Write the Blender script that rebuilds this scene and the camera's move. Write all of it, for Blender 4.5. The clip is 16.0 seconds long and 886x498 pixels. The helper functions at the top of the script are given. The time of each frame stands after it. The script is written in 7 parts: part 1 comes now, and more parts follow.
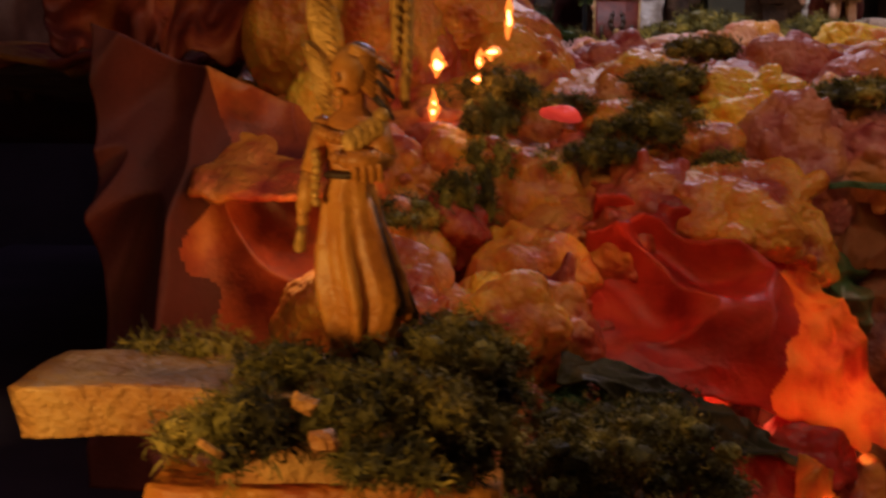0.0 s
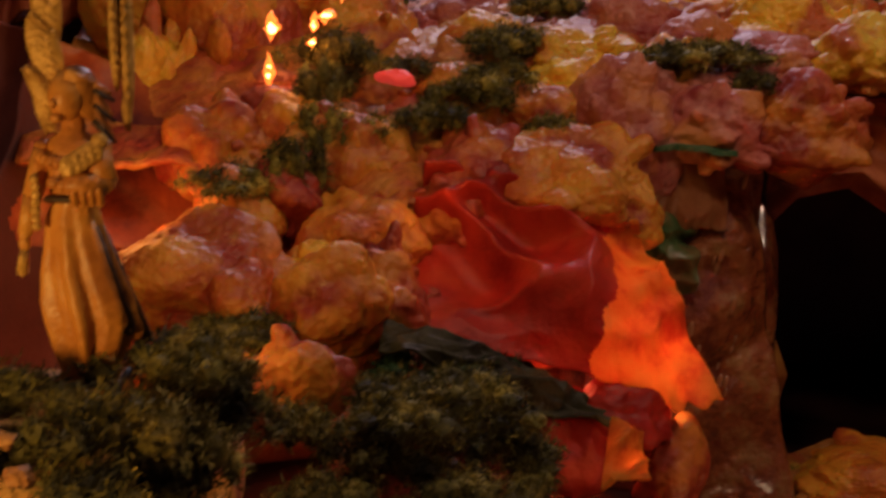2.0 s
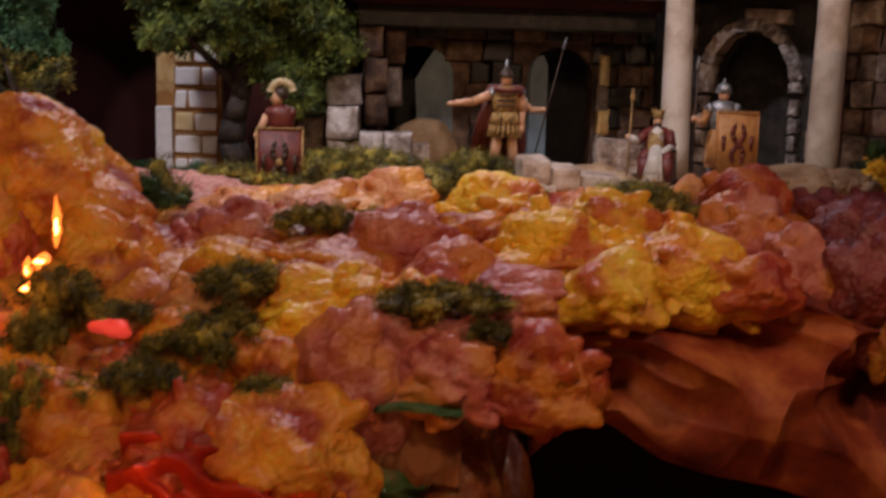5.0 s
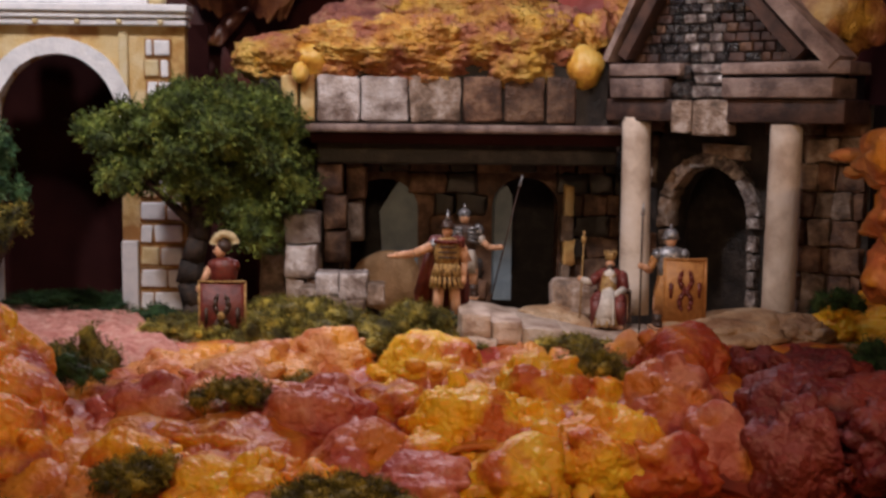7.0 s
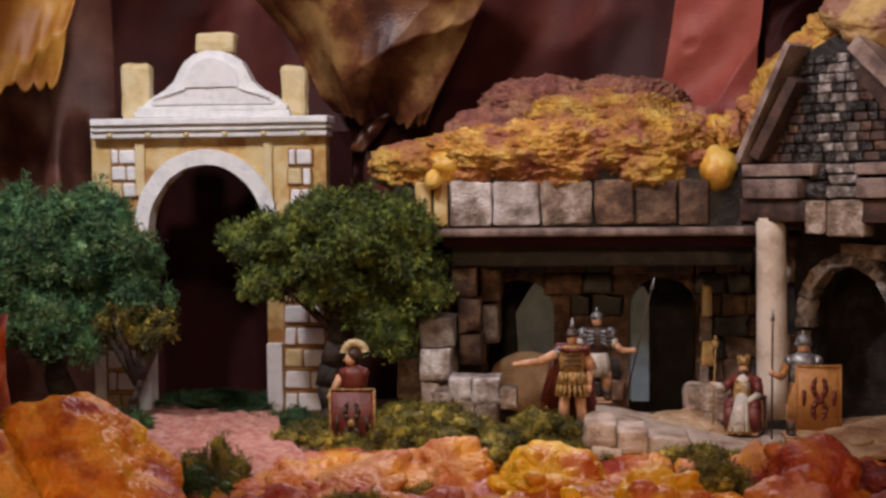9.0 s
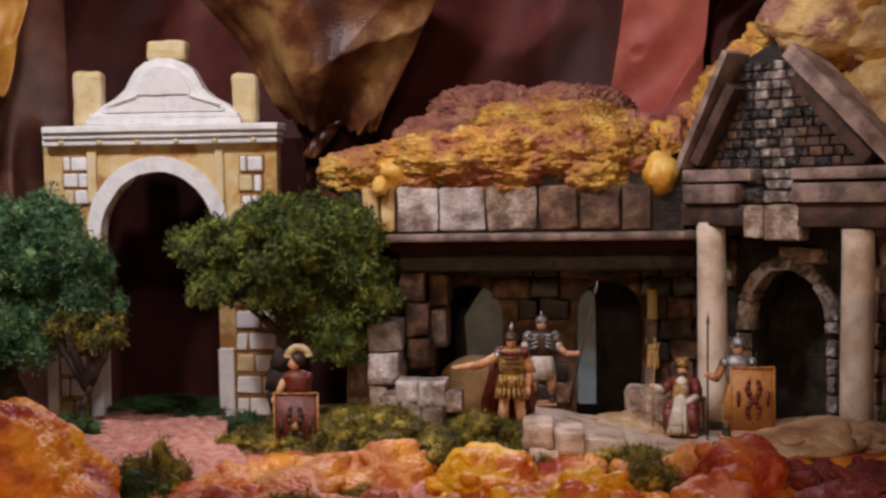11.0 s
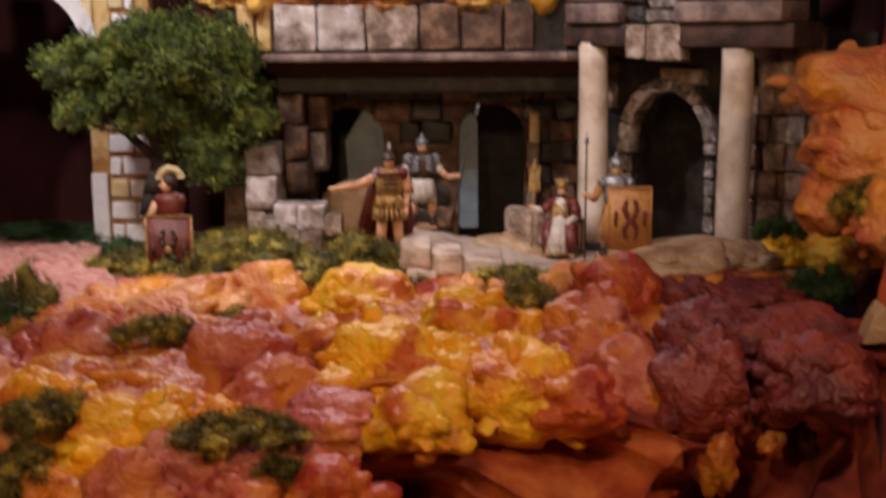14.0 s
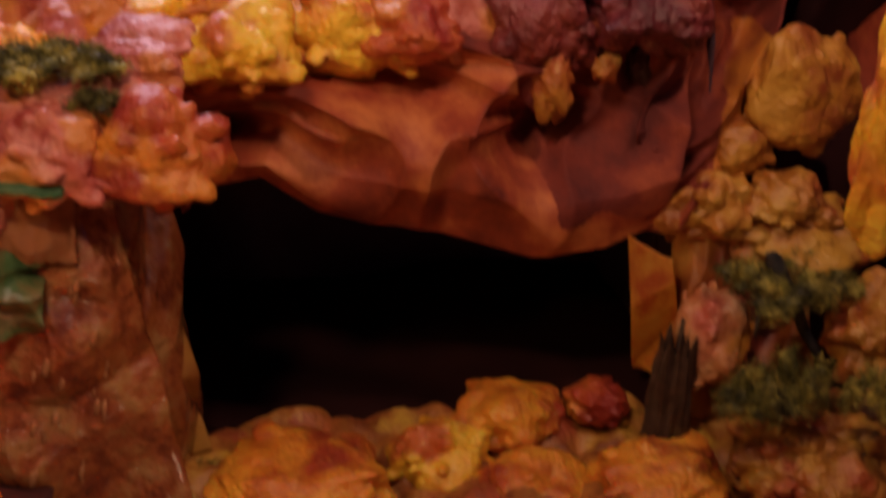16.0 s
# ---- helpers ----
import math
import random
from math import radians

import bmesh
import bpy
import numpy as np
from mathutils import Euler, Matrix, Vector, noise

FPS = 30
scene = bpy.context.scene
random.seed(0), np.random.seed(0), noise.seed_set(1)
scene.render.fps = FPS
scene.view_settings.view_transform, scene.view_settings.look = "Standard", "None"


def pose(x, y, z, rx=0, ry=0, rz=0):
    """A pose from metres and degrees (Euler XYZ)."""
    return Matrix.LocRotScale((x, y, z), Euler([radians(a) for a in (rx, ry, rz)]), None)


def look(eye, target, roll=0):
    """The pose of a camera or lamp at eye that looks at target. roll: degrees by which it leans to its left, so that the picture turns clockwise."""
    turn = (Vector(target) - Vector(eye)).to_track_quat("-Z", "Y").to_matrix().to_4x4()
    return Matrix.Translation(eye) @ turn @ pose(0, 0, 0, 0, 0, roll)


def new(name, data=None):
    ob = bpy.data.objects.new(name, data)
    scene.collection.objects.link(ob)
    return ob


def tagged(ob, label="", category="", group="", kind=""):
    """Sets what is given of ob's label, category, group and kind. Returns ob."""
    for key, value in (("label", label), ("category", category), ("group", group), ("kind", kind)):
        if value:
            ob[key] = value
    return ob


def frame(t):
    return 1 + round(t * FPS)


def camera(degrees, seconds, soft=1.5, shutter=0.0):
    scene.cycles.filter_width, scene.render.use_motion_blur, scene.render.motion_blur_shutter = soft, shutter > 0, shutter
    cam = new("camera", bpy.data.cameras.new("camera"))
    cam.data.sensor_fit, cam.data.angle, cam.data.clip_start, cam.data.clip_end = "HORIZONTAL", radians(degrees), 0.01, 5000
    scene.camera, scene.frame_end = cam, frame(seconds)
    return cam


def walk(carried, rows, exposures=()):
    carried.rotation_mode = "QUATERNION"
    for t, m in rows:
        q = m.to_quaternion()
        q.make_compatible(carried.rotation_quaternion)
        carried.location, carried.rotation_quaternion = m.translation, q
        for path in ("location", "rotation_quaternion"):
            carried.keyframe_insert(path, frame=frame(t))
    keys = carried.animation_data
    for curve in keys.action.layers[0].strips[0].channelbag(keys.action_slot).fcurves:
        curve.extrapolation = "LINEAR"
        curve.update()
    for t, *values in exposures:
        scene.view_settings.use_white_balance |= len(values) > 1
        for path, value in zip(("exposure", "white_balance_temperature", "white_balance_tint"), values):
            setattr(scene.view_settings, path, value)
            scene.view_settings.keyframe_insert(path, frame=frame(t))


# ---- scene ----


def view(t, x, y, z, yaw, pitch, roll):
    """A row of the walk: place in metres, yaw to the left, pitch up and roll in degrees."""
    return t, pose(x, y, z, 90 + pitch, 0, yaw) @ pose(0, 0, 0, 0, 0, roll)


cam = camera(38, 16.0, soft=2.7, shutter=0.7)
walk(cam, [
    view(0, -0.2384, -0.4466, 0.0341, 2.63, -8.58, 0.40),
    view(0.5, -0.2267, -0.4443, 0.0356, 1.39, -9.69, 0.46),
    view(1, -0.2156, -0.4434, 0.0404, 0.03, -11.26, 0.56),
    view(1.5, -0.2085, -0.4436, 0.0460, -0.94, -12.08, 0.29),
    view(2, -0.2010, -0.4487, 0.0536, -1.61, -11.71, 0.48),
    view(2.5, -0.1870, -0.4466, 0.0678, -2.27, -10.87, 0.73),
    view(3, -0.1704, -0.4395, 0.0854, -2.81, -9.65, 0.86),
    view(3.5, -0.1498, -0.4331, 0.0999, -3.02, -9.38, 0.90),
    view(4, -0.1304, -0.4247, 0.1148, -3.39, -9.26, 0.92),
    view(4.5, -0.1075, -0.4184, 0.1310, -3.62, -9.46, 1.48),
    view(5, -0.0804, -0.4070, 0.1527, -3.66, -9.23, 1.48),
    view(7.5, 0.0044, -0.3916, 0.2288, -0.09, -5.91, -0.12),
    view(8, 0.0105, -0.3910, 0.2353, 2.67, -5.74, -0.66),
    view(8.5, 0.0223, -0.3938, 0.2367, 4.44, -4.27, -0.02),
    view(9, 0.0341, -0.3992, 0.2428, 5.89, -2.75, -0.62),
    view(11.5, 0.0658, -0.4137, 0.2436, 4.54, -2.54, -0.72),
    view(12, 0.0630, -0.4162, 0.2449, 4.31, -2.78, -0.65),
    view(12.5, 0.0621, -0.4168, 0.2432, 4.17, -3.02, -1.06),
    view(13, 0.0653, -0.4092, 0.2377, 3.49, -4.55, -1.07),
    view(13.5, 0.0718, -0.3988, 0.2346, 1.92, -7.19, -1.14),
    view(14, 0.0759, -0.3930, 0.2297, 0.18, -9.93, -0.42),
    view(14.5, 0.0783, -0.3901, 0.2236, -1.36, -13.24, -0.23),
    view(15, 0.0814, -0.3886, 0.2209, -3.01, -16.71, -0.69),
    view(15.5, 0.0805, -0.3793, 0.2123, -5.41, -20.33, 0.00),
    view(16, 0.0644, -0.3636, 0.2061, -8.85, -25.24, 1.15),
], exposures=[(0, -0.84, 5700, 15), (1, -0.84, 5700, 15), (2, -0.72, 5700, 15), (4, -0.58, 5800, 14), (5, -0.50, 6000, 13), (7.5, -0.36, 6200, 12), (9, -0.36, 6300, 11), (12.5, -0.22, 6400, 12), (14, -0.08, 6450, 14), (15, 0.02, 6350, 16), (16, 0.34, 5700, 16)])

# ---- light ----
world = bpy.data.worlds.new("world")
scene.world = world
world.use_nodes = True
world.node_tree.nodes["Background"].inputs["Color"].default_value = (0.58, 0.44, 0.78, 1)
world.node_tree.nodes["Background"].inputs["Strength"].default_value = 0.115


def lamp(name, kind, eye, target, watts, colour, size):
    data = bpy.data.lights.new(name, kind)
    data.energy, data.color = watts, colour
    if kind == "AREA":
        data.size = size
    else:
        data.shadow_soft_size = size
    ob = new(name, data)
    ob.matrix_world = look(eye, target)
    return ob


def spot(name, eye, target, watts, colour, degrees, size=0.03, blend=0.6):
    ob = lamp(name, "SPOT", eye, target, watts, colour, size)
    ob.data.spot_size, ob.data.spot_blend = radians(degrees), blend
    return ob


spot("palace_spot", (-0.66, 0.10, 1.12), (-0.08, 0.97, 0.27), 45, (1.0, 0.90, 0.88), 50, 0.04, 0.5)
spot("gate_spot", (-0.02, 0.02, 1.08), (-0.14, 0.97, 0.20), 24, (1.0, 0.90, 0.88), 54, 0.04, 0.5)
spot("crest_spot", (-0.02, 1.14, 0.82), (-0.09, 0.20, -0.04), 22.5, (1.0, 0.84, 0.89), 42, 0.05, 0.85)
spot("slope_spot", (-0.46, -0.30, 0.42), (-0.15, 0.33, -0.03), 2.6, (1.0, 0.58, 0.12), 52, 0.03, 0.8)
lamp("yellow_bulb", "POINT", (-0.02, -0.10, 0.44), (0, 0, 0), 4.4, (1.0, 0.66, 0.38), 0.03)
lamp("amber_bulb", "POINT", (-0.36, -0.340, -0.015), (0, 0, 0), 1.2, (1.0, 0.52, 0.10), 0.02)
lamp("side_bulb", "POINT", (0.37, 0.12, 0.34), (0, 0, 0), 2.0, (1.0, 0.60, 0.33), 0.008)
lamp("red_bulb", "POINT", (-0.086, 0.146, -0.130), (0, 0, 0), 0.075, (1.0, 0.42, 0.06), 0.004)
lamp("boulder_bulb", "POINT", (-0.134, 0.150, -0.126), (0, 0, 0), 0.10, (1.0, 0.14, 0.05), 0.006)
lamp("low_red_bulb", "POINT", (-0.01, 0.02, -0.20), (0, 0, 0), 0.085, (1.0, 0.58, 0.28), 0.015)
lamp("ember_bulb", "POINT", (-0.1081, 0.0720, -0.1511), (0, 0, 0), 0.012, (1.0, 0.36, 0.06), 0.003)
lamp("low_amber_bulb", "POINT", (-0.2351, 0.1160, -0.0844), (0, 0, 0), 0.03, (1.0, 0.42, 0.06), 0.004)
lamp("mid_amber_bulb", "POINT", (-0.1812, 0.1500, -0.0466), (0, 0, 0), 0.018, (1.0, 0.42, 0.06), 0.004)
lamp("flame_bulb", "POINT", (-0.258, 0.246, 0.018), (0, 0, 0), 0.03, (1.0, 0.42, 0.08), 0.005)
lamp("corner_bulb", "POINT", (-0.288, 0.016, -0.078), (0, 0, 0), 0.085, (1.0, 0.48, 0.10), 0.006)
lamp("wall_bulb", "POINT", (-0.340, 0.160, -0.055), (0, 0, 0), 0.17, (1.0, 0.34, 0.05), 0.02)


# ---- materials ----
def material(name):
    m = bpy.data.materials.new(name)
    m.use_nodes = True
    return m, m.node_tree.nodes, m.node_tree.links, m.node_tree.nodes["Principled BSDF"]


def ramp(nodes, stops):
    r = nodes.new("ShaderNodeValToRGB")
    while len(r.color_ramp.elements) < len(stops):
        r.color_ramp.elements.new(0.5)
    for e, (at, c) in zip(r.color_ramp.elements, stops):
        e.position, e.color = at, (*c, 1)
    return r


def textured(name, colours, scale=60.0, rough=0.5, bump=0.25, coat=0.0, fine=400.0, metal=0.0, speck=None, vary=0.18, through_light=0.0, zones=None, pop=0.0, dust=None, wax=0.0, island=0.0):
    """Painted surface: three tones in cloudy patches, speckles, fine relief, per-object variation."""
    m, nodes, links, b = material(name)
    geo = nodes.new("ShaderNodeNewGeometry")
    info = nodes.new("ShaderNodeObjectInfo")
    n1 = nodes.new("ShaderNodeTexNoise")
    n1.inputs["Scale"].default_value, n1.inputs["Detail"].default_value = scale, 6
    n1.inputs["Roughness"].default_value = 0.62
    links.new(geo.outputs["Position"], n1.inputs["Vector"])
    k = len(colours)
    r = ramp(nodes, [(0.37 + 0.27 * i / max(1, k - 1), c) for i, c in enumerate(colours)])
    links.new(n1.outputs["Fac"], r.inputs["Fac"])
    n2 = nodes.new("ShaderNodeTexNoise")
    n2.inputs["Scale"].default_value, n2.inputs["Detail"].default_value = fine, 4
    links.new(geo.outputs["Position"], n2.inputs["Vector"])
    hsv = nodes.new("ShaderNodeHueSaturation")
    val = nodes.new("ShaderNodeMapRange")
    val.inputs["To Min"].default_value, val.inputs["To Max"].default_value = 1 - vary, 1 + vary
    links.new(info.outputs["Random"], val.inputs["Value"])
    links.new(val.outputs["Result"], hsv.inputs["Value"])
    links.new(r.outputs["Color"], hsv.inputs["Color"])
    colour = hsv.outputs["Color"]

    def over(low, tint, fac, at, to):
        """Lay a second paint over a colour where fac rises from at to to."""
        q = nodes.new("ShaderNodeMapRange")
        q.inputs["From Min"].default_value, q.inputs["From Max"].default_value = at, to
        links.new(fac, q.inputs["Value"])
        mx = nodes.new("ShaderNodeMix")
        mx.data_type = "RGBA"
        mx.inputs[7].default_value = (*tint, 1)
        links.new(q.outputs["Result"], mx.inputs[0])
        links.new(low, mx.inputs[6])
        return mx.outputs[2]

    if zones:
        nz = nodes.new("ShaderNodeTexNoise")
        nz.inputs["Scale"].default_value, nz.inputs["Detail"].default_value = 30.0, 3
        links.new(geo.outputs["Position"], nz.inputs["Vector"])
        colour = over(colour, zones[0], nz.outputs["Fac"], 0.51, 0.64)
        colour = over(colour, zones[1], nz.outputs["Fac"], 0.42, 0.30)
    cells = None
    if pop:
        cells = nodes.new("ShaderNodeTexVoronoi")
        cells.feature = "SMOOTH_F1"
        cells.inputs["Scale"].default_value, cells.inputs["Smoothness"].default_value = 260.0, 0.5
        wob = nodes.new("ShaderNodeVectorMath")
        wob.operation = "MULTIPLY_ADD"
        wob.inputs[1].default_value = (0.004, 0.004, 0.004)
        links.new(n1.outputs["Color"], wob.inputs[0])
        links.new(geo.outputs["Position"], wob.inputs[2])
        links.new(wob.outputs[0], cells.inputs["Vector"])
    if dust:
        nd = nodes.new("ShaderNodeTexNoise")
        nd.inputs["Scale"].default_value, nd.inputs["Detail"].default_value, nd.inputs["Roughness"].default_value = 90.0, 8, 0.75
        links.new(geo.outputs["Position"], nd.inputs["Vector"])
        colour = over(colour, dust, nd.outputs["Fac"], 0.56, 0.80)
    if speck:
        r2 = ramp(nodes, [(0.52, (0, 0, 0)), (0.66, (1, 1, 1))])
        links.new(n2.outputs["Fac"], r2.inputs["Fac"])
        mix = nodes.new("ShaderNodeMix")
        mix.data_type = "RGBA"
        mix.inputs[7].default_value = (*speck, 1)
        links.new(r2.outputs["Color"], mix.inputs[0])
        links.new(colour, mix.inputs[6])
        colour = mix.outputs[2]
    if island:
        each = nodes.new("ShaderNodeHueSaturation")
        lift = nodes.new("ShaderNodeMapRange")
        lift.inputs["To Min"].default_value, lift.inputs["To Max"].default_value = 1 - island, 1 + island
        links.new(geo.outputs["Random Per Island"], lift.inputs["Value"])
        links.new(lift.outputs["Result"], each.inputs["Value"])
        links.new(colour, each.inputs["Color"])
        colour = each.outputs["Color"]
    links.new(colour, b.inputs["Base Color"])
    rr = nodes.new("ShaderNodeMapRange")
    rr.inputs["To Min"].default_value, rr.inputs["To Max"].default_value = rough - 0.12, rough + 0.15
    links.new(n2.outputs["Fac"], rr.inputs["Value"])
    links.new(rr.outputs["Result"], b.inputs["Roughness"])
    b.inputs["Metallic"].default_value = metal
    b.inputs["Coat Weight"].default_value, b.inputs["Coat Roughness"].default_value = coat, 0.3 if coat < 0.5 else 0.1
    bp = nodes.new("ShaderNodeBump")
    bp.inputs["Strength"].default_value, bp.inputs["Distance"].default_value = bump, 0.002
    add = nodes.new("ShaderNodeMath")
    links.new(n1.outputs["Fac"], add.inputs[0])
    links.new(n2.outputs["Fac"], add.inputs[1])
    tall = add.outputs[0]
    if pop:
        less = nodes.new("ShaderNodeMath")
        less.operation = "MULTIPLY_ADD"
        less.inputs[1].default_value = -pop
        links.new(cells.outputs["Distance"], less.inputs[0])
        links.new(tall, less.inputs[2])
        tall = less.outputs[0]
    links.new(tall, bp.inputs["Height"])
    if wax:
        b.inputs["Subsurface Weight"].default_value = wax
        b.inputs["Subsurface Radius"].default_value = (1.0, 0.35, 0.10)
        b.inputs["Subsurface Scale"].default_value = 0.006
    links.new(bp.outputs["Normal"], b.inputs["Normal"])
    if through_light:
        tr = nodes.new("ShaderNodeBsdfTranslucent")
        links.new(colour, tr.inputs["Color"])
        ms = nodes.new("ShaderNodeMixShader")
        ms.inputs[0].default_value = through_light
        links.new(b.outputs[0], ms.inputs[1])
        links.new(tr.outputs[0], ms.inputs[2])
        links.new(ms.outputs[0], nodes["Material Output"].inputs["Surface"])
    return m


def glowing(name, colour, strength):
    m, nodes, links, b = material(name)
    b.inputs["Base Color"].default_value = (*colour, 1)
    b.inputs["Emission Color"].default_value = (*colour, 1)
    b.inputs["Emission Strength"].default_value = strength
    return m


FOAM = dict(scale=24, rough=0.48, bump=0.42, coat=0.12, fine=420, vary=0.12, pop=1.5)
AMBER = textured("amber_foam", [(0.46, 0.10, 0.004), (0.66, 0.23, 0.006), (0.78, 0.36, 0.02)], zones=((0.36, 0.045, 0.012), (0.80, 0.36, 0.012)), wax=0.5, dust=(0.86, 0.50, 0.10), **FOAM)
GOLD = textured("golden_foam", [(0.72, 0.27, 0.004), (0.86, 0.46, 0.006), (0.90, 0.58, 0.03)], zones=((0.56, 0.13, 0.02), (0.88, 0.48, 0.012)), wax=0.3, dust=(0.92, 0.66, 0.16), **FOAM)
ROSE = textured("rose_foam", [(0.40, 0.065, 0.045), (0.55, 0.15, 0.105), (0.66, 0.28, 0.20)], zones=((0.60, 0.20, 0.03), (0.30, 0.028, 0.02)), dust=(0.72, 0.42, 0.36), **FOAM)
PEACH = textured("peach_foam", [(0.52, 0.15, 0.050), (0.66, 0.27, 0.095), (0.74, 0.42, 0.18)], zones=((0.70, 0.30, 0.03), (0.52, 0.12, 0.07)), dust=(0.82, 0.52, 0.30), **FOAM)
RUST = textured("rust_foam", [(0.26, 0.020, 0.008), (0.42, 0.050, 0.012), (0.56, 0.14, 0.016)], zones=((0.64, 0.22, 0.014), (0.32, 0.026, 0.014)), wax=0.2, dust=(0.66, 0.25, 0.06), **FOAM)
PLUM = textured("plum_foam", [(0.085, 0.008, 0.012), (0.16, 0.018, 0.022), (0.26, 0.060, 0.062)], zones=((0.24, 0.038, 0.026), (0.07, 0.007, 0.011)), dust=(0.46, 0.20, 0.20), **{**FOAM, "coat": 0.12, "rough": 0.46, "bump": 0.7})
SAND = textured("sand_foam", [(0.28, 0.15, 0.08), (0.44, 0.29, 0.17), (0.58, 0.44, 0.30)], dust=(0.70, 0.56, 0.42), **FOAM)
KERB = textured("pale_sandy_stone", [(0.30, 0.20, 0.15), (0.50, 0.39, 0.31), (0.62, 0.52, 0.44)], scale=45, rough=0.6, bump=0.7, vary=0.12)
OCHRE = textured("ochre_foam", [(0.26, 0.07, 0.008), (0.46, 0.18, 0.014), (0.62, 0.36, 0.05)], zones=((0.40, 0.08, 0.014), (0.54, 0.28, 0.02)), dust=(0.72, 0.50, 0.12), **FOAM)
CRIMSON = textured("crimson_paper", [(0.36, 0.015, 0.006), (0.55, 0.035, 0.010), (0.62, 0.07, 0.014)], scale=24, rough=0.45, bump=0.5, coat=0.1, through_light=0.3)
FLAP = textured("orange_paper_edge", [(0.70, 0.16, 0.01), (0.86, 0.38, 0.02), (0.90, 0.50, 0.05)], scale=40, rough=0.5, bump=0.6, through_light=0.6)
CLIFF = textured("red_brown_paper", [(0.11, 0.011, 0.006), (0.29, 0.045, 0.012), (0.53, 0.16, 0.036)], scale=14, rough=0.62, bump=0.3)
WALLPAPER = textured("orange_paper", [(0.09, 0.009, 0.004), (0.32, 0.062, 0.009), (0.58, 0.22, 0.025)], scale=10, rough=0.45, bump=0.3)
SMOOTHFOAM = textured("smooth_ochre_foam", [(0.22, 0.045, 0.008), (0.44, 0.17, 0.010), (0.58, 0.30, 0.03)], zones=((0.30, 0.060, 0.012), (0.56, 0.28, 0.03)), **FOAM)
OCHREPAPER = textured("ochre_paper", [(0.20, 0.03, 0.010), (0.46, 0.16, 0.014), (0.60, 0.30, 0.03)], scale=13, rough=0.5, bump=0.4, coat=0.05)
BROWNPAPER = textured("brown_paper", [(0.04, 0.010, 0.006), (0.13, 0.045, 0.016), (0.30, 0.17, 0.06)], scale=14, rough=0.38, bump=0.4, coat=0.2)
DARKPAPER = textured("maroon_paper", [(0.045, 0.009, 0.008), (0.085, 0.014, 0.011), (0.15, 0.030, 0.020)], scale=6, rough=0.7, bump=0.25)
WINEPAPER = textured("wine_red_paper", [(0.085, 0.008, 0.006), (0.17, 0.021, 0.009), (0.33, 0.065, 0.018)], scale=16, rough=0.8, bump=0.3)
MAUVEPAPER = textured("mauve_brown_paper", [(0.07, 0.024, 0.020), (0.15, 0.060, 0.044), (0.24, 0.115, 0.085)], scale=9, rough=0.5, bump=0.25)
AMBERPAPER = textured("amber_paper", [(0.30, 0.11, 0.015), (0.50, 0.25, 0.03), (0.58, 0.34, 0.06)], scale=8, rough=0.5, bump=0.25)
PINKPAPER = textured("pink_red_paper", [(0.20, 0.030, 0.022), (0.34, 0.062, 0.045), (0.44, 0.11, 0.075)], scale=7, rough=0.55, bump=0.2)
CLEARDROP = textured("clear_glaze_drop", [(0.36, 0.14, 0.05), (0.50, 0.24, 0.10)], scale=80, rough=0.10, bump=0.1, coat=1.0)
RESIN = textured("brown_resin", [(0.20, 0.040, 0.014), (0.36, 0.10, 0.026), (0.42, 0.20, 0.06)], scale=50, rough=0.15, bump=1.9, coat=0.8, fine=150)
PEACHRESIN = textured("peach_glaze", [(0.22, 0.075, 0.026), (0.34, 0.13, 0.045), (0.40, 0.19, 0.07)], scale=30, rough=0.35, bump=0.3, coat=0.3, fine=160)
GREENRESIN = textured("green_glaze", [(0.030, 0.075, 0.026), (0.065, 0.140, 0.042), (0.20, 0.14, 0.05)], scale=34, rough=0.36, bump=0.8, coat=0.3, fine=130)
OLIVEPAPER = textured("olive_glazed_paper", [(0.016, 0.012, 0.004), (0.040, 0.034, 0.008), (0.085, 0.06, 0.015)], scale=50, rough=0.6, bump=0.9, coat=0.04, fine=160)
GREENPAPER = textured("green_paper", [(0.018, 0.065, 0.026), (0.040, 0.125, 0.045), (0.12, 0.15, 0.06)], scale=50, rough=0.5, bump=0.8, coat=0.1)
PATHPINK = textured("pink_gravel", [(0.50, 0.18, 0.14), (0.68, 0.31, 0.25), (0.74, 0.42, 0.34)], scale=120, rough=0.75, bump=1.0, fine=700)
EARTH = textured("painted_earth", [(0.30, 0.035, 0.010), (0.44, 0.085, 0.014), (0.54, 0.17, 0.018), (0.62, 0.28, 0.04)], zones=((0.66, 0.27, 0.014), (0.32, 0.03, 0.016)), dust=(0.70, 0.34, 0.10), **FOAM)
SANDEARTH = textured("sandy_earth", [(0.24, 0.13, 0.06), (0.38, 0.23, 0.11), (0.52, 0.33, 0.18)], scale=22, rough=0.6, bump=1.0, fine=400)
LOWEARTH = textured("ochre_earth", [(0.20, 0.05, 0.010), (0.40, 0.14, 0.018), (0.56, 0.28, 0.05)], zones=((0.36, 0.07, 0.02), (0.60, 0.34, 0.03)), dust=(0.72, 0.50, 0.14), **FOAM)
# near-black paints that stand in for shade in the cave and recesses
SHADE_MAROON = textured("shade_maroon", [(0.020, 0.006, 0.006), (0.042, 0.012, 0.011)], scale=6, rough=0.8, bump=0.1)
CAVE_SHADE = textured("cave_shade", [(0.065, 0.040, 0.062), (0.105, 0.066, 0.098)], scale=12, rough=0.8, bump=0.2)
MOSS = textured("olive_moss", [(0.042, 0.036, 0.005), (0.14, 0.120, 0.013), (0.40, 0.31, 0.045)], scale=60, rough=0.7, bump=0.1, island=0.6)
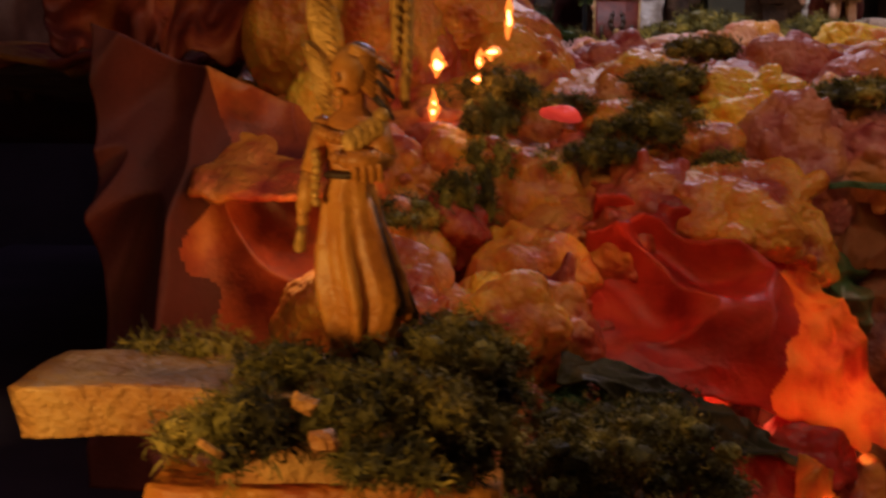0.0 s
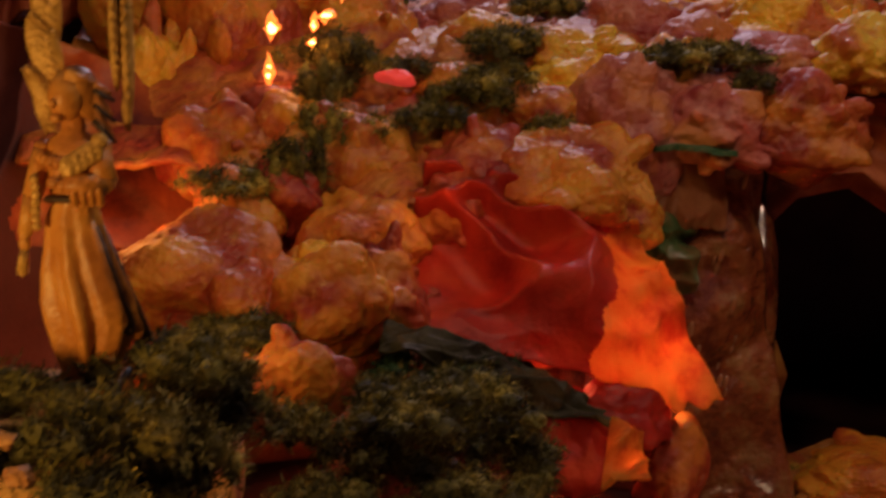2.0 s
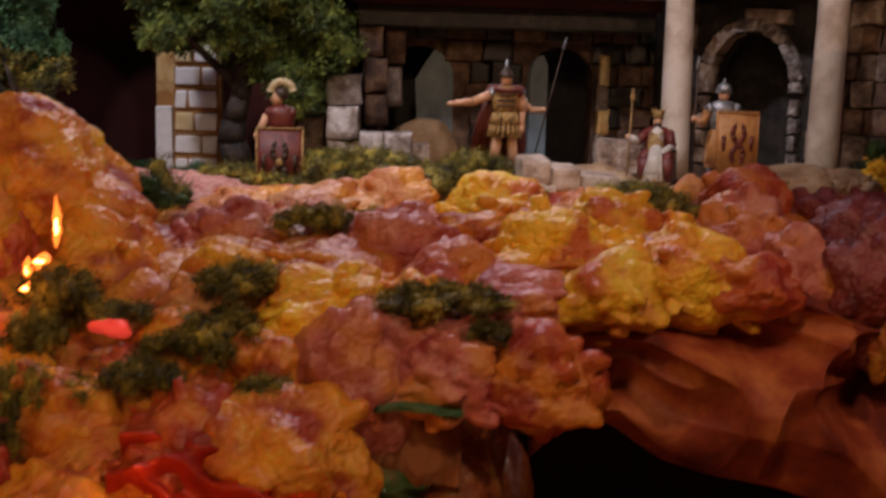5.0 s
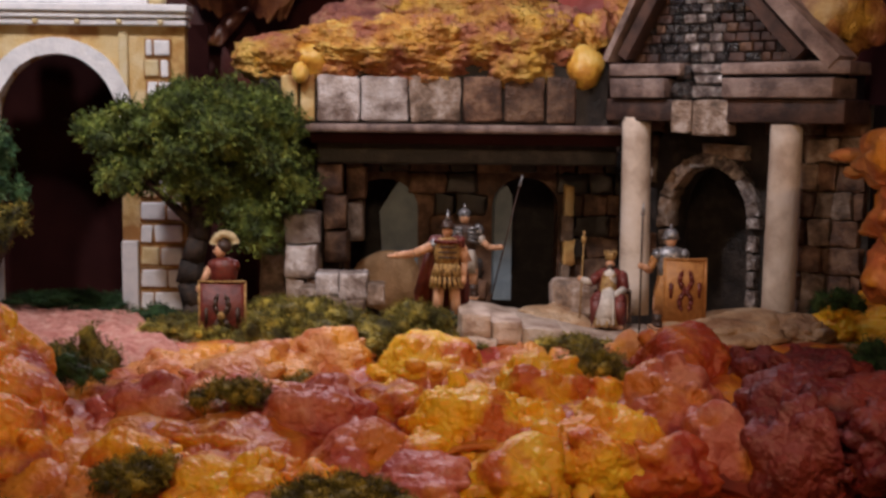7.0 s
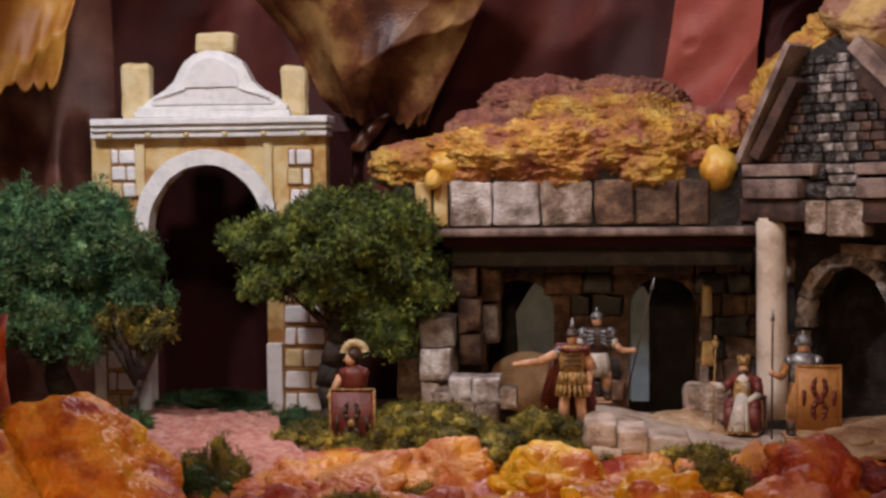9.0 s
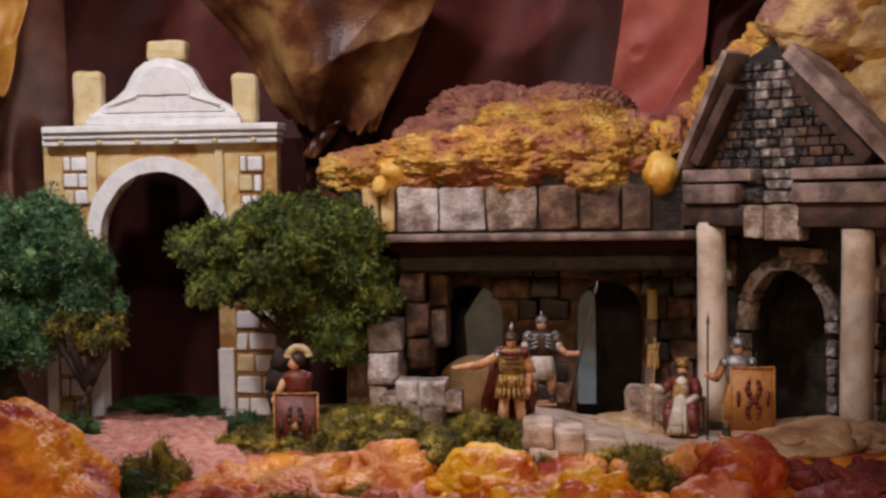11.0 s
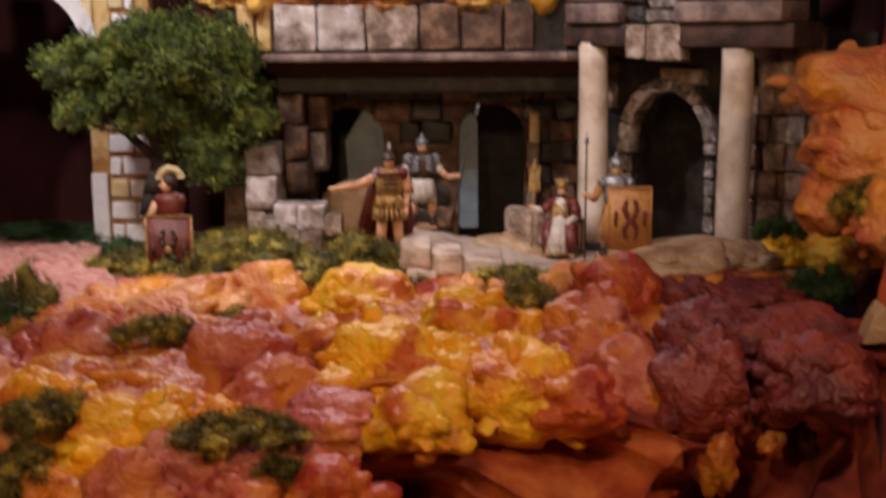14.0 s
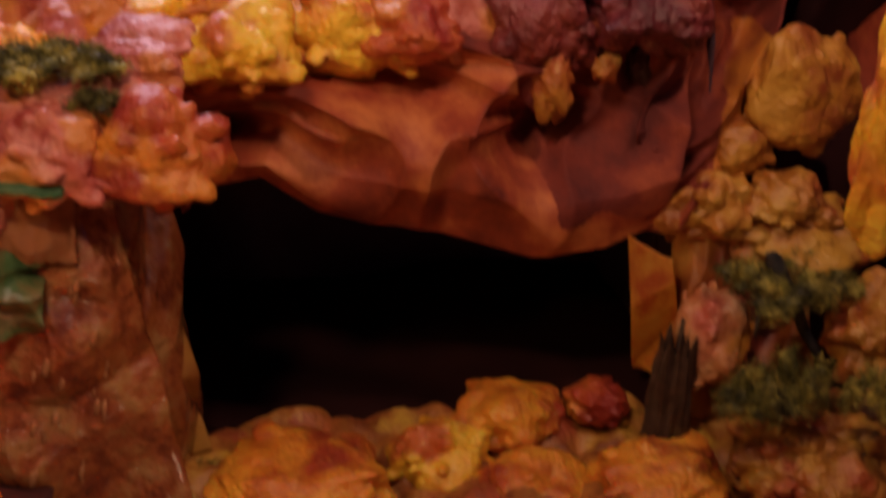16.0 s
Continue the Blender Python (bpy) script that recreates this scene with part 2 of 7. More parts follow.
MOSS_TREE = textured("leaf_green_moss", [(0.024, 0.040, 0.006), (0.078, 0.115, 0.016), (0.22, 0.26, 0.045)], scale=60, rough=0.7, bump=0.1, island=0.6)
MOSS_DARK = textured("dark_green_moss", [(0.010, 0.030, 0.010), (0.022, 0.065, 0.018), (0.05, 0.11, 0.03)], scale=50, rough=0.7, bump=0.1, island=0.6)
MOSS_TEAL = textured("blue_green_moss", [(0.020, 0.072, 0.030), (0.080, 0.195, 0.075), (0.21, 0.33, 0.13)], scale=50, rough=0.7, bump=0.1, island=0.6)
BARK = textured("dark_bark", [(0.010, 0.007, 0.006), (0.03, 0.020, 0.015), (0.07, 0.045, 0.03)], scale=70, rough=0.75, bump=0.9)
PLANKBARK = textured("light_bark", [(0.40, 0.16, 0.03), (0.62, 0.30, 0.06), (0.70, 0.40, 0.10)], scale=50, rough=0.42, bump=1.0, coat=0.3)
WETSTONE = textured("wet_grey_stone", [(0.07, 0.052, 0.048), (0.18, 0.145, 0.13), (0.42, 0.38, 0.36)], scale=110, rough=0.24, bump=1.0, coat=0.5, vary=0.3)
WETBLACK = textured("wet_black_stone", [(0.008, 0.006, 0.006), (0.018, 0.014, 0.013), (0.06, 0.05, 0.048)], scale=110, rough=0.24, bump=1.0, coat=0.5, vary=0.3)
TANFOAM = textured("tan_foam", [(0.34, 0.19, 0.08), (0.56, 0.37, 0.14), (0.70, 0.54, 0.26)], scale=24, rough=0.6, bump=0.5, fine=300, pop=0.5, zones=((0.32, 0.15, 0.10), (0.66, 0.44, 0.12)), dust=(0.78, 0.66, 0.42))
WHITE = textured("white_plaster", [(0.74, 0.76, 0.79), (0.84, 0.85, 0.87), (0.88, 0.89, 0.90)], scale=70, rough=0.6, bump=0.4, vary=0.03)
YELLOW = textured("ochre_plaster", [(0.50, 0.28, 0.08), (0.66, 0.45, 0.17), (0.72, 0.56, 0.28)], scale=24, rough=0.65, bump=0.6, vary=0.06, zones=((0.36, 0.17, 0.045), (0.74, 0.60, 0.34)))
OUTLINE = textured("brown_outline_paint", [(0.24, 0.11, 0.03), (0.40, 0.20, 0.06)], scale=90, rough=0.6, bump=0.4, vary=0.08)
CREAM = textured("cream_plaster", [(0.60, 0.46, 0.22), (0.70, 0.58, 0.32), (0.72, 0.62, 0.40)], scale=40, rough=0.65, bump=0.5, vary=0.05)
STONE = textured("grey_brown_stone", [(0.10, 0.065, 0.045), (0.26, 0.18, 0.13), (0.48, 0.40, 0.35)], scale=60, rough=0.5, bump=1.0, coat=0.15, vary=0.3)
PALESTONE = textured("pale_painted_stone", [(0.16, 0.11, 0.09), (0.48, 0.41, 0.38), (0.76, 0.72, 0.72)], scale=38, rough=0.42, bump=1.0, coat=0.2, vary=0.2)
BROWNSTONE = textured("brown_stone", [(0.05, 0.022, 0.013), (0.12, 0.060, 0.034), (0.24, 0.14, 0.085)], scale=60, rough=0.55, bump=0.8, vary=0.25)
# black of mortar and soot; also painted shade inside and under parts of buildings
SOOT_AND_SHADE = textured("mortar_and_shade_black", [(0.006, 0.005, 0.005), (0.014, 0.010, 0.009), (0.04, 0.03, 0.026)], scale=60, rough=0.42, bump=0.5, coat=0.15)
TIMBER = textured("taupe_painted_beam", [(0.12, 0.080, 0.070), (0.25, 0.175, 0.150), (0.38, 0.285, 0.245)], scale=45, rough=0.55, bump=0.6, vary=0.12)
DARKBEAM = textured("brown_beam", [(0.025, 0.012, 0.010), (0.06, 0.03, 0.022), (0.10, 0.05, 0.035)], scale=45, rough=0.6, bump=0.4, vary=0.1)
COLUMN = textured("grey_plaster_column", [(0.46, 0.35, 0.27), (0.64, 0.53, 0.43), (0.70, 0.60, 0.52)], scale=25, rough=0.55, bump=0.4, vary=0.05)
ROOFFOAM = textured("yellow_roof_foam", [(0.36, 0.13, 0.03), (0.58, 0.29, 0.055), (0.74, 0.50, 0.12)], scale=34, rough=0.6, bump=1.0, fine=420, pop=1.2, zones=((0.42, 0.15, 0.085), (0.70, 0.42, 0.06)))
ROOFYELLOW = textured("smooth_yellow_foam", [(0.52, 0.22, 0.025), (0.72, 0.40, 0.05), (0.80, 0.54, 0.14)], scale=40, rough=0.45, bump=0.3, coat=0.1)
ROOFPINK = textured("mauve_roof_foam", [(0.20, 0.065, 0.052), (0.36, 0.135, 0.095), (0.46, 0.25, 0.14)], scale=50, rough=0.7, bump=1.0, fine=700, pop=1.2)
PANE = textured("blue_grey_panel", [(0.15, 0.20, 0.24), (0.30, 0.38, 0.43)], scale=18, rough=0.5, bump=0.1, vary=0.05)
SKIN = textured("painted_tan", [(0.52, 0.27, 0.15), (0.64, 0.37, 0.22)], scale=200, rough=0.5, bump=0.1, vary=0.05)
GOLDPAINT = textured("gold_paint", [(0.20, 0.10, 0.03), (0.52, 0.33, 0.11)], scale=420, rough=0.45, bump=0.5, metal=0.15, vary=0.05)
OLDGOLD = textured("ochre_gold_glaze", [(0.48, 0.165, 0.012), (0.70, 0.28, 0.02), (0.80, 0.39, 0.045)], scale=60, rough=0.42, bump=0.3, coat=0.12, metal=0.0, vary=0.03)
WINGGOLD = textured("gold_leaf", [(0.56, 0.30, 0.04), (0.86, 0.52, 0.10)], scale=200, rough=0.34, bump=0.4, metal=0.12, vary=0.03)
SILVER = textured("silver_paint", [(0.12, 0.12, 0.13), (0.40, 0.40, 0.42)], scale=260, rough=0.36, bump=0.4, metal=0.6, vary=0.05)
CLOAK = textured("dark_red_paint", [(0.09, 0.015, 0.012), (0.17, 0.03, 0.02)], scale=120, rough=0.5, bump=0.2, vary=0.05)
REDPAINT = textured("red_paint", [(0.085, 0.012, 0.008), (0.17, 0.026, 0.014)], scale=150, rough=0.45, bump=0.3, vary=0.05)
CREST = textured("cream_crest_paint", [(0.42, 0.32, 0.16), (0.62, 0.52, 0.30)], scale=260, rough=0.6, bump=0.5, vary=0.05)
BOOT = textured("dark_green_paint", [(0.020, 0.028, 0.018), (0.05, 0.055, 0.035)], scale=150, rough=0.5, bump=0.3, vary=0.05)
CLOTH = textured("pale_cloth_paint", [(0.44, 0.38, 0.32), (0.66, 0.60, 0.54)], scale=180, rough=0.55, bump=0.3, vary=0.05)
ORANGEPAINT = textured("orange_tan_paint", [(0.36, 0.15, 0.04), (0.50, 0.24, 0.07)], scale=180, rough=0.5, bump=0.3, vary=0.05)
BROWNPAINT = textured("dark_brown_paint", [(0.03, 0.015, 0.01), (0.07, 0.035, 0.02)], scale=150, rough=0.5, bump=0.3, vary=0.05)
for m in (CAVE_SHADE, SHADE_MAROON):
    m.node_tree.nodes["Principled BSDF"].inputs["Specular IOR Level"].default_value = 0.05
FLAME = glowing("lit_bulb", (1.0, 0.22, 0.02), 2.6)
FLAMECORE = glowing("lit_bulb_core", (1.0, 0.55, 0.12), 12)
EMBER = glowing("lit_red_glass", (1.0, 0.07, 0.04), 0.55)
ROOM = textured("dark_room_paint", [(0.16, 0.12, 0.14), (0.24, 0.18, 0.20)], scale=4, rough=0.8, bump=0.1)
from mathutils.bvhtree import BVHTree


# ---- building helpers ----
def part(name, bm, mats, parent=None, label="", smooth=True):
    """Link a bmesh as one mesh object, under a thing or on its own."""
    me = bpy.data.meshes.new(name)
    bm.to_mesh(me)
    bm.free()
    for m in mats if isinstance(mats, (list, tuple)) else [mats]:
        me.materials.append(m)
    if smooth:
        me.shade_smooth()
    ob = new(name, me)
    ob.parent = parent
    return tagged(ob, label)


def thing(name, x, y, z, label, category, group="", kind="", rz=0.0):
    ob = new(name)
    ob.empty_display_size = 0.01
    ob.matrix_world = pose(x, y, z, 0, 0, rz)
    return tagged(ob, label, category, group, kind)


def fbm(p, octaves=3):
    v, a = 0.0, 1.0
    for _ in range(octaves):
        v += a * noise.noise(p)
        p, a = p * 2.03, a * 0.5
    return v


def paint(faces, index):
    for f in faces:
        f.material_index = index


def faces_of(verts):
    return {f for v in verts for f in v.link_faces}


def ell(bm, c, r, index=0, sub=2, turn=None):
    m = Matrix.Translation(c) @ (turn.to_4x4() if turn else Matrix()) @ Matrix.Diagonal((*r, 1))
    paint(faces_of(bmesh.ops.create_icosphere(bm, subdivisions=sub, radius=1, matrix=m)["verts"]), index)


def limb(bm, p, q, r0, r1, index=0, seg=10):
    """A tapered limb with round ends from p to q."""
    p, q = Vector(p), Vector(q)
    m = Matrix.Translation((p + q) / 2) @ (q - p).to_track_quat("Z", "Y").to_matrix().to_4x4()
    made = bmesh.ops.create_cone(bm, cap_ends=True, segments=seg, radius1=r0, radius2=r1, depth=(q - p).length, matrix=m)
    paint(faces_of(made["verts"]), index)
    ell(bm, p, (r0,) * 3, index, 1)
    ell(bm, q, (r1,) * 3, index, 1)


def lathe(bm, c, profile, index=0, seg=24, pleats=0, depth=0.0, squash=0.75):
    """A turned body from (radius, height) rows, with pleats that deepen downwards."""
    rings = []
    n = len(profile)
    for k, (r, z) in enumerate(profile):
        ring = []
        for j in range(seg):
            a = 2 * math.pi * j / seg
            rr = r * (1 + depth * (1 - k / max(1, n - 1)) * math.cos(pleats * a)) if pleats else r
            ring.append(bm.verts.new((c[0] + rr * math.cos(a), c[1] + squash * rr * math.sin(a), c[2] + z)))
        rings.append(ring)
    made = []
    for a, b in zip(rings, rings[1:]):
        for j in range(seg):
            made.append(bm.faces.new((a[j], a[(j + 1) % seg], b[(j + 1) % seg], b[j])))
    made += [bm.faces.new(rings[0][::-1]), bm.faces.new(rings[-1])]
    paint(made, index)


def block(bm, x0, x1, y0, y1, z0, z1, index=0, bevel=0.0, wobble=0.0, seed=0):
    """A box with bevelled, slightly uneven edges."""
    m = Matrix.Translation(((x0 + x1) / 2, (y0 + y1) / 2, (z0 + z1) / 2)) @ Matrix.Diagonal((x1 - x0, y1 - y0, z1 - z0, 1))
    verts = bmesh.ops.create_cube(bm, size=1, matrix=m)["verts"]
    faces = list(faces_of(verts))
    if bevel:
        edges = {e for f in faces for e in f.edges}
        got = bmesh.ops.bevel(bm, geom=list(edges), offset=bevel, segments=2, affect="EDGES", profile=0.5)
        faces = set(got["faces"]) | {f for f in faces if f.is_valid}
        verts = {v for f in faces for v in f.verts}
    if wobble:
        for v in verts:
            v.co += noise.noise_vector(v.co * 60 + Vector((seed, seed * 1.7, 0))) * wobble
    paint(faces, index)


def slab_from_outline(bm, outline, y0, y1, index=0):
    """A thick plate from an outline of (x, z), between the depths y0 and y1."""
    face = bm.faces.new([bm.verts.new((x, y0, z)) for x, z in outline])
    face.material_index = index
    got = bmesh.ops.extrude_face_region(bm, geom=[face])
    bmesh.ops.translate(bm, vec=(0, y1 - y0, 0), verts=[v for v in got["geom"] if isinstance(v, bmesh.types.BMVert)])
    bmesh.ops.recalc_face_normals(bm, faces=bm.faces[:])


def arch(cx, half, spring, rise, steps=14):
    """Points of an arch from its right foot over the crown to its left foot."""
    return [(cx + half * math.cos(math.pi * k / steps), spring + rise * math.sin(math.pi * k / steps)) for k in range(steps + 1)]


ROCK_LABELS = {
    "amber_foam": "lumpy amber-painted foam rock with glossy top",
    "golden_foam": "golden-yellow painted foam rock with rough bubbly skin",
    "rose_foam": "rose-pink painted foam rock with pale shiny crest",
    "peach_foam": "peach-coloured painted foam rock on the slope",
    "rust_foam": "rust-red painted foam rock with rounded lobes",
    "plum_foam": "dark plum-red painted foam rock with wrinkled skin",
    "sand_foam": "sandy beige painted foam rock beside the temple",
    "ochre_foam": "ochre painted foam rock by the dark cave",
    "smooth_ochre_foam": "large smooth ochre foam rock with shallow hollows",
    "tan_foam": "smooth tan and yellow foam boulder with small holes",
    "crimson_paper": "deep red boulder of painted paper lit from below",
}


def dome(p):
    """Height of a packing of round lobes at p, from 0 in the creases to 1 on the crests."""
    d = noise.voronoi(p)[0][0]
    return math.sqrt(max(0.0, 1 - min(1.0, d * d / 0.62)))


ROCKS = []


LOBES = {}
CRUST = {"golden_foam": 0.6, "plum_foam": 1.0, "ochre_foam": 1.0, "rose_foam": 0.5, "peach_foam": 0.3, "amber_foam": 0.12, "rust_foam": 0.4, "sand_foam": 0.1, "tan_foam": 0.0, "smooth_ochre_foam": 0.05, "crimson_paper": 0.0}


def lobed_ball(sub, seed, crust):
    """Directions of a fine ball and the reach of a heap of overlapping round lobes along each of them."""
    if sub not in LOBES:
        bm = bmesh.new()
        bmesh.ops.create_icosphere(bm, subdivisions=sub, radius=1)
        LOBES[sub] = ([v.co.normalized() for v in bm.verts], [tuple(v.index for v in f.verts) for f in bm.faces])
        bm.free()
    ways, faces = LOBES[sub]
    rng = random.Random(seed * 17 + 3)
    n = np.array([tuple(w) for w in ways])
    reach = np.full(len(n), 0.74) ** 14
    for count, out, size in ((8, (0.28, 0.50), (0.42, 0.60)), (4 + 14 * crust, (0.50 + 0.12 * crust, 0.68 + 0.15 * crust), (0.18, 0.32)), (44 * crust, (0.80, 0.95), (0.08, 0.17))):
        for _ in range(int(count)):
            d = Vector((rng.gauss(0, 1), rng.gauss(0, 1), rng.gauss(0.25, 0.9))).normalized() * rng.uniform(*out)
            r = rng.uniform(*size)
            along_ray = n @ np.array(tuple(d))
            inside = r * r - d.length_squared + along_ray ** 2
            hit = (inside > 0) & (along_ray > 0)
            reach[hit] += (along_ray[hit] + np.sqrt(inside[hit])) ** 14
    return ways, faces, reach ** (1 / 14)


def rock(x, y, z, sx, sy, sz, mat, seed):
    """A foam rock: a heap of smooth round lobes with patches of fine bubbles, flaring into its neighbours below."""
    crust = CRUST.get(mat.name, 0.5)
    ways, faces, reach = lobed_ball(6 if sx > 0.034 else 5 if sx > 0.016 else 4, seed, crust)
    ROCKS.append((x, y, z, sx, mat))
    o = Vector((seed * 7.3, seed * 3.1, seed * 5.7))
    size = max(sx, sz) / 0.03
    verts = []
    for n, far in zip(ways, reach):
        patch = min(1.0, max(0.0, 0.45 + 1.9 * noise.noise(n * 1.7 + o * 1.3)))
        k = float(far) * (1.02 + 0.26 * noise.noise(n * 1.3 + o) + 0.10 * noise.noise(n * 3.1 + o)) + patch * (0.25 + crust) * (0.06 * dome(n * 6.0 * size + o) + 0.05 * dome(n * 13.0 * size + o)) + 0.022 * fbm(n * 9.0 * size + o, 2) - 0.03
        foot = 1.0 + 0.22 * min(1.0, max(0.0, 0.25 - n.z))
        verts.append((n.x * k * sx * foot * 1.10, n.y * k * sy * foot * 1.12, n.z * k * sz * (1.44 if y > 0.10 and x < 0.26 and z > -0.15 else 1.04)))
    me = bpy.data.meshes.new("rock")
    me.from_pydata(verts, [], faces)
    me.materials.append(mat)
    me.shade_smooth()
    ob = new("rock", me)
    ob.matrix_world = pose(x, y, z - (0.40 * sz if y > 0.10 and x < 0.26 and z > -0.15 else 0.0), 0, 0, 0)
    return tagged(ob, ROCK_LABELS[mat.name], "rock", "rocks of the hillside")


def strands(rng, n, spread, length, width, verts, faces):
    """Curled, forked sprigs of lichen moss; spread gives a root and an outward way."""
    for _ in range(n):
        p, way = spread()
        way = (way + Vector((rng.gauss(0, 0.7), rng.gauss(0, 0.7), rng.gauss(0.1, 0.6)))).normalized()
        side = way.cross(Vector((rng.gauss(0, 1), rng.gauss(0, 1), rng.gauss(0, 1)))).normalized() * (width * rng.uniform(0.6, 1.3))
        step = length * rng.uniform(0.18, 0.42)
        i = len(verts)
        for k in range(4):
            s = side * (0.6, 1.0, 1.0, 0.45)[k]
            verts += [p - s, p + s]
            way = (way + Vector((rng.gauss(0, 0.8), rng.gauss(0, 0.8), rng.gauss(0, 0.8)))).normalized()
            if k == 1:
                fork = (way + side.normalized() * rng.choice((-1.2, 1.2))).normalized() * step * 1.6
                verts += [p + fork + side * 0.4]
                tip = len(verts) - 1
            side = (side + way.cross(side) * rng.gauss(0, 0.7)).normalized() * side.length
            p = p + way * step
        # rows: 0 1 | 2 3 (4 = fork tip) | 5 6 | 7 8
        faces += [(i, i + 1, i + 3, i + 2), (i + 2, i + 3, tip), (i + 2, i + 3, i + 6, i + 5), (i + 5, i + 6, i + 8, i + 7)]


def tuft_mesh(name, rng, blobs, density, length, width, mat):
    """One mesh of moss: strands over a few blobs (centre, radii), with a lumpy core inside each."""
    verts, faces = [], []
    for c, r in blobs:
        c, r = Vector(c), Vector(r)
        o = Vector((rng.uniform(0, 90), rng.uniform(0, 90), 0))
        count = int(density * (r.x * r.y + r.x * r.z + r.y * r.z) * 1e4) + 20

        def spread():
            d = Vector((rng.gauss(0, 1), rng.gauss(0, 1), rng.gauss(0, 1))).normalized()
            k = rng.uniform(0.70, 1.0) * (1 + 0.60 * noise.noise(d * 2.2 + o) + 0.25 * noise.noise(d * 5.0 + o))
            return c + Vector((d.x * r.x, d.y * r.y, d.z * r.z)) * k, d

        strands(rng, count, spread, length, width, verts, faces)
        bm = bmesh.new()
        bmesh.ops.create_icosphere(bm, subdivisions=2, radius=1)
        i = len(verts)
        for v in bm.verts:
            k = 0.74 * (1 + 0.5 * noise.noise(v.co * 2.5 + o))
            verts.append(c + Vector((v.co.x * r.x, v.co.y * r.y, v.co.z * r.z)) * k)
        faces += [tuple(i + v.index for v in f.verts) for f in bm.faces]
        bm.free()
    me = bpy.data.meshes.new(name)
    me.from_pydata(verts, [], faces)
    me.materials.append(mat)
    return new(name, me)


MOSS_LABELS = {"olive_moss": "tuft of dried olive-green moss on the rocks", "dark_green_moss": "clump of dark green moss between rocks", "blue_green_moss": "clump of blue-green dyed moss"}
moss_rng = random.Random(5)


def near_moss(x, y, z, sx, sy, sz, mat):
    """Moss close to the eye, of finer and denser strands."""
    return moss(x, y, z, sx, sy, sz, mat, 170.0, 0.0044, 0.00020)


def moss(x, y, z, sx, sy, sz, mat, density=75.0, length=0.0055, width=0.00030):
    rng = moss_rng
    blobs = []
    for _ in range(26):
        a, k, g = rng.uniform(0, 2 * math.pi), math.sqrt(rng.random()), rng.uniform(0.13, 0.30)
        k *= 1.0 + 0.25 * math.sin(3 * a + x * 90)
        blobs.append(((sx * k * 0.95 * math.cos(a), sy * k * 0.95 * math.sin(a), sz * (rng.uniform(-0.40, 0.45) * (1 - 0.6 * k) - 0.35 * k)), (sx * g, sy * g, sz * g * 1.5)))
    ob = tuft_mesh("moss_clump", rng, blobs, density, length, width, mat)
    ob.matrix_world = pose(x, y, z)
    return tagged(ob, MOSS_LABELS[mat.name], "moss", "moss on the hillside")


def zigzag(w):
    return abs((w % 1.0) - 0.5) * 2


def along(points, u):
    """The point at the share u of a row of points."""
    w = min(u * (len(points) - 1), len(points) - 1.0001)
    i = int(w)
    return Vector(points[i]).lerp(Vector(points[i + 1]), w - i)


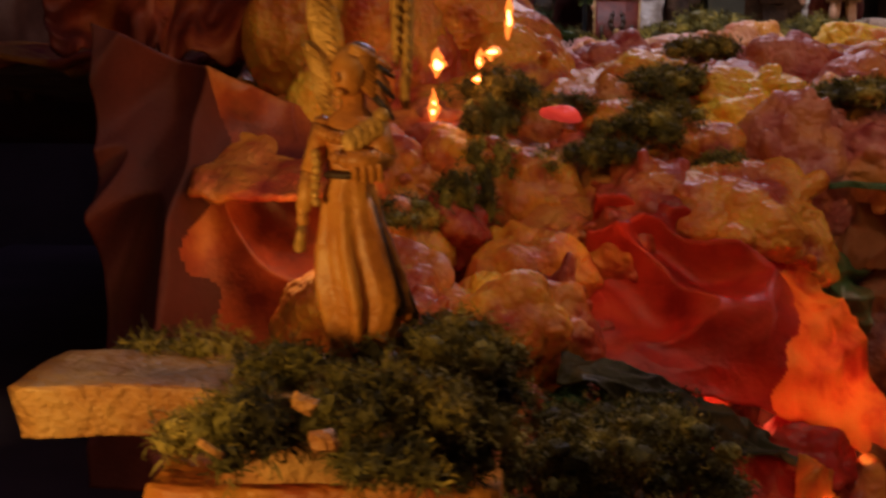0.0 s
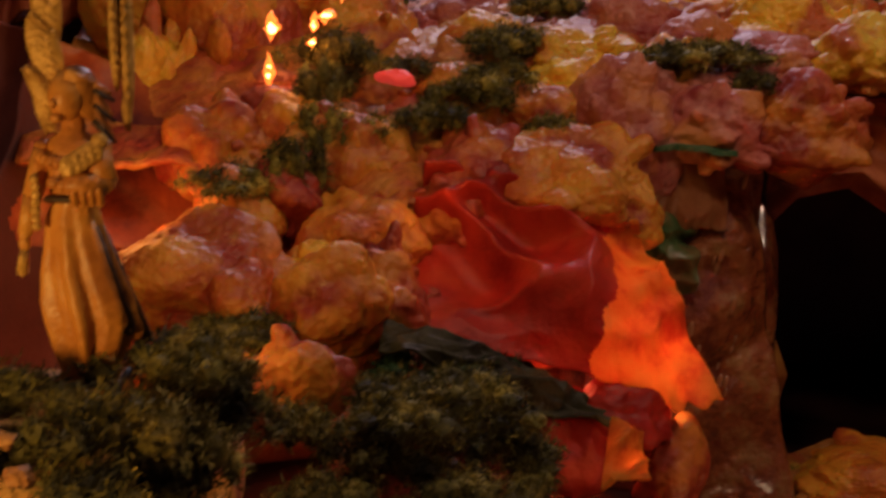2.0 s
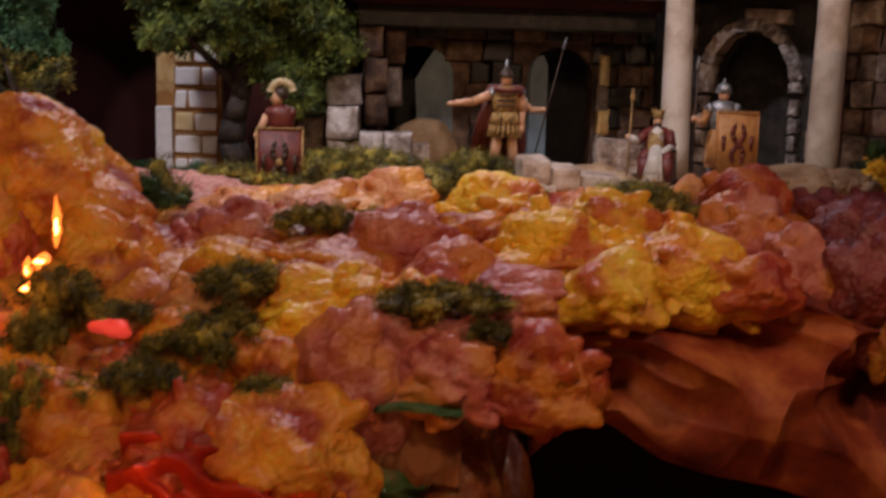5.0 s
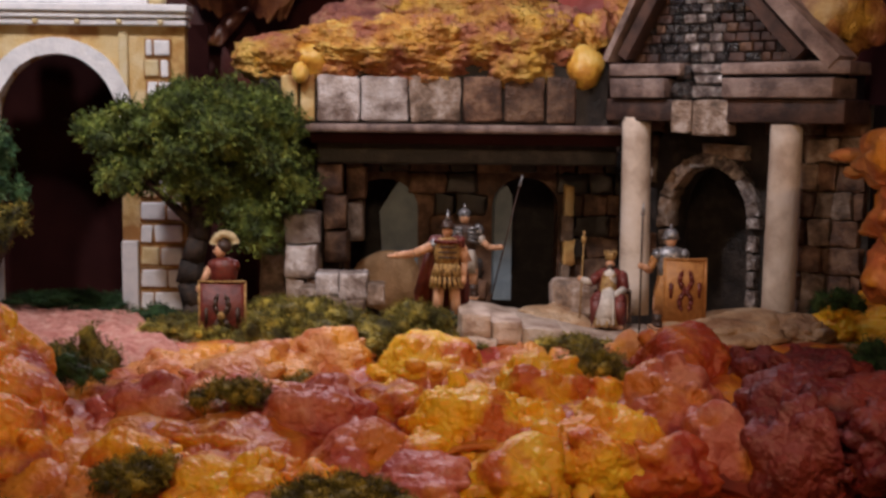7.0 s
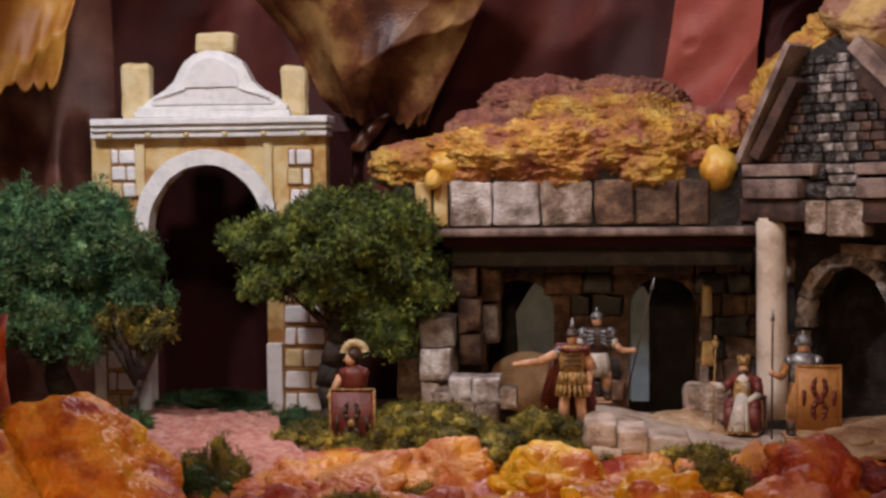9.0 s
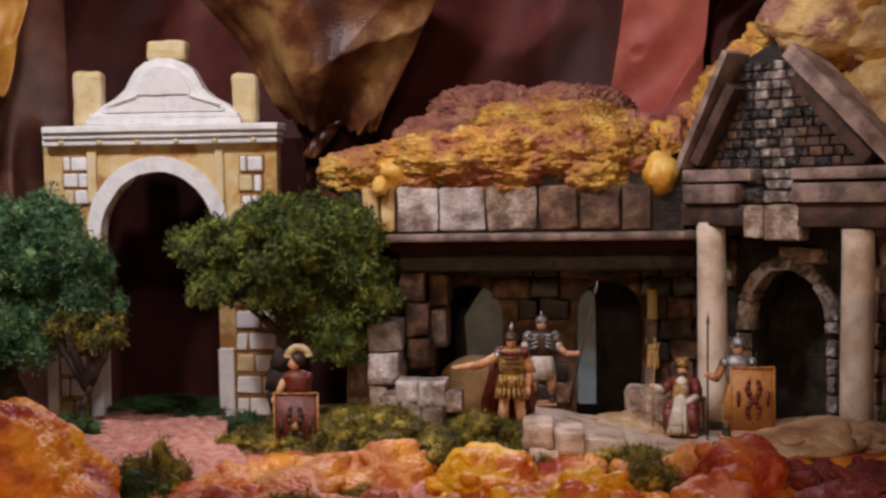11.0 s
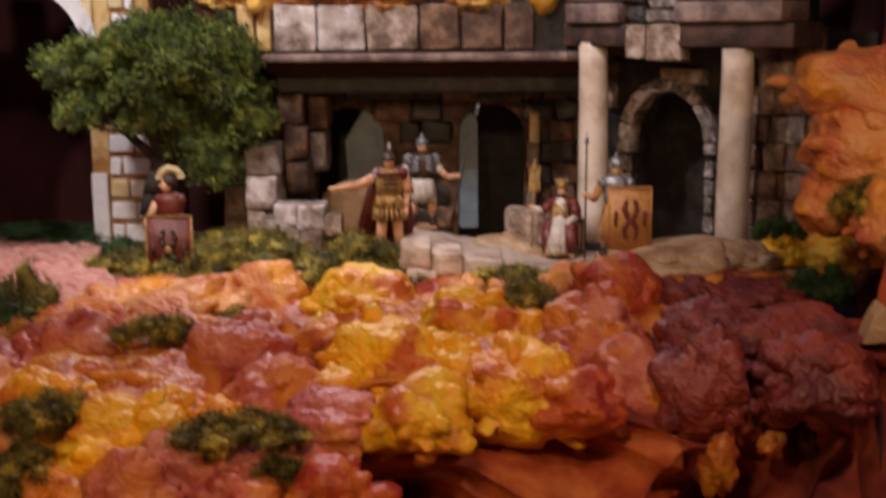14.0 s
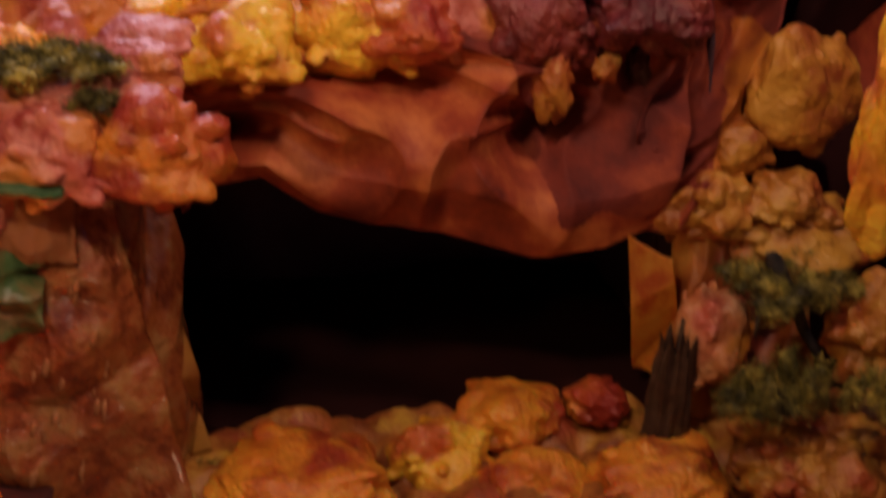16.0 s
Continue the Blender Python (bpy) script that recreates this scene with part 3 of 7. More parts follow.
def sheet(name, corners, nu, nv, mat, amp=0.02, freq=14.0, seed=0, bulge=0.0, label="", category="", kind="structure", ragged=0.0, thick=0.0015, hem=None, crags=0, slant=25.0):
    """A crumpled sheet of painted paper between four corners (lower left, lower right, upper right, upper left)."""
    a, b, c, d = (Vector(p) for p in corners)
    normal = (b - a).cross(d - a).normalized()
    o = Vector((seed * 3.7, seed * 1.3, seed * 9.1))
    verts, faces = [], []
    rng = random.Random(seed)
    ways = [(Vector((rng.gauss(0, 1), rng.gauss(0, 1), rng.gauss(0, 1))).normalized(), rng.uniform(0.4, 0.8), h) for h in (0.7, 0.5, 0.35)]
    wide, high = (b - a).length, (d - a).length
    unit = math.sqrt(wide * high / max(1, crags))
    for j in range(nv + 1):
        for i in range(nu + 1):
            u, v = i / nu, j / nv
            if ragged:
                v2 = v + ragged * (1 - v) * (0.5 - abs(noise.noise(Vector((u * 9, 0.3, 0)) + o))) * 2
            else:
                v2 = v
            p = (along(hem, u) if hem else a * (1 - u) + b * u) * (1 - v2) + (d * (1 - u) + c * u) * v2
            q = p * freq + o
            warp = 0.8 * zigzag(q.dot(ways[2][0]) * 0.31) + 0.5 * zigzag(q.dot(ways[0][0].cross(ways[1][0])) * 0.47) + 0.08 * noise.noise(q * 0.8)
            fold = 0.0
            for way, f, h in ways:
                w = q.dot(way) * f + warp
                fold += h * zigzag(w) * (0.04 if crags else 1.0)
            if crags:
                # broad soft folds with sharp crests, drawn out along the slant
                ca, sa = math.cos(radians(slant)), math.sin(radians(slant))
                s, t = (u * wide * ca + v * high * sa) / unit, (v * high * ca - u * wide * sa) / unit
                w = Vector((s * 0.42, t * 0.85, 0.0)) + o
                w = w + 0.45 * noise.noise_vector(w * 0.8)
                crest = 1.0 - 2.2 * abs(noise.noise(w))
                fold += 1.0 * crest + 0.5 * noise.noise(w * 0.9 + Vector((5, 3, 1))) + 0.42 * (1.0 - 2.2 * abs(noise.noise(w * 2.1 + Vector((0, 7, 2)))))
            fold += (0.02 if crags else 0.10) * (0.4 - abs(noise.noise(q * 1.2))) + 0.012 * noise.noise(q * 3.4) - 0.5
            calm = min(1.0, 0.25 + 3 * v) if hem else 1.0
            p = p + (d - a).normalized() * (amp * (0.0 if crags else 0.55) * calm * (zigzag(q.dot(ways[0][0]) * ways[0][1] * 1.0 + warp + 0.25) - 0.5))
            verts.append(p + normal * (amp * fold * calm + bulge * math.sin(math.pi * u) * math.sin(math.pi * v)))
    for j in range(nv):
        for i in range(nu):
            k = j * (nu + 1) + i
            faces.append((k, k + 1, k + nu + 2, k + nu + 1))
    me = bpy.data.meshes.new(name)
    me.from_pydata(verts, [], faces)
    me.materials.append(mat)
    me.shade_smooth()
    ob = new(name, me)
    mod = ob.modifiers.new("thickness", "SOLIDIFY")
    mod.thickness = thick
    return tagged(ob, label, category, "", kind)


# ---- the room round the display ----
def plain(name, x0, x1, y0, y1, z0, z1, mat, label, category):
    bm = bmesh.new()
    block(bm, x0, x1, y0, y1, z0, z1)
    return tagged(part(name, bm, mat, smooth=False), label, category, "", "structure")


plain("floor", -2, 2, -2, 2.2, -1.1, -1.0, ROOM, "dark floor of the unlit room", "floor")
plain("wall_north", -2, 2, 2.2, 2.3, -1.1, 1.7, ROOM, "dark wall behind the display", "wall")
plain("wall_south", -2, 2, -2.1, -2, -1.1, 1.7, ROOM, "dark wall of the unlit room", "wall")
plain("wall_west", -2.1, -2, -2.1, 2.3, -1.1, 1.7, ROOM, "dark wall of the unlit room", "wall")
plain("wall_east", 2, 2.1, -2.1, 2.3, -1.1, 1.7, ROOM, "dark wall of the unlit room", "wall")
plain("display_base", -1.0, 1.0, -0.30, 1.5, -1.0, -0.262, ROOM, "dark base that carries the miniature landscape", "display base")


# ---- hillside ----
SLOPE_Y = (-0.3, 0.0, 0.06, 0.11, 0.15, 0.21, 0.27, 0.30, 0.40, 0.56, 0.63, 0.70, 0.80, 0.95, 1.4)
SLOPE_Z = (-0.262, -0.24, -0.19, -0.125, -0.08, -0.04, -0.005, 0.01, 0.025, 0.034, 0.038, 0.032, 0.02, 0.0, -0.01)


def height(x, y):
    return float(np.interp(y, SLOPE_Y, SLOPE_Z))


def cut_away(x, y):
    """Where the foam stops: over the glowing hollow, the cascade, the cave, and left of the orange cliff."""
    if x > -0.045 + 0.9 * max(0.0, 0.10 - y) * -1 and y < 0.165:
        return True
    if x > -0.205 + 0.02 * noise.noise(Vector((y * 30, 0, 2))) and y < 0.185 + 0.012 * noise.noise(Vector((x * 30, 0, 5))):
        return True
    if x > -0.085 and y < 0.262 or x > -0.13 and y < 0.21:
        return True
    if x > -0.06 and y < (0.335 if x > 0.02 else 0.262):
        return True
    if x < -0.235 and y < 0.20 or x > 0.312 and y < 0.52:
        return True
    return x < -0.40 and y < 0.42 or x < -0.30 - 0.6 * max(0.0, 0.1 + y) and y < 0.10


def hillside():
    xs = [*np.linspace(-0.85, -0.46, 20), *np.linspace(-0.455, 0.455, 230), *np.linspace(0.46, 0.85, 20)]
    ys = [*np.linspace(-0.12, 0.66, 200), *np.linspace(0.67, 1.45, 60)]
    verts, faces = [], []
    for y in ys:
        for x in xs:
            p = Vector((x, y, 0.3))
            k = min(1.0, max(0.12, (0.66 - y) / 0.12))
            lump = 0.020 * dome(p * 17) + 0.008 * dome(p * 42) + 0.003 * fbm(p * 90, 2)
            verts.append((x, y, height(x, y) - (0.016 if y < 0.56 else 0.012) + lump * k))
    n = len(xs)
    for j in range(len(ys) - 1):
        for i in range(n - 1):
            if not cut_away((xs[i] + xs[i + 1]) / 2, (ys[j] + ys[j + 1]) / 2):
                a = j * n + i
                faces.append((a, a + 1, a + n + 1, a + n))
    me = bpy.data.meshes.new("ground")
    me.from_pydata(verts, [], faces)
    me.materials.append(EARTH)
    me.materials.append(SANDEARTH)
    for f in me.polygons:
        y = f.center.y + 0.03 * noise.noise(f.center * 20)
        f.material_index = 1 if y > 0.59 else 0
    me.shade_smooth()
    ob = new("ground", me)
    ob.modifiers.new("thickness", "SOLIDIFY").thickness = 0.004
    return tagged(ob, "lumpy painted foam hillside in rust and ochre", "ground", "", "structure")


hillside()


def lower_ground():
    xs, ys = np.linspace(-0.20, 0.62, 170), np.linspace(-0.15, 0.335, 110)
    verts, faces, n = [], [], len(xs)
    for y in ys:
        for x in xs:
            p = Vector((x, y, 1.7))
            verts.append((x, y, -0.268 + 0.026 * dome(p * 15) + 0.012 * dome(p * 38) + 0.005 * fbm(p * 80, 2)))
    for j in range(len(ys) - 1):
        faces += [(j * n + i, j * n + i + 1, (j + 1) * n + i + 1, (j + 1) * n + i) for i in range(n - 1)]
    me = bpy.data.meshes.new("lower_ground")
    me.from_pydata(verts, [], faces)
    me.materials.append(LOWEARTH)
    me.shade_smooth()
    return tagged(new("lower_ground", me), "rough ochre ground before the dark cave", "ground", "", "structure")


lower_ground()
sheet("hollow_floor", [(-0.42, -0.12, -0.258), (-0.05, -0.12, -0.258), (-0.05, 0.22, -0.20), (-0.42, 0.22, -0.20)], 60, 50, DARKPAPER, 0.012, 16, 33, label="dark painted paper at the bottom of the hollow", category="ground")
# the floor's shade is painted: a dark sheet takes over from the ochre ground
sheet("cave_floor", [(-0.06, 0.336, -0.25), (0.40, 0.336, -0.25), (0.40, 0.60, -0.245), (-0.06, 0.60, -0.245)], 20, 20, SHADE_MAROON, 0.01, 12, 31, label="cave floor painted dark for its shade", category="ground")


def path():
    verts, faces = [], []
    n, k = 110, 50
    for j in range(n + 1):
        v = j / n
        y = 0.49 + (0.985 - 0.49) * v
        xl, xr = -0.36 + (-0.432 + 0.36) * v, -0.13 + (-0.288 + 0.13) * v ** 0.6
        fall = 0.020 * max(0.0, 1 - v / 0.14) ** 2
        for i in range(k + 1):
            x = xl + (xr - xl) * i / k
            verts.append((x, y, height(x, y) + 0.004 - fall + 0.011 * min(1.0, max(0.0, (0.64 - y) / 0.10)) + 0.0040 * noise.noise(Vector((x, y, 0)) * 110) + 0.003 * noise.noise(Vector((x, y, 3)) * 40)))
    for j in range(n):
        for i in range(k):
            a = j * (k + 1) + i
            faces.append((a, a + 1, a + k + 2, a + k + 1))
    me = bpy.data.meshes.new("path")
    me.from_pydata(verts, [], faces)
    me.materials.append(PATHPINK)
    me.shade_smooth()
    ob = new("path", me)
    ob.modifiers.new("thickness", "SOLIDIFY").thickness = 0.003
    return tagged(ob, "pink gravel path leading to the gate", "path", "", "structure")


path()

# crumpled paper mountains behind, beside and below
sheet("backdrop", [(-0.95, 1.16, -0.08), (0.80, 1.16, -0.08), (0.80, 1.22, 0.85), (-0.95, 1.22, 0.85)], 120, 70, DARKPAPER, 0.07, 5, 1, label="crumpled dark maroon paper mountain behind the buildings", category="backdrop", crags=22, slant=70.0)
sheet("paper_mountain", [(-0.240, 1.08, 0.325), (-0.135, 1.06, 0.310), (0.000, 1.00, 0.56), (-0.375, 1.03, 0.56)], 130, 110, BROWNPAPER, 0.030, 14, 4, 0.04, "crumpled brown and ochre paper rock above the gate", "paper rock", "structure", 0.04, 0.0015, None, 3, 75.0)
sheet("paper_mountain", [(-0.222, 1.075, 0.285), (-0.204, 1.07, 0.285), (-0.115, 1.04, 0.40), (-0.165, 1.05, 0.40)], 30, 60, BROWNPAPER, 0.012, 14, 44, 0.012, "narrow twisted tail of brown paper rock", "paper rock", "structure", 0.0, 0.0015, None, 4, 100.0)
sheet("paper_mountain", [(0.132, 1.10, 0.345), (0.228, 1.07, 0.305), (0.262, 1.05, 0.58), (0.175, 1.08, 0.58)], 70, 90, PINKPAPER, 0.028, 10, 8, 0.0, "folded pink-red paper rock behind the temple", "paper rock", "structure", 0.0, 0.0015, None, 3, 62.0)
sheet("paper_mountain", [(0.232, 1.09, 0.300), (0.33, 1.10, 0.330), (0.37, 1.08, 0.58), (0.270, 1.075, 0.58)], 60, 70, DARKPAPER, 0.04, 10, 18, 0.0, "dark maroon paper rock behind the temple gable", "paper rock", "structure", 0.0, 0.0015, None, 6, 60.0)
sheet("paper_mountain", [(-0.80, 0.90, -0.02), (-0.515, 1.07, -0.02), (-0.49, 1.05, 0.62), (-0.80, 0.90, 0.62)], 90, 100, MAUVEPAPER, 0.05, 7, 5, 0.0, "crumpled dull mauve-brown paper rock beside the gate", "paper rock", "structure", 0.0, 0.0015, None, 16, 100.0)
sheet("paper_mountain", [(-0.650, 0.90, 0.335), (-0.512, 0.93, 0.345), (-0.470, 0.93, 0.56), (-0.650, 0.90, 0.56)], 50, 60, AMBERPAPER, 0.03, 9, 25, 0.01, "smooth amber paper rock hanging beside the gate", "paper rock", "structure", 0.08, 0.0015, None, 5, 80.0)
angel_cliff = sheet("paper_cliff", [(-0.450, 0.190, -0.190), (-0.215, 0.190, -0.190), (-0.316, 0.292, -0.012), (-0.452, 0.240, 0.045)], 130, 130, WALLPAPER, 0.034, 9, 41, 0.015, "crumpled rust and orange paper cliff behind the angel, left side painted dark for shade", "paper cliff", "structure", 0.0, 0.0015, None, 8, 55.0)
# the cliff's left side lies in shade, painted here as dark paper
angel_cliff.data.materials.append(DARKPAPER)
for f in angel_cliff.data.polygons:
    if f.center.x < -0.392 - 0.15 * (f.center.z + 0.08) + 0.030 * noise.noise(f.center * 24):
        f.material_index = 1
sheet("paper_cliff", [(-0.510, 0.320, 0.018), (-0.330, 0.390, 0.015), (-0.331, 0.400, 0.161), (-0.529, 0.340, 0.152)], 60, 60, CLIFF, 0.06, 9, 43, 0.0, "dark red-brown paper cliff above the angel", "paper cliff", "structure", 0.1, 0.0015, None, 14, 40.0)
CAVE_EDGE = [(0.020, 0.325, -0.092), (0.036, 0.322, -0.074), (0.065, 0.320, -0.067), (0.097, 0.318, -0.088), (0.131, 0.316, -0.098), (0.166, 0.314, -0.105), (0.221, 0.312, -0.122), (0.266, 0.312, -0.119), (0.300, 0.316, -0.106)]
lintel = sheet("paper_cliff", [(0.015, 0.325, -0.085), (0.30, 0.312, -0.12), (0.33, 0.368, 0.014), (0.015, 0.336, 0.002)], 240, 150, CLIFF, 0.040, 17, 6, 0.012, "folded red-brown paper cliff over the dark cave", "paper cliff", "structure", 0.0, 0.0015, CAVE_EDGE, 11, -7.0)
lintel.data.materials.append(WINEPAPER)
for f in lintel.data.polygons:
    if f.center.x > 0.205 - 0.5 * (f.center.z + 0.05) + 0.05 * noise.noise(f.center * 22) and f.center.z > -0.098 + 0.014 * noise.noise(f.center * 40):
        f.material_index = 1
sheet("paper_cliff", [(0.288, 0.300, -0.200), (0.318, 0.292, -0.205), (0.306, 0.300, -0.120), (0.280, 0.306, -0.112)], 30, 40, FLAP, 0.012, 26, 51, 0.0, "thin orange paper edge at the cave mouth", "paper cliff", "structure")
sheet("paper_cliff", [(0.000, 0.285, -0.235), (0.025, 0.298, -0.232), (0.006, 0.304, -0.095), (-0.014, 0.290, -0.085)], 40, 70, AMBERPAPER, 0.020, 20, 52, 0.006, "amber-brown paper edge beside the cascade", "paper cliff", "structure")
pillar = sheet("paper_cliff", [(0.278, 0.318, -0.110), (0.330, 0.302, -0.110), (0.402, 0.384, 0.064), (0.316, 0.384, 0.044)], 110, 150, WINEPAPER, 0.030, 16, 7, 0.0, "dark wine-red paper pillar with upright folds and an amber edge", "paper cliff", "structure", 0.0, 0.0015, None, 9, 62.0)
pillar.data.materials.append(OCHREPAPER)
for f in pillar.data.polygons:
    if f.center.z < 0.0 and f.center.x > 0.337 + 0.36 * (f.center.z + 0.05) + 0.016 * noise.noise(f.center * 30):
        f.material_index = 1
sheet("paper_cliff", [(0.315, 0.302, -0.25), (0.40, 0.262, -0.25), (0.39, 0.310, -0.10), (0.310, 0.318, -0.10)], 60, 80, OCHREPAPER, 0.020, 16, 37, 0.0, "ochre paper rock behind the moss beside the cave", "paper cliff", "structure", 0.0, 0.0015, None, 10, 78.0)
# dark sheet in place of the shaded gap in the rock
sheet("paper_cliff", [(0.33, 0.40, -0.25), (0.66, 0.24, -0.25), (0.68, 0.34, 0.12), (0.36, 0.47, 0.06)], 60, 60, SHADE_MAROON, 0.05, 10, 27, 0.0, "sheet painted dark for the shaded hollow beyond the cave", "paper cliff", "structure", 0.0, 0.0015, None, 16, 60.0)
sheet("paper_cliff", [(0.40, 0.50, -0.16), (0.66, 0.30, -0.16), (0.68, 0.42, 0.50), (0.44, 0.70, 0.50)], 70, 80, CLIFF, 0.08, 9, 11, 0.0, "tall rust and amber paper cliff beside the temple", "paper cliff", "structure", 0.0, 0.0015, None, 14, 70.0)
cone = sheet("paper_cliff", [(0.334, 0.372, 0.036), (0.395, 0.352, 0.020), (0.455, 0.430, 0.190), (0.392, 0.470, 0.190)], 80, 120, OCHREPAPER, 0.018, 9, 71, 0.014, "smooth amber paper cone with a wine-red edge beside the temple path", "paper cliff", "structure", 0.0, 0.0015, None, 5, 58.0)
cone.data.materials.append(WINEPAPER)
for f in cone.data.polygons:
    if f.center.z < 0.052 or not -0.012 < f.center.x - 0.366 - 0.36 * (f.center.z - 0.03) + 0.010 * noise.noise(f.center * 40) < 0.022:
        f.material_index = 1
# cave lined with dark sheets, so its shade lies in their colour
sheet("cave_back", [(-0.06, 0.55, -0.25), (0.36, 0.55, -0.25), (0.36, 0.50, 0.02), (-0.06, 0.50, 0.02)], 20, 20, CAVE_SHADE, 0.02, 8, 12, label="cave lining painted dark for the shade inside", category="cave")
sheet("cave_back", [(-0.02, 0.33, -0.25), (-0.02, 0.56, -0.25), (-0.02, 0.52, 0.02), (-0.02, 0.34, 0.02)], 20, 20, CAVE_SHADE, 0.01, 8, 13, label="cave lining painted dark for the shade inside", category="cave")
sheet("cave_back", [(0.335, 0.56, -0.25), (0.335, 0.30, -0.25), (0.335, 0.36, 0.02), (0.335, 0.52, 0.02)], 20, 20, CAVE_SHADE, 0.01, 8, 14, label="cave lining painted dark for the shade inside", category="cave")
# glossy cascade left of the cave
cascade = sheet("cascade", [(-0.140, 0.225, -0.24), (0.02, 0.25, -0.24), (-0.012, 0.262, -0.034), (-0.105, 0.250, -0.036)], 70, 80, RESIN, 0.016, 22, 15, 0.012, "glossy brown resin cascade with wet highlights", "cascade")
sheet("cascade", [(-0.02, 0.25, -0.245), (0.028, 0.31, -0.245), (0.006, 0.31, -0.06), (-0.022, 0.262, -0.036)], 40, 70, RESIN, 0.016, 20, 16, 0.01, "glossy red-brown resin rock beside the cave", "cascade")


def drips(ob, rng):
    """Runs of hardened clear drops down the face of the cascade."""
    tree = BVHTree.FromPolygons([v.co.copy() for v in ob.data.vertices], [tuple(p.vertices) for p in ob.data.polygons])
    for x, z in ((-0.058, -0.074), (-0.051, -0.084), (-0.067, -0.115), (-0.020, -0.135), (-0.055, -0.170), (-0.037, -0.202), (-0.010, -0.056), (-0.057, -0.106), (-0.024, -0.166), (-0.046, -0.134), (-0.059, -0.197), (-0.030, -0.090)):
        for _ in range(rng.randint(3, 5)):
            px, pz = x + rng.gauss(0, 0.0028), z + rng.gauss(0, 0.006)
            hit, n, _i, _d = tree.ray_cast(Vector((px, -0.2, pz)), Vector((0, 1, 0)))
            if hit is None:
                continue
            bm = bmesh.new()
            r = rng.uniform(0.0012, 0.0030)
            for v in bmesh.ops.create_icosphere(bm, subdivisions=2, radius=1)["verts"]:
                c = v.co.copy()
                k = 1.0 + 0.25 * noise.noise(c * 1.3 + Vector((px * 900, pz * 900, 0)))
                v.co = hit + Vector((c.x * r * 0.8 * k + 0.4 * r * c.z, c.y * r * 0.8 - 0.0004, c.z * r * rng.uniform(2.0, 2.1) * k))
            part("drop", bm, CLEARDROP, ob, "clear glossy hardened drop")


drips(cascade, random.Random(61))


def green_ledge(x0, x1, y0, y1, z0, z1, dip):
    bm = bmesh.new()
    block(bm, x0, x1, y0, y1, min(z0, z1), max(z0, z1))
    bmesh.ops.subdivide_edges(bm, edges=bm.edges[:], cuts=10, use_grid_fill=True)
    for v in bm.verts:
        u = (v.co.x - x0) / (x1 - x0)
        v.co.z -= dip * u * u
        v.co += noise.noise_vector(v.co * 90) * 0.0022 + noise.noise_vector(v.co * 260) * 0.0007
    tagged(part("green_ledge", bm, GREENPAPER), "thin green painted ledge across the cascade", "ledge", "green ledges")


green_ledge(-0.074, -0.028, 0.216, 0.262, -0.0315, -0.0290, 0.003)
sheet("cascade_panel", [(-0.112, 0.226, -0.074), (-0.028, 0.236, -0.080), (-0.026, 0.252, -0.033), (-0.104, 0.246, -0.033)], 60, 40, PEACHRESIN, 0.010, 20, 91, 0.008, "smooth peach-brown glazed bulge under the green ledge", "cascade", "", 0.05, crags=5, slant=80.0)
sheet("cascade_panel", [(-0.104, 0.216, -0.116), (-0.046, 0.222, -0.110), (-0.042, 0.238, -0.070), (-0.098, 0.232, -0.060)], 60, 50, GREENRESIN, 0.012, 20, 92, 0.009, "glossy dark green glazed bulge of the cascade", "cascade", "", 0.05, crags=5, slant=-25.0)
sheet("hollow_back", [(-0.20, 0.215, -0.13), (-0.10, 0.226, -0.13), (-0.10, 0.232, -0.04), (-0.20, 0.228, -0.04)], 60, 40, DARKPAPER, 0.012, 24, 61, 0.0, "dark red paper at the back of the glowing hollow", "paper rock")
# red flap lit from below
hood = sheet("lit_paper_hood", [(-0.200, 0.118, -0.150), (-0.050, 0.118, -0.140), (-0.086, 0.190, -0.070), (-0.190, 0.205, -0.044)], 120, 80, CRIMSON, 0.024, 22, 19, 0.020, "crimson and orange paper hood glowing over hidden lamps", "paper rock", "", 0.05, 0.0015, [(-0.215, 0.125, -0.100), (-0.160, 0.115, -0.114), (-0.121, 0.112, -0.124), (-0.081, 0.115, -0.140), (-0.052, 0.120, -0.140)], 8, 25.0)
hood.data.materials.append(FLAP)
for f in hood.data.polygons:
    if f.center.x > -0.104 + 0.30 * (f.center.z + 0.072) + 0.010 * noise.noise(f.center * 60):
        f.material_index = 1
# sheet added only to block the hidden lamps' light towards the cascade
sheet("lamp_screen", [(-0.118, 0.176, -0.20), (-0.064, 0.152, -0.20), (-0.066, 0.160, -0.120), (-0.100, 0.184, -0.082)], 30, 40, DARKPAPER, 0.006, 20, 63, 0.0, "added dark red sheet that keeps the hidden lamps off the cascade", "paper rock", "", crags=4)
sheet("olive_paper_lip", [(-0.212, 0.096, -0.102), (-0.100, 0.098, -0.146), (-0.098, 0.110, -0.137), (-0.212, 0.112, -0.092)], 110, 24, OLIVEPAPER, 0.006, 20, 64, 0.003, "dark olive glazed paper lip under the crimson hood", "paper rock", "", crags=14, slant=8.0)
sheet("lit_paper_edge", [(-0.2990, -0.013, -0.0870), (-0.2830, -0.013, -0.0880), (-0.2880, -0.009, -0.0720), (-0.2905, -0.009, -0.0690)], 30, 30, FLAP, 0.006, 18, 39, 0.003, "small orange paper tip glowing between the moss", "paper rock", "", 0.3, 0.0015, None, 4, 60.0)
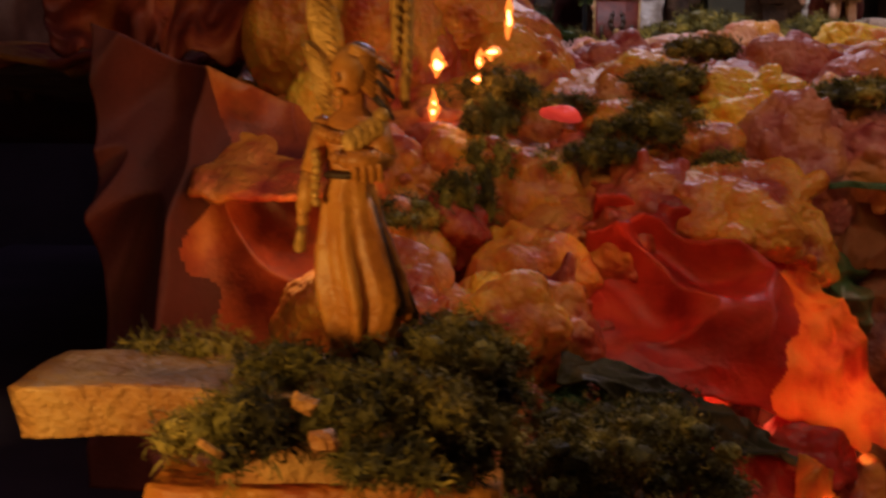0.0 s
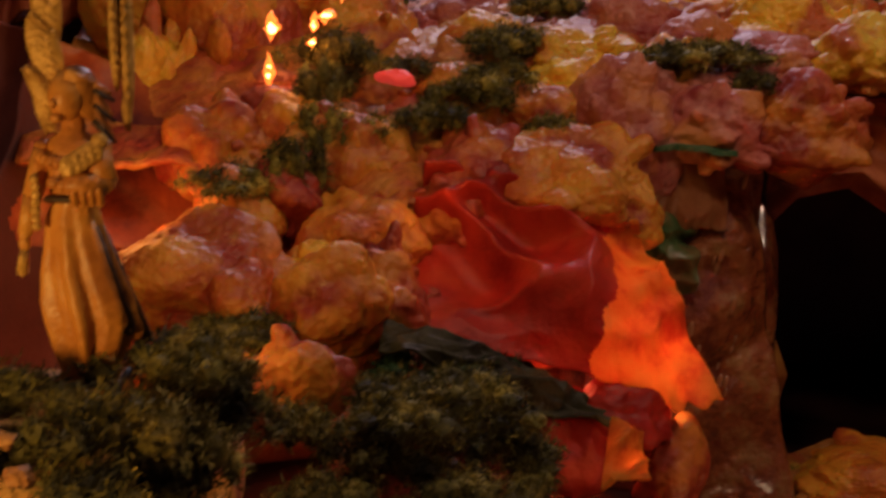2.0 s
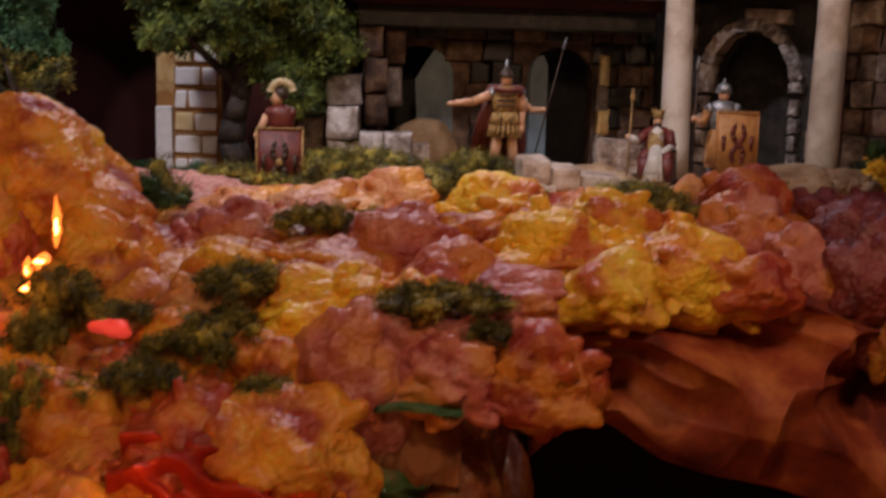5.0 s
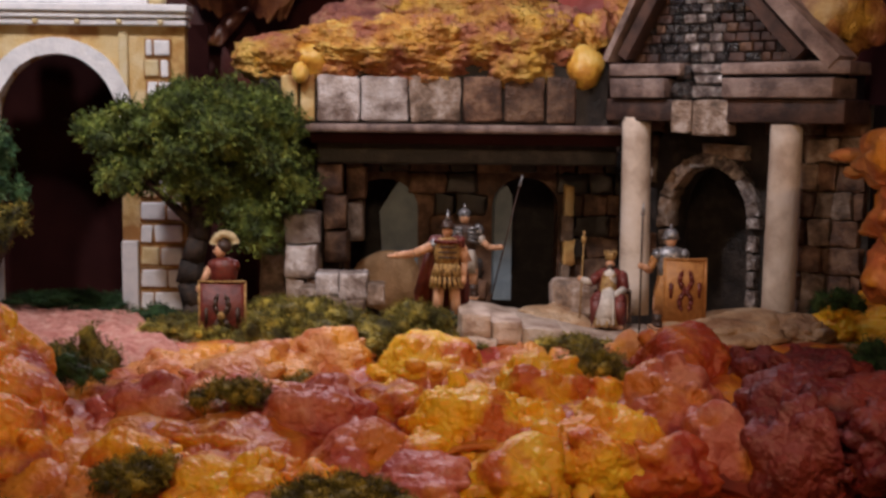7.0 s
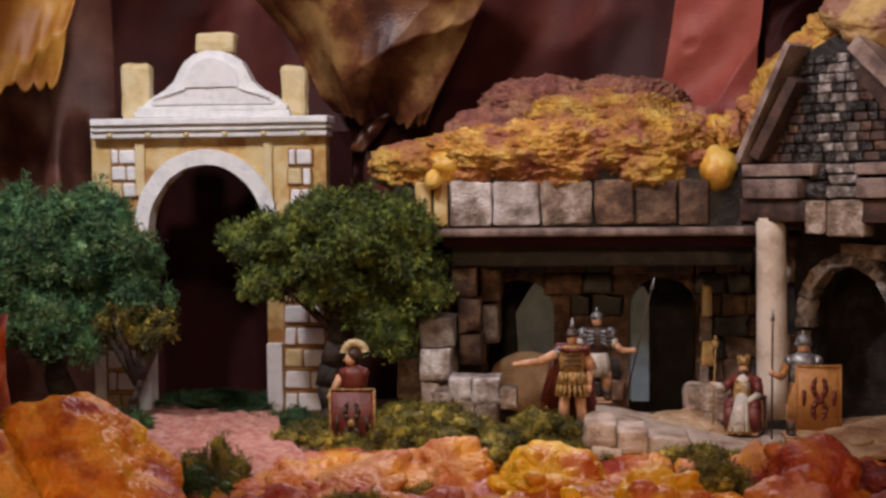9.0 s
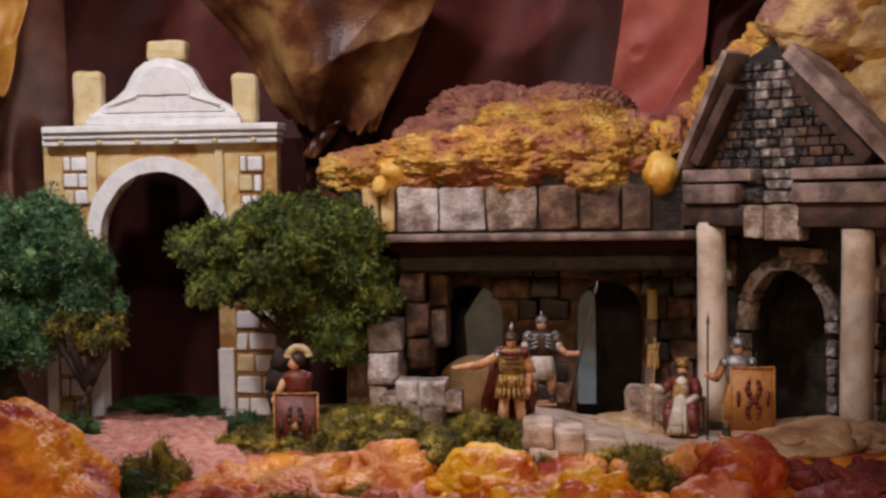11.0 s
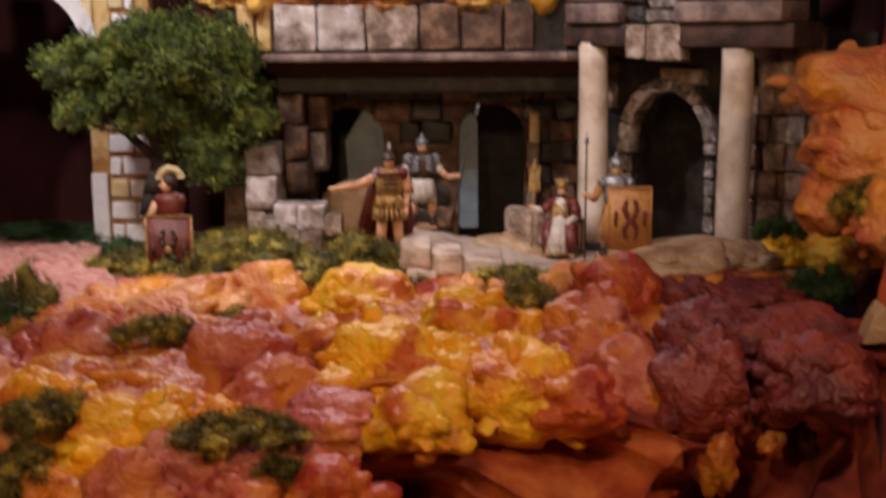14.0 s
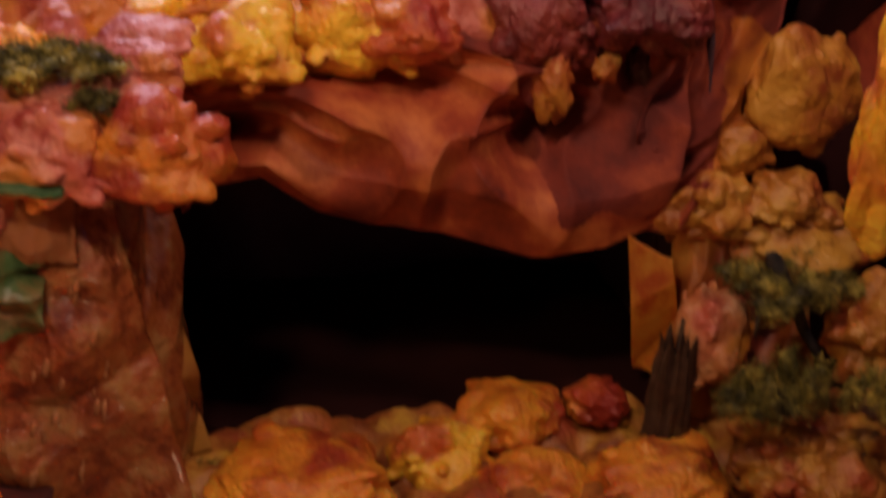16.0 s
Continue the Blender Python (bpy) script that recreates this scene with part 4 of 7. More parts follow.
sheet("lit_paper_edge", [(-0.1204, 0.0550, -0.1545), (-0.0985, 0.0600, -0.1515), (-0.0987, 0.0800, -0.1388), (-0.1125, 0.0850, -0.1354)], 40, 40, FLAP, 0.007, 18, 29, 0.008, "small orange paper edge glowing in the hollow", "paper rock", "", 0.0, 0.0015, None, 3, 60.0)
rock(-0.234, 0.102, -0.078, 0.026, 0.015, 0.019, AMBER, 503)
rock(0.390, 0.334, -0.036, 0.036, 0.018, 0.042, SMOOTHFOAM, 514)
rock(0.352, 0.330, -0.066, 0.022, 0.014, 0.020, SMOOTHFOAM, 505)


# ---- gate ----
def gate():
    g = thing("gate", -0.357, 0.95, 0.0, "white and ochre plaster gate with a tall dark arch", "gate")

    def add(name, build, mat, label="", smooth=False, rough=0.0):
        bm = bmesh.new()
        build(bm)
        if rough:
            # hand-cut plaster: uneven edges
            bmesh.ops.subdivide_edges(bm, edges=[e for e in bm.edges if e.calc_length() > 0.012], cuts=4)
            for v in bm.verts:
                v.co += noise.noise_vector(v.co * 75 + Vector((3, 1, 8))) * rough
        return part(name, bm, mat, g, label, smooth)

    cx = -0.0025
    a = arch(cx, 0.0645, 0.195, 0.075, 22)
    add("wall", lambda bm: slab_from_outline(bm, [(-0.129, -0.02), (-0.129, 0.300), (0.128, 0.300), (0.128, -0.02), (a[0][0], -0.02)] + a + [(a[-1][0], -0.02)], 0.0, 0.020), YELLOW, "ochre plaster wall")

    def band(bm):
        rows = []
        for (xo, zo), (xi, zi) in zip(arch(cx, 0.0775, 0.206, 0.080, 40), arch(cx, 0.0640, 0.195, 0.0745, 40)):
            rows.append([bm.verts.new(c) for c in ((xo, -0.006, zo), (xi, -0.006, zi), (xi, 0.016, zi), (xo, 0.010, zo))])
        for p, q in zip(rows, rows[1:]):
            for k in range(4):
                bm.faces.new((p[k], q[k], q[(k + 1) % 4], p[(k + 1) % 4]))
        bm.faces.new(rows[0])
        bm.faces.new(rows[-1][::-1])
        for v in bm.verts:
            v.co += noise.noise_vector(v.co * 75) * 0.0012

    add("arch_band", band, WHITE, "white plaster arch moulding")
    for x0, x1 in ((-0.0785, -0.0660), (0.0615, 0.0740)):
        add("impost", lambda bm: block(bm, x0, x1, -0.0055, 0.012, 0.165, 0.207, 0, 0.0015, 0.0014, x0 * 70), CREAM, "cream plaster impost")
        add("pilaster", lambda bm: block(bm, x0 - 0.001, x1 - 0.004, -0.004, 0.008, 0.236, 0.294, 0, 0.0015, 0.0014, x0 * 90), CREAM, "cream plaster pilaster strip")
    for x0, x1 in ((-0.0815, -0.0668), (0.0618, 0.0790)):
        add("jamb", lambda bm: block(bm, x0, x1, -0.007, 0.018, -0.012, 0.078, 0, 0.0015, 0.0012, x0 * 50), WHITE, "white plaster jamb")
    add("plinth", lambda bm: block(bm, -0.129, -0.1175, -0.007, 0.018, -0.012, 0.075, 0, 0.0015, 0.0012, 6), WHITE, "white plaster plinth")
    for k, (x0, x1, y0, z0, z1) in enumerate(((-0.1255, 0.1315, -0.012, 0.2985, 0.3055), (-0.1240, 0.1325, -0.016, 0.3058, 0.3120), (-0.1230, 0.1335, -0.020, 0.3123, 0.3195))):
        add("cornice", lambda bm: block(bm, x0, x1, y0, 0.022, z0, z1, 0, 0.0014, 0.0012, k), WHITE, "white cornice moulding", rough=0.0007)
    for k in range(6):
        add("boss", lambda bm: ell(bm, (-0.104 + 0.042 * k, -0.013, 0.3018), (0.0032, 0.002, 0.0030), 0, 2), CREAM, "small ochre boss")

    def bell(low, scale, tall):
        """Outline of the bell-shaped pediment."""
        mid = 0.0075
        left = [(-0.0815, low), (-0.0780, 0.333), (-0.0665, 0.342), (-0.0530, 0.349), (-0.0430, 0.358), (-0.0375, 0.368), (-0.0310, 0.379), (-0.0200, 0.387), (-0.0070, 0.391)]
        left = [(x * scale, low + (z - low) * tall) for x, z in left]
        return [(mid + x, z) for x, z in left] + [(mid - x, z) for x, z in left[::-1]]

    add("pediment", lambda bm: slab_from_outline(bm, bell(0.3195, 1.0, 1.0), -0.004, 0.016), WHITE, "white curved pediment", rough=0.0008)
    add("pediment_panel", lambda bm: slab_from_outline(bm, [(x, z) for x, z in bell(0.336, 0.82, 0.86)], -0.008, 0.0), WHITE, rough=0.0006)
    add("pediment_panel", lambda bm: slab_from_outline(bm, arch(0.0075, 0.030, 0.352, 0.030, 12), -0.0105, -0.002), WHITE, rough=0.0006)
    for s in (-1, 1):
        for k in range(4):
            add("scroll", lambda bm: limb(bm, (0.0075 + s * (0.030 + 0.008 * k), -0.0095, 0.350 - 0.0024 * k), (0.0075 + s * (0.038 + 0.008 * k), -0.0090, 0.3476 - 0.0024 * k), 0.0017, 0.0017, 0, 8), WHITE)
    for k, (x0, x1, z0, z1) in enumerate(((-0.077, 0.092, 0.3195, 0.3260), (-0.074, 0.089, 0.3263, 0.3320))):
        add("step", lambda bm: block(bm, x0, x1, -0.013 + 0.002 * k, 0.014, z0, z1, 0, 0.0012, 0.0008, k), WHITE, rough=0.0006)
    for x0, x1, z1 in ((-0.0960, -0.0620, 0.379), (0.0800, 0.1075, 0.374)):
        add("post", lambda bm: block(bm, x0, x1, 0.000, 0.018, 0.319, z1, 0, 0.0055, 0.0016, x0 * 90), CREAM, "cream rounded corner post", rough=0.0012)
    add("finial", lambda bm: block(bm, -0.0125, 0.0310, -0.001, 0.018, 0.389, 0.411, 0, 0.004, 0.0015, 4), CREAM, "cream finial block", rough=0.0012)
    # painted stones, each with a brown outline behind it
    rows = [(-0.106, -0.080, z, 0.0145) for z in (0.272, 0.254, 0.236)] + [(0.089, 0.113, 0.269, 0.0155), (0.088, 0.112, 0.2475, 0.0165), (0.090, 0.114, 0.226, 0.0160)]
    rows += [(0.0815, 0.124, 0.006 + 0.0235 * k, 0.0180) for k in range(8)] + [(-0.1150, -0.0840, 0.002 + 0.0245 * k, 0.0190) for k in range(5)]
    for k, (x0, x1, z, h) in enumerate(rows):
        mid = x0 + (x1 - x0) * (0.30, 0.62, 0.45)[k % 3]
        rim = add("outline", lambda bm: block(bm, x0 - 0.0016, x1 + 0.0016, -0.0025, 0.004, z - 0.0016, z + h + 0.0016, 0, 0.001, 0.0008, k), OUTLINE, "brown painted outline")
        for xa, xb in ((x0, mid - 0.0009), (mid + 0.0009, x1)):
            add("brick", lambda bm: block(bm, xa, xb, -0.0048, 0.004, z, z + h, 0, 0.0018, 0.0012, z * 900 + xa * 500), WHITE if (k * 7 + int(xa * 2000)) % 3 else CREAM).parent = rim
    # added board whose dark paint gives the shade seen through the arch
    add("dark_inside", lambda bm: block(bm, -0.15, 0.13, 0.15, 0.155, -0.02, 0.31), SHADE_MAROON, "board painted dark maroon for the shade behind the arch")


gate()


# ---- palace ----
STONE_MESH = {}


def stone(parent, x0, x1, y0, y1, z0, z1, mat, seed=0, worn=0.17):
    """A separate wall stone, bevelled and uneven; a few shared shapes, each scaled to its size."""
    key = (seed % 5, mat.name, worn)
    if key not in STONE_MESH:
        bm = bmesh.new()
        block(bm, -0.5, 0.5, -0.5, 0.5, -0.5, 0.5, 0, 0.07)
        bmesh.ops.subdivide_edges(bm, edges=[e for e in bm.edges if e.calc_length() > 0.3], cuts=2, use_grid_fill=True)
        for v in bm.verts:
            v.co += noise.noise_vector(v.co * 1.7 + Vector((key[0] * 9.1, 0, 4))) * worn + noise.noise_vector(v.co * 5.0 + Vector((key[0] * 5.3, 8, 4))) * 0.05
        me = bpy.data.meshes.new("stone")
        bm.to_mesh(me)
        bm.free()
        me.materials.append(mat)
        me.shade_smooth()
        STONE_MESH[key] = me
    ob = new("stone", STONE_MESH[key])
    ob.parent = parent
    ob.matrix_local = pose((x0 + x1) / 2, (y0 + y1) / 2, (z0 + z1) / 2, 0, 0, (seed * 37 % 7 - 3) * 0.5) @ Matrix.Diagonal((x1 - x0, y1 - y0, z1 - z0, 1))
    return ob


def stone_rows(parent, x0, x1, y0, y1, z0, z1, rows, wide, mats, rng, keep=None):
    """Courses of stones over a wall face; keep(x, z) says where a stone may lie."""
    h = (z1 - z0) / rows
    for r in range(rows):
        x = x0 - rng.uniform(0, wide * 0.6)
        while x < x1:
            w = wide * rng.uniform(0.6, 1.35)
            a, b = max(x, x0), min(x + w, x1)
            if b - a > wide * 0.22 and (keep is None or (keep(a, z0 + h * (r + 0.5)) and keep(b, z0 + h * (r + 0.5)) and keep((a + b) / 2, z0 + h * (r + 0.85)))):
                stone(parent, a + 0.0008, b - 0.0008, y0 - rng.uniform(0, 0.002), y1, z0 + h * r + 0.0008, z0 + h * (r + 1) - 0.0008, rng.choice(mats), rng.randrange(99))
            x += w


def palace():
    rng = random.Random(11)
    p = thing("palace", 0.05, 0.93, 0.0, "dark stone palace front with arched windows under a ledge", "palace")
    ox, oy = 0.05, 0.93

    def add(name, build, mat, label="", smooth=False):
        bm = bmesh.new()
        build(bm)
        return part(name, bm, mat, p, label, smooth)

    w = [(x - ox, z) for x, z in arch(-0.0235, 0.035, 0.115, 0.031)]
    d = [(x - ox, z) for x, z in arch(0.122, 0.034, 0.118, 0.030)]
    outline = [(-0.20, -0.02), (-0.20, 0.26), (0.18, 0.26), (0.18, -0.02), (d[0][0], -0.02)] + d + [(d[-1][0], -0.02), (w[0][0], -0.02)] + w + [(w[-1][0], -0.02)]
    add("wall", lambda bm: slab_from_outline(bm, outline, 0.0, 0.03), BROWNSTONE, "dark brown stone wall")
    # black board as painted shade behind the openings
    add("dark_inside", lambda bm: block(bm, -0.20, 0.18, 0.12, 0.13, -0.02, 0.26), SOOT_AND_SHADE, "board painted black for the shade inside the palace")

    def clear(x, z):
        for cx, half, sp, rise in ((-0.0235 - ox, 0.036, 0.115, 0.031), (0.122 - ox, 0.035, 0.118, 0.030)):
            if abs(x - cx) < half and z < sp + rise * math.sqrt(max(0, 1 - ((x - cx) / half) ** 2)) + 0.004:
                return False
        return True

    # mostly black stones: the overhang's shade is put into their colour
    stone_rows(p, -0.19, 0.17, -0.008, 0.006, 0.0, 0.175, 8, 0.030, [BROWNSTONE, SOOT_AND_SHADE, SOOT_AND_SHADE], rng, clear)
    pane = [(x - ox, z) for x, z in ((0.013, 0.055), (0.0125, 0.118), (0.006, 0.134), (-0.006, 0.146), (-0.016, 0.132), (-0.028, 0.112), (-0.026, 0.080))]
    add("window_panel", lambda bm: slab_from_outline(bm, [(pane[0][0], 0.03)] + pane + [(pane[-1][0], 0.03)], 0.001, 0.006), PANE, "pale blue-grey pointed panel in the window")
    for k in range(2):
        leaf = [(0.0, 0.0), (0.018, 0.0), (0.018, 0.108), (0.013, 0.118), (0.004, 0.112), (0.0, 0.10)]
        add("door_leaf", lambda bm: slab_from_outline(bm, [(x + 0.037 + 0.003 * k, z + 0.022) for x, z in leaf], 0.004 - 0.012 * k, 0.009 - 0.012 * k), PANE, "blue-grey door leaf standing open")
    def heap(bm):
        ell(bm, (-0.068, 0.0, 0.040), (0.038, 0.016, 0.032), 0, 4)
        for v in bm.verts:
            v.co += noise.noise_vector(v.co * 35) * 0.007

    add("drift", heap, SANDEARTH, "sand drift below the window", True)
    # ledge over the recess and stones above it
    add("ledge", lambda bm: block(bm, -0.146, 0.155, -0.114, 0.02, 0.1955, 0.2030, 0, 0.0025, 0.0018, 3), TIMBER, "long worn stone ledge", True)
    # two dark boards added as the ledge's painted shadow
    add("ledge_board", lambda bm: block(bm, -0.142, 0.153, -0.104, 0.02, 0.184, 0.1953, 0, 0.002, 0.0014, 5), SHADE_MAROON, "board painted dark for the shadow under the ledge")
    add("ledge_board", lambda bm: block(bm, -0.138, 0.153, -0.078, 0.02, 0.164, 0.186, 0, 0.002, 0.0012, 7), SOOT_AND_SHADE, "board painted black for the deeper shadow under the ledge")
    add("upper_wall", lambda bm: block(bm, -0.19, 0.14, -0.094, 0.02, 0.2025, 0.262), SOOT_AND_SHADE, "black mortar")
    xs = [-0.170, -0.152, -0.1365, -0.0945, -0.0490, 0.001, 0.040, 0.080, 0.110]
    mats = [YELLOW, YELLOW, PALESTONE, PALESTONE, STONE, BROWNSTONE, BROWNSTONE, BROWNSTONE]
    for k, (a, b) in enumerate(zip(xs, xs[1:])):
        stone(p, a + 0.0012, b - 0.0012, -0.104, -0.088, 0.2060, 0.2475, mats[k], k, 0.05)
    # pillar and side wall of rough stones
    for k, (xa, xb, za, zb, ya, m) in enumerate((
        (-0.168, -0.132, 0.088, 0.118, -0.105, PALESTONE), (-0.166, -0.134, 0.056, 0.088, -0.108, PALESTONE), (-0.166, -0.146, 0.020, 0.056, -0.106, STONE), (-0.146, -0.130, 0.020, 0.056, -0.104, BROWNSTONE),
        (-0.132, -0.108, 0.100, 0.134, -0.085, BROWNSTONE), (-0.130, -0.106, 0.068, 0.099, -0.085, BROWNSTONE), (-0.138, -0.112, 0.134, 0.164, -0.080, BROWNSTONE), (-0.112, -0.090, 0.128, 0.164, -0.055, BROWNSTONE),
        (-0.194, -0.168, 0.030, 0.075, -0.060, STONE), (-0.200, -0.170, 0.075, 0.115, -0.060, BROWNSTONE), (-0.110, -0.092, 0.085, 0.125, -0.050, STONE))):
        stone(p, xa + 0.0006, xb - 0.0006, ya, ya + 0.06, za + 0.0006, zb - 0.0006, m, k + 20, 0.08)
    for k, (xa, xb, za, zb, ya) in enumerate(((-0.134, -0.112, 0.046, 0.066, -0.150), (-0.112, -0.086, 0.042, 0.067, -0.158), (-0.128, -0.108, 0.020, 0.046, -0.160), (-0.108, -0.088, 0.018, 0.043, -0.165), (-0.150, -0.128, 0.020, 0.050, -0.140), (-0.086, -0.070, 0.040, 0.058, -0.168))):
        stone(p, xa, xb, ya, ya + 0.04, za, zb, PALESTONE if k < 2 else STONE, k + 40, 0.08)
    # ragged stone at the recess's end
    for k, (z0, z1, a, b) in enumerate(((0.03, 0.06, 0.108, 0.118), (0.06, 0.085, 0.110, 0.122), (0.085, 0.11, 0.107, 0.120), (0.11, 0.14, 0.111, 0.121))):
        stone(p, a, b, -0.02, 0.0, z0, z1, YELLOW if k % 2 else STONE, k + 60)
    # roof of foam
    for c, r, i, s in (((-0.055, -0.040, 0.272), (0.115, 0.075, 0.036), 0, 3), ((0.045, -0.035, 0.280), (0.088, 0.070, 0.040), 0, 4), ((0.01, -0.015, 0.305), (0.095, 0.055, 0.034), 0, 5), ((-0.045, 0.005, 0.318), (0.066, 0.05, 0.036), 1, 7), ((0.030, 0.015, 0.322), (0.066, 0.05, 0.032), 1, 8), ((-0.09, -0.03, 0.290), (0.050, 0.045, 0.028), 1, 22), ((0.075, -0.05, 0.285), (0.045, 0.04, 0.026), 1, 23),
                       ((0.118, -0.090, 0.258), (0.0185, 0.020, 0.0215), 2, 9), ((0.122, -0.06, 0.292), (0.015, 0.016, 0.020), 2, 11), ((-0.165, -0.06, 0.264), (0.052, 0.045, 0.024), 0, 13), ((0.100, -0.03, 0.290), (0.030, 0.04, 0.030), 1, 14),
                       ((0.055, -0.078, 0.258), (0.034, 0.034, 0.024), 0, 15), ((0.038, -0.005, 0.336), (0.020, 0.018, 0.012), 2, 17), ((-0.140, -0.088, 0.262), (0.020, 0.018, 0.018), 2, 31), ((-0.180, -0.080, 0.262), (0.022, 0.020, 0.017), 2, 32), ((-0.150, -0.112, 0.250), (0.008, 0.008, 0.010), 2, 33), ((-0.115, -0.078, 0.256), (0.024, 0.026, 0.016), 0, 19), ((-0.105, -0.02, 0.298), (0.040, 0.04, 0.024), 1, 21)):
        bm = bmesh.new()
        made = bmesh.ops.create_icosphere(bm, subdivisions=6 if r[0] > 0.06 else 5, radius=1)["verts"]
        o = Vector((s * 3.3, s * 1.9, s))
        for v in made:
            n = v.co.normalized()
            k = 0.90 + 0.15 * fbm(n * 2.0 + o, 3) + 0.12 * dome(n * (30 * r[0] + 1.5) + o) + 0.07 * dome(n * (110 * r[0] + 3) + o) + 0.09 * fbm(n * (260 * r[0] + 6) + o, 3)
            if i == 2:
                k = 0.98 + 0.16 * noise.noise(n * 1.2 + o) + 0.02 * fbm(n * 5.0 + o, 2)
            v.co = Vector(c) + Vector((n.x * r[0], n.y * r[1], n.z * r[2])) * k
        part("roof_rock", bm, (ROOFFOAM, ROOFPINK, ROOFYELLOW)[i], p, ("yellow foam rock on the roof", "mauve foam rock on the roof", "smooth yellow bulge of foam at the roof's edge")[i])


palace()


# ---- temple: local x runs along its front, local y away from the viewer ----
def temple():
    rng = random.Random(4)
    t = thing("temple", 0.209, 0.79, 0.0, "small stone temple with two columns and a sooty gable", "temple", rz=-42)

    def add(name, build, mat, label="", smooth=False):
        bm = bmesh.new()
        build(bm)
        return part(name, bm, mat, t, label, smooth)

    for s, z0, z1, lean in ((0.0015, 0.030, 0.212, 0.002), (0.149, 0.026, 0.2075, -0.002)):
        def shaft(bm):
            lathe(bm, (s, 0, 0), [(0.0138, z0), (0.0140, z0 + 0.03), (0.0138, z0 + 0.09), (0.0132, z1 - 0.02), (0.0133, z1)], 0, 28, 0, 0, 1.0)
            for v in bm.verts:
                v.co.x += lean * (z1 - v.co.z) / (z1 - z0) + 0.0006 * noise.noise(v.co * 50)
        add("column", shaft, COLUMN, "smooth grey-beige plaster column", True)
    a = arch(0.0555, 0.0415, 0.118, 0.050)
    wall = [(-0.016, -0.02), (-0.016, 0.225), (0.205, 0.225), (0.205, -0.02), (a[0][0], -0.02)] + a + [(a[-1][0], -0.02)]
    add("wall", lambda bm: slab_from_outline(bm, wall, 0.047, 0.075), SOOT_AND_SHADE, "black mortar between the stones")
    gable = [(-0.024, 0.226), (-0.024, 0.255), (0.030, 0.360), (0.058, 0.372), (0.086, 0.352), (0.195, 0.250), (0.195, 0.226)]
    add("gable", lambda bm: slab_from_outline(bm, gable, 0.015, 0.05), SOOT_AND_SHADE, "sooty black gable")
    # added board, black in place of the shade beyond the arch
    add("dark_inside", lambda bm: block(bm, -0.10, 0.22, 0.11, 0.115, -0.02, 0.22), SOOT_AND_SHADE, "board painted black for the shade inside the temple")
    for k in range(15):
        u = k / 14 * math.pi
        cx, cz = 0.0555 + 0.0465 * math.cos(u), 0.118 + 0.0555 * math.sin(u)
        ob = stone(t, -0.006, 0.006, 0.038, 0.060, -0.0065, 0.0065, WETSTONE if k < 9 else STONE, k)
        ob.matrix_local = pose(cx, 0.047, cz, 0, 90 - math.degrees(u), 0) @ Matrix.Diagonal((0.0105 + 0.003 * (k % 3), 0.02, 0.012, 1))
    for k in range(6):
        z = 0.106 - 0.0165 * k
        stone(t, 0.0965, 0.1045 + 0.002 * (k % 2), 0.038, 0.056, z - 0.014, z, WETSTONE, k + 3)
        stone(t, 0.004, 0.0135, 0.038, 0.056, z - 0.014, z, STONE, k + 5)
    stone(t, 0.044, 0.0645, -0.0125, 0.006, 0.199, 0.2275, STONE, 1, 0.04)
    stone(t, 0.066, 0.100, -0.0130, 0.006, 0.197, 0.2280, STONE, 8, 0.04)
    stone(t, 0.050, 0.094, 0.038, 0.055, 0.174, 0.188, STONE, 4)

    def clear(x, z):
        k = abs(x - 0.0555) / 0.056
        if k < 1 and z < 0.124 + 0.060 * math.sqrt(1 - k * k):
            return False
        return not (0.026 < x < 0.102 and z > 0.172)

    stone_rows(t, -0.014, 0.203, 0.040, 0.055, 0.03, 0.222, 8, 0.028, [STONE, BROWNSTONE, BROWNSTONE], rng, clear)
    # small gable bricks, blackened along the soot streak
    for r in range(11):
        z = 0.2615 + r * 0.0086
        lo, hi = -0.012 + (z - 0.255) * 0.46, 0.158 - (z - 0.255) * 0.95
        x = lo + rng.uniform(-0.004, 0.0)
        while x < hi:
            w = rng.uniform(0.009, 0.016)
            mid = x + w / 2
            if 0.024 < mid < 0.048:
                m = WETBLACK
            elif 0.046 < mid < 0.085:
                m = rng.choice((WETSTONE, WETSTONE, WETBLACK))
            else:
                m = rng.choice((WETBLACK, DARKBEAM, DARKBEAM, BROWNSTONE))
            stone(t, x, x + w - 0.0010, 0.009 - rng.uniform(0, 0.002), 0.022, z, z + 0.0077, m, rng.randrange(50), 0.09)
            x += w
    # blackened wet stones that run down over the beams
    for x0, x1, z0, z1, m in ((0.040, 0.062, 0.2295, 0.244, WETBLACK), (0.060, 0.096, 0.2300, 0.240, WETSTONE), (0.062, 0.090, 0.2415, 0.2495, WETSTONE), (0.044, 0.060, 0.2455, 0.258, WETBLACK), (0.060, 0.094, 0.2510, 0.2590, WETSTONE)):
        stone(t, x0, x1, -0.006, 0.02, z0, z1, m, int(x0 * 900), 0.12)
    for x0, x1, m in ((-0.018, 0.040, TIMBER), (0.096, 0.196, TIMBER)):
        add("beam", lambda bm: block(bm, x0, x1, -0.018, 0.03, 0.2295, 0.2465, 0, 0.0015, 0.001, x0 * 300), m, "taupe painted beam", True)
        add("beam", lambda bm: block(bm, x0 - 0.003, x1 + 0.012, -0.014, 0.03, 0.2495, 0.2600, 0, 0.0012, 0.001, x0 * 200), m, "taupe painted beam", True)
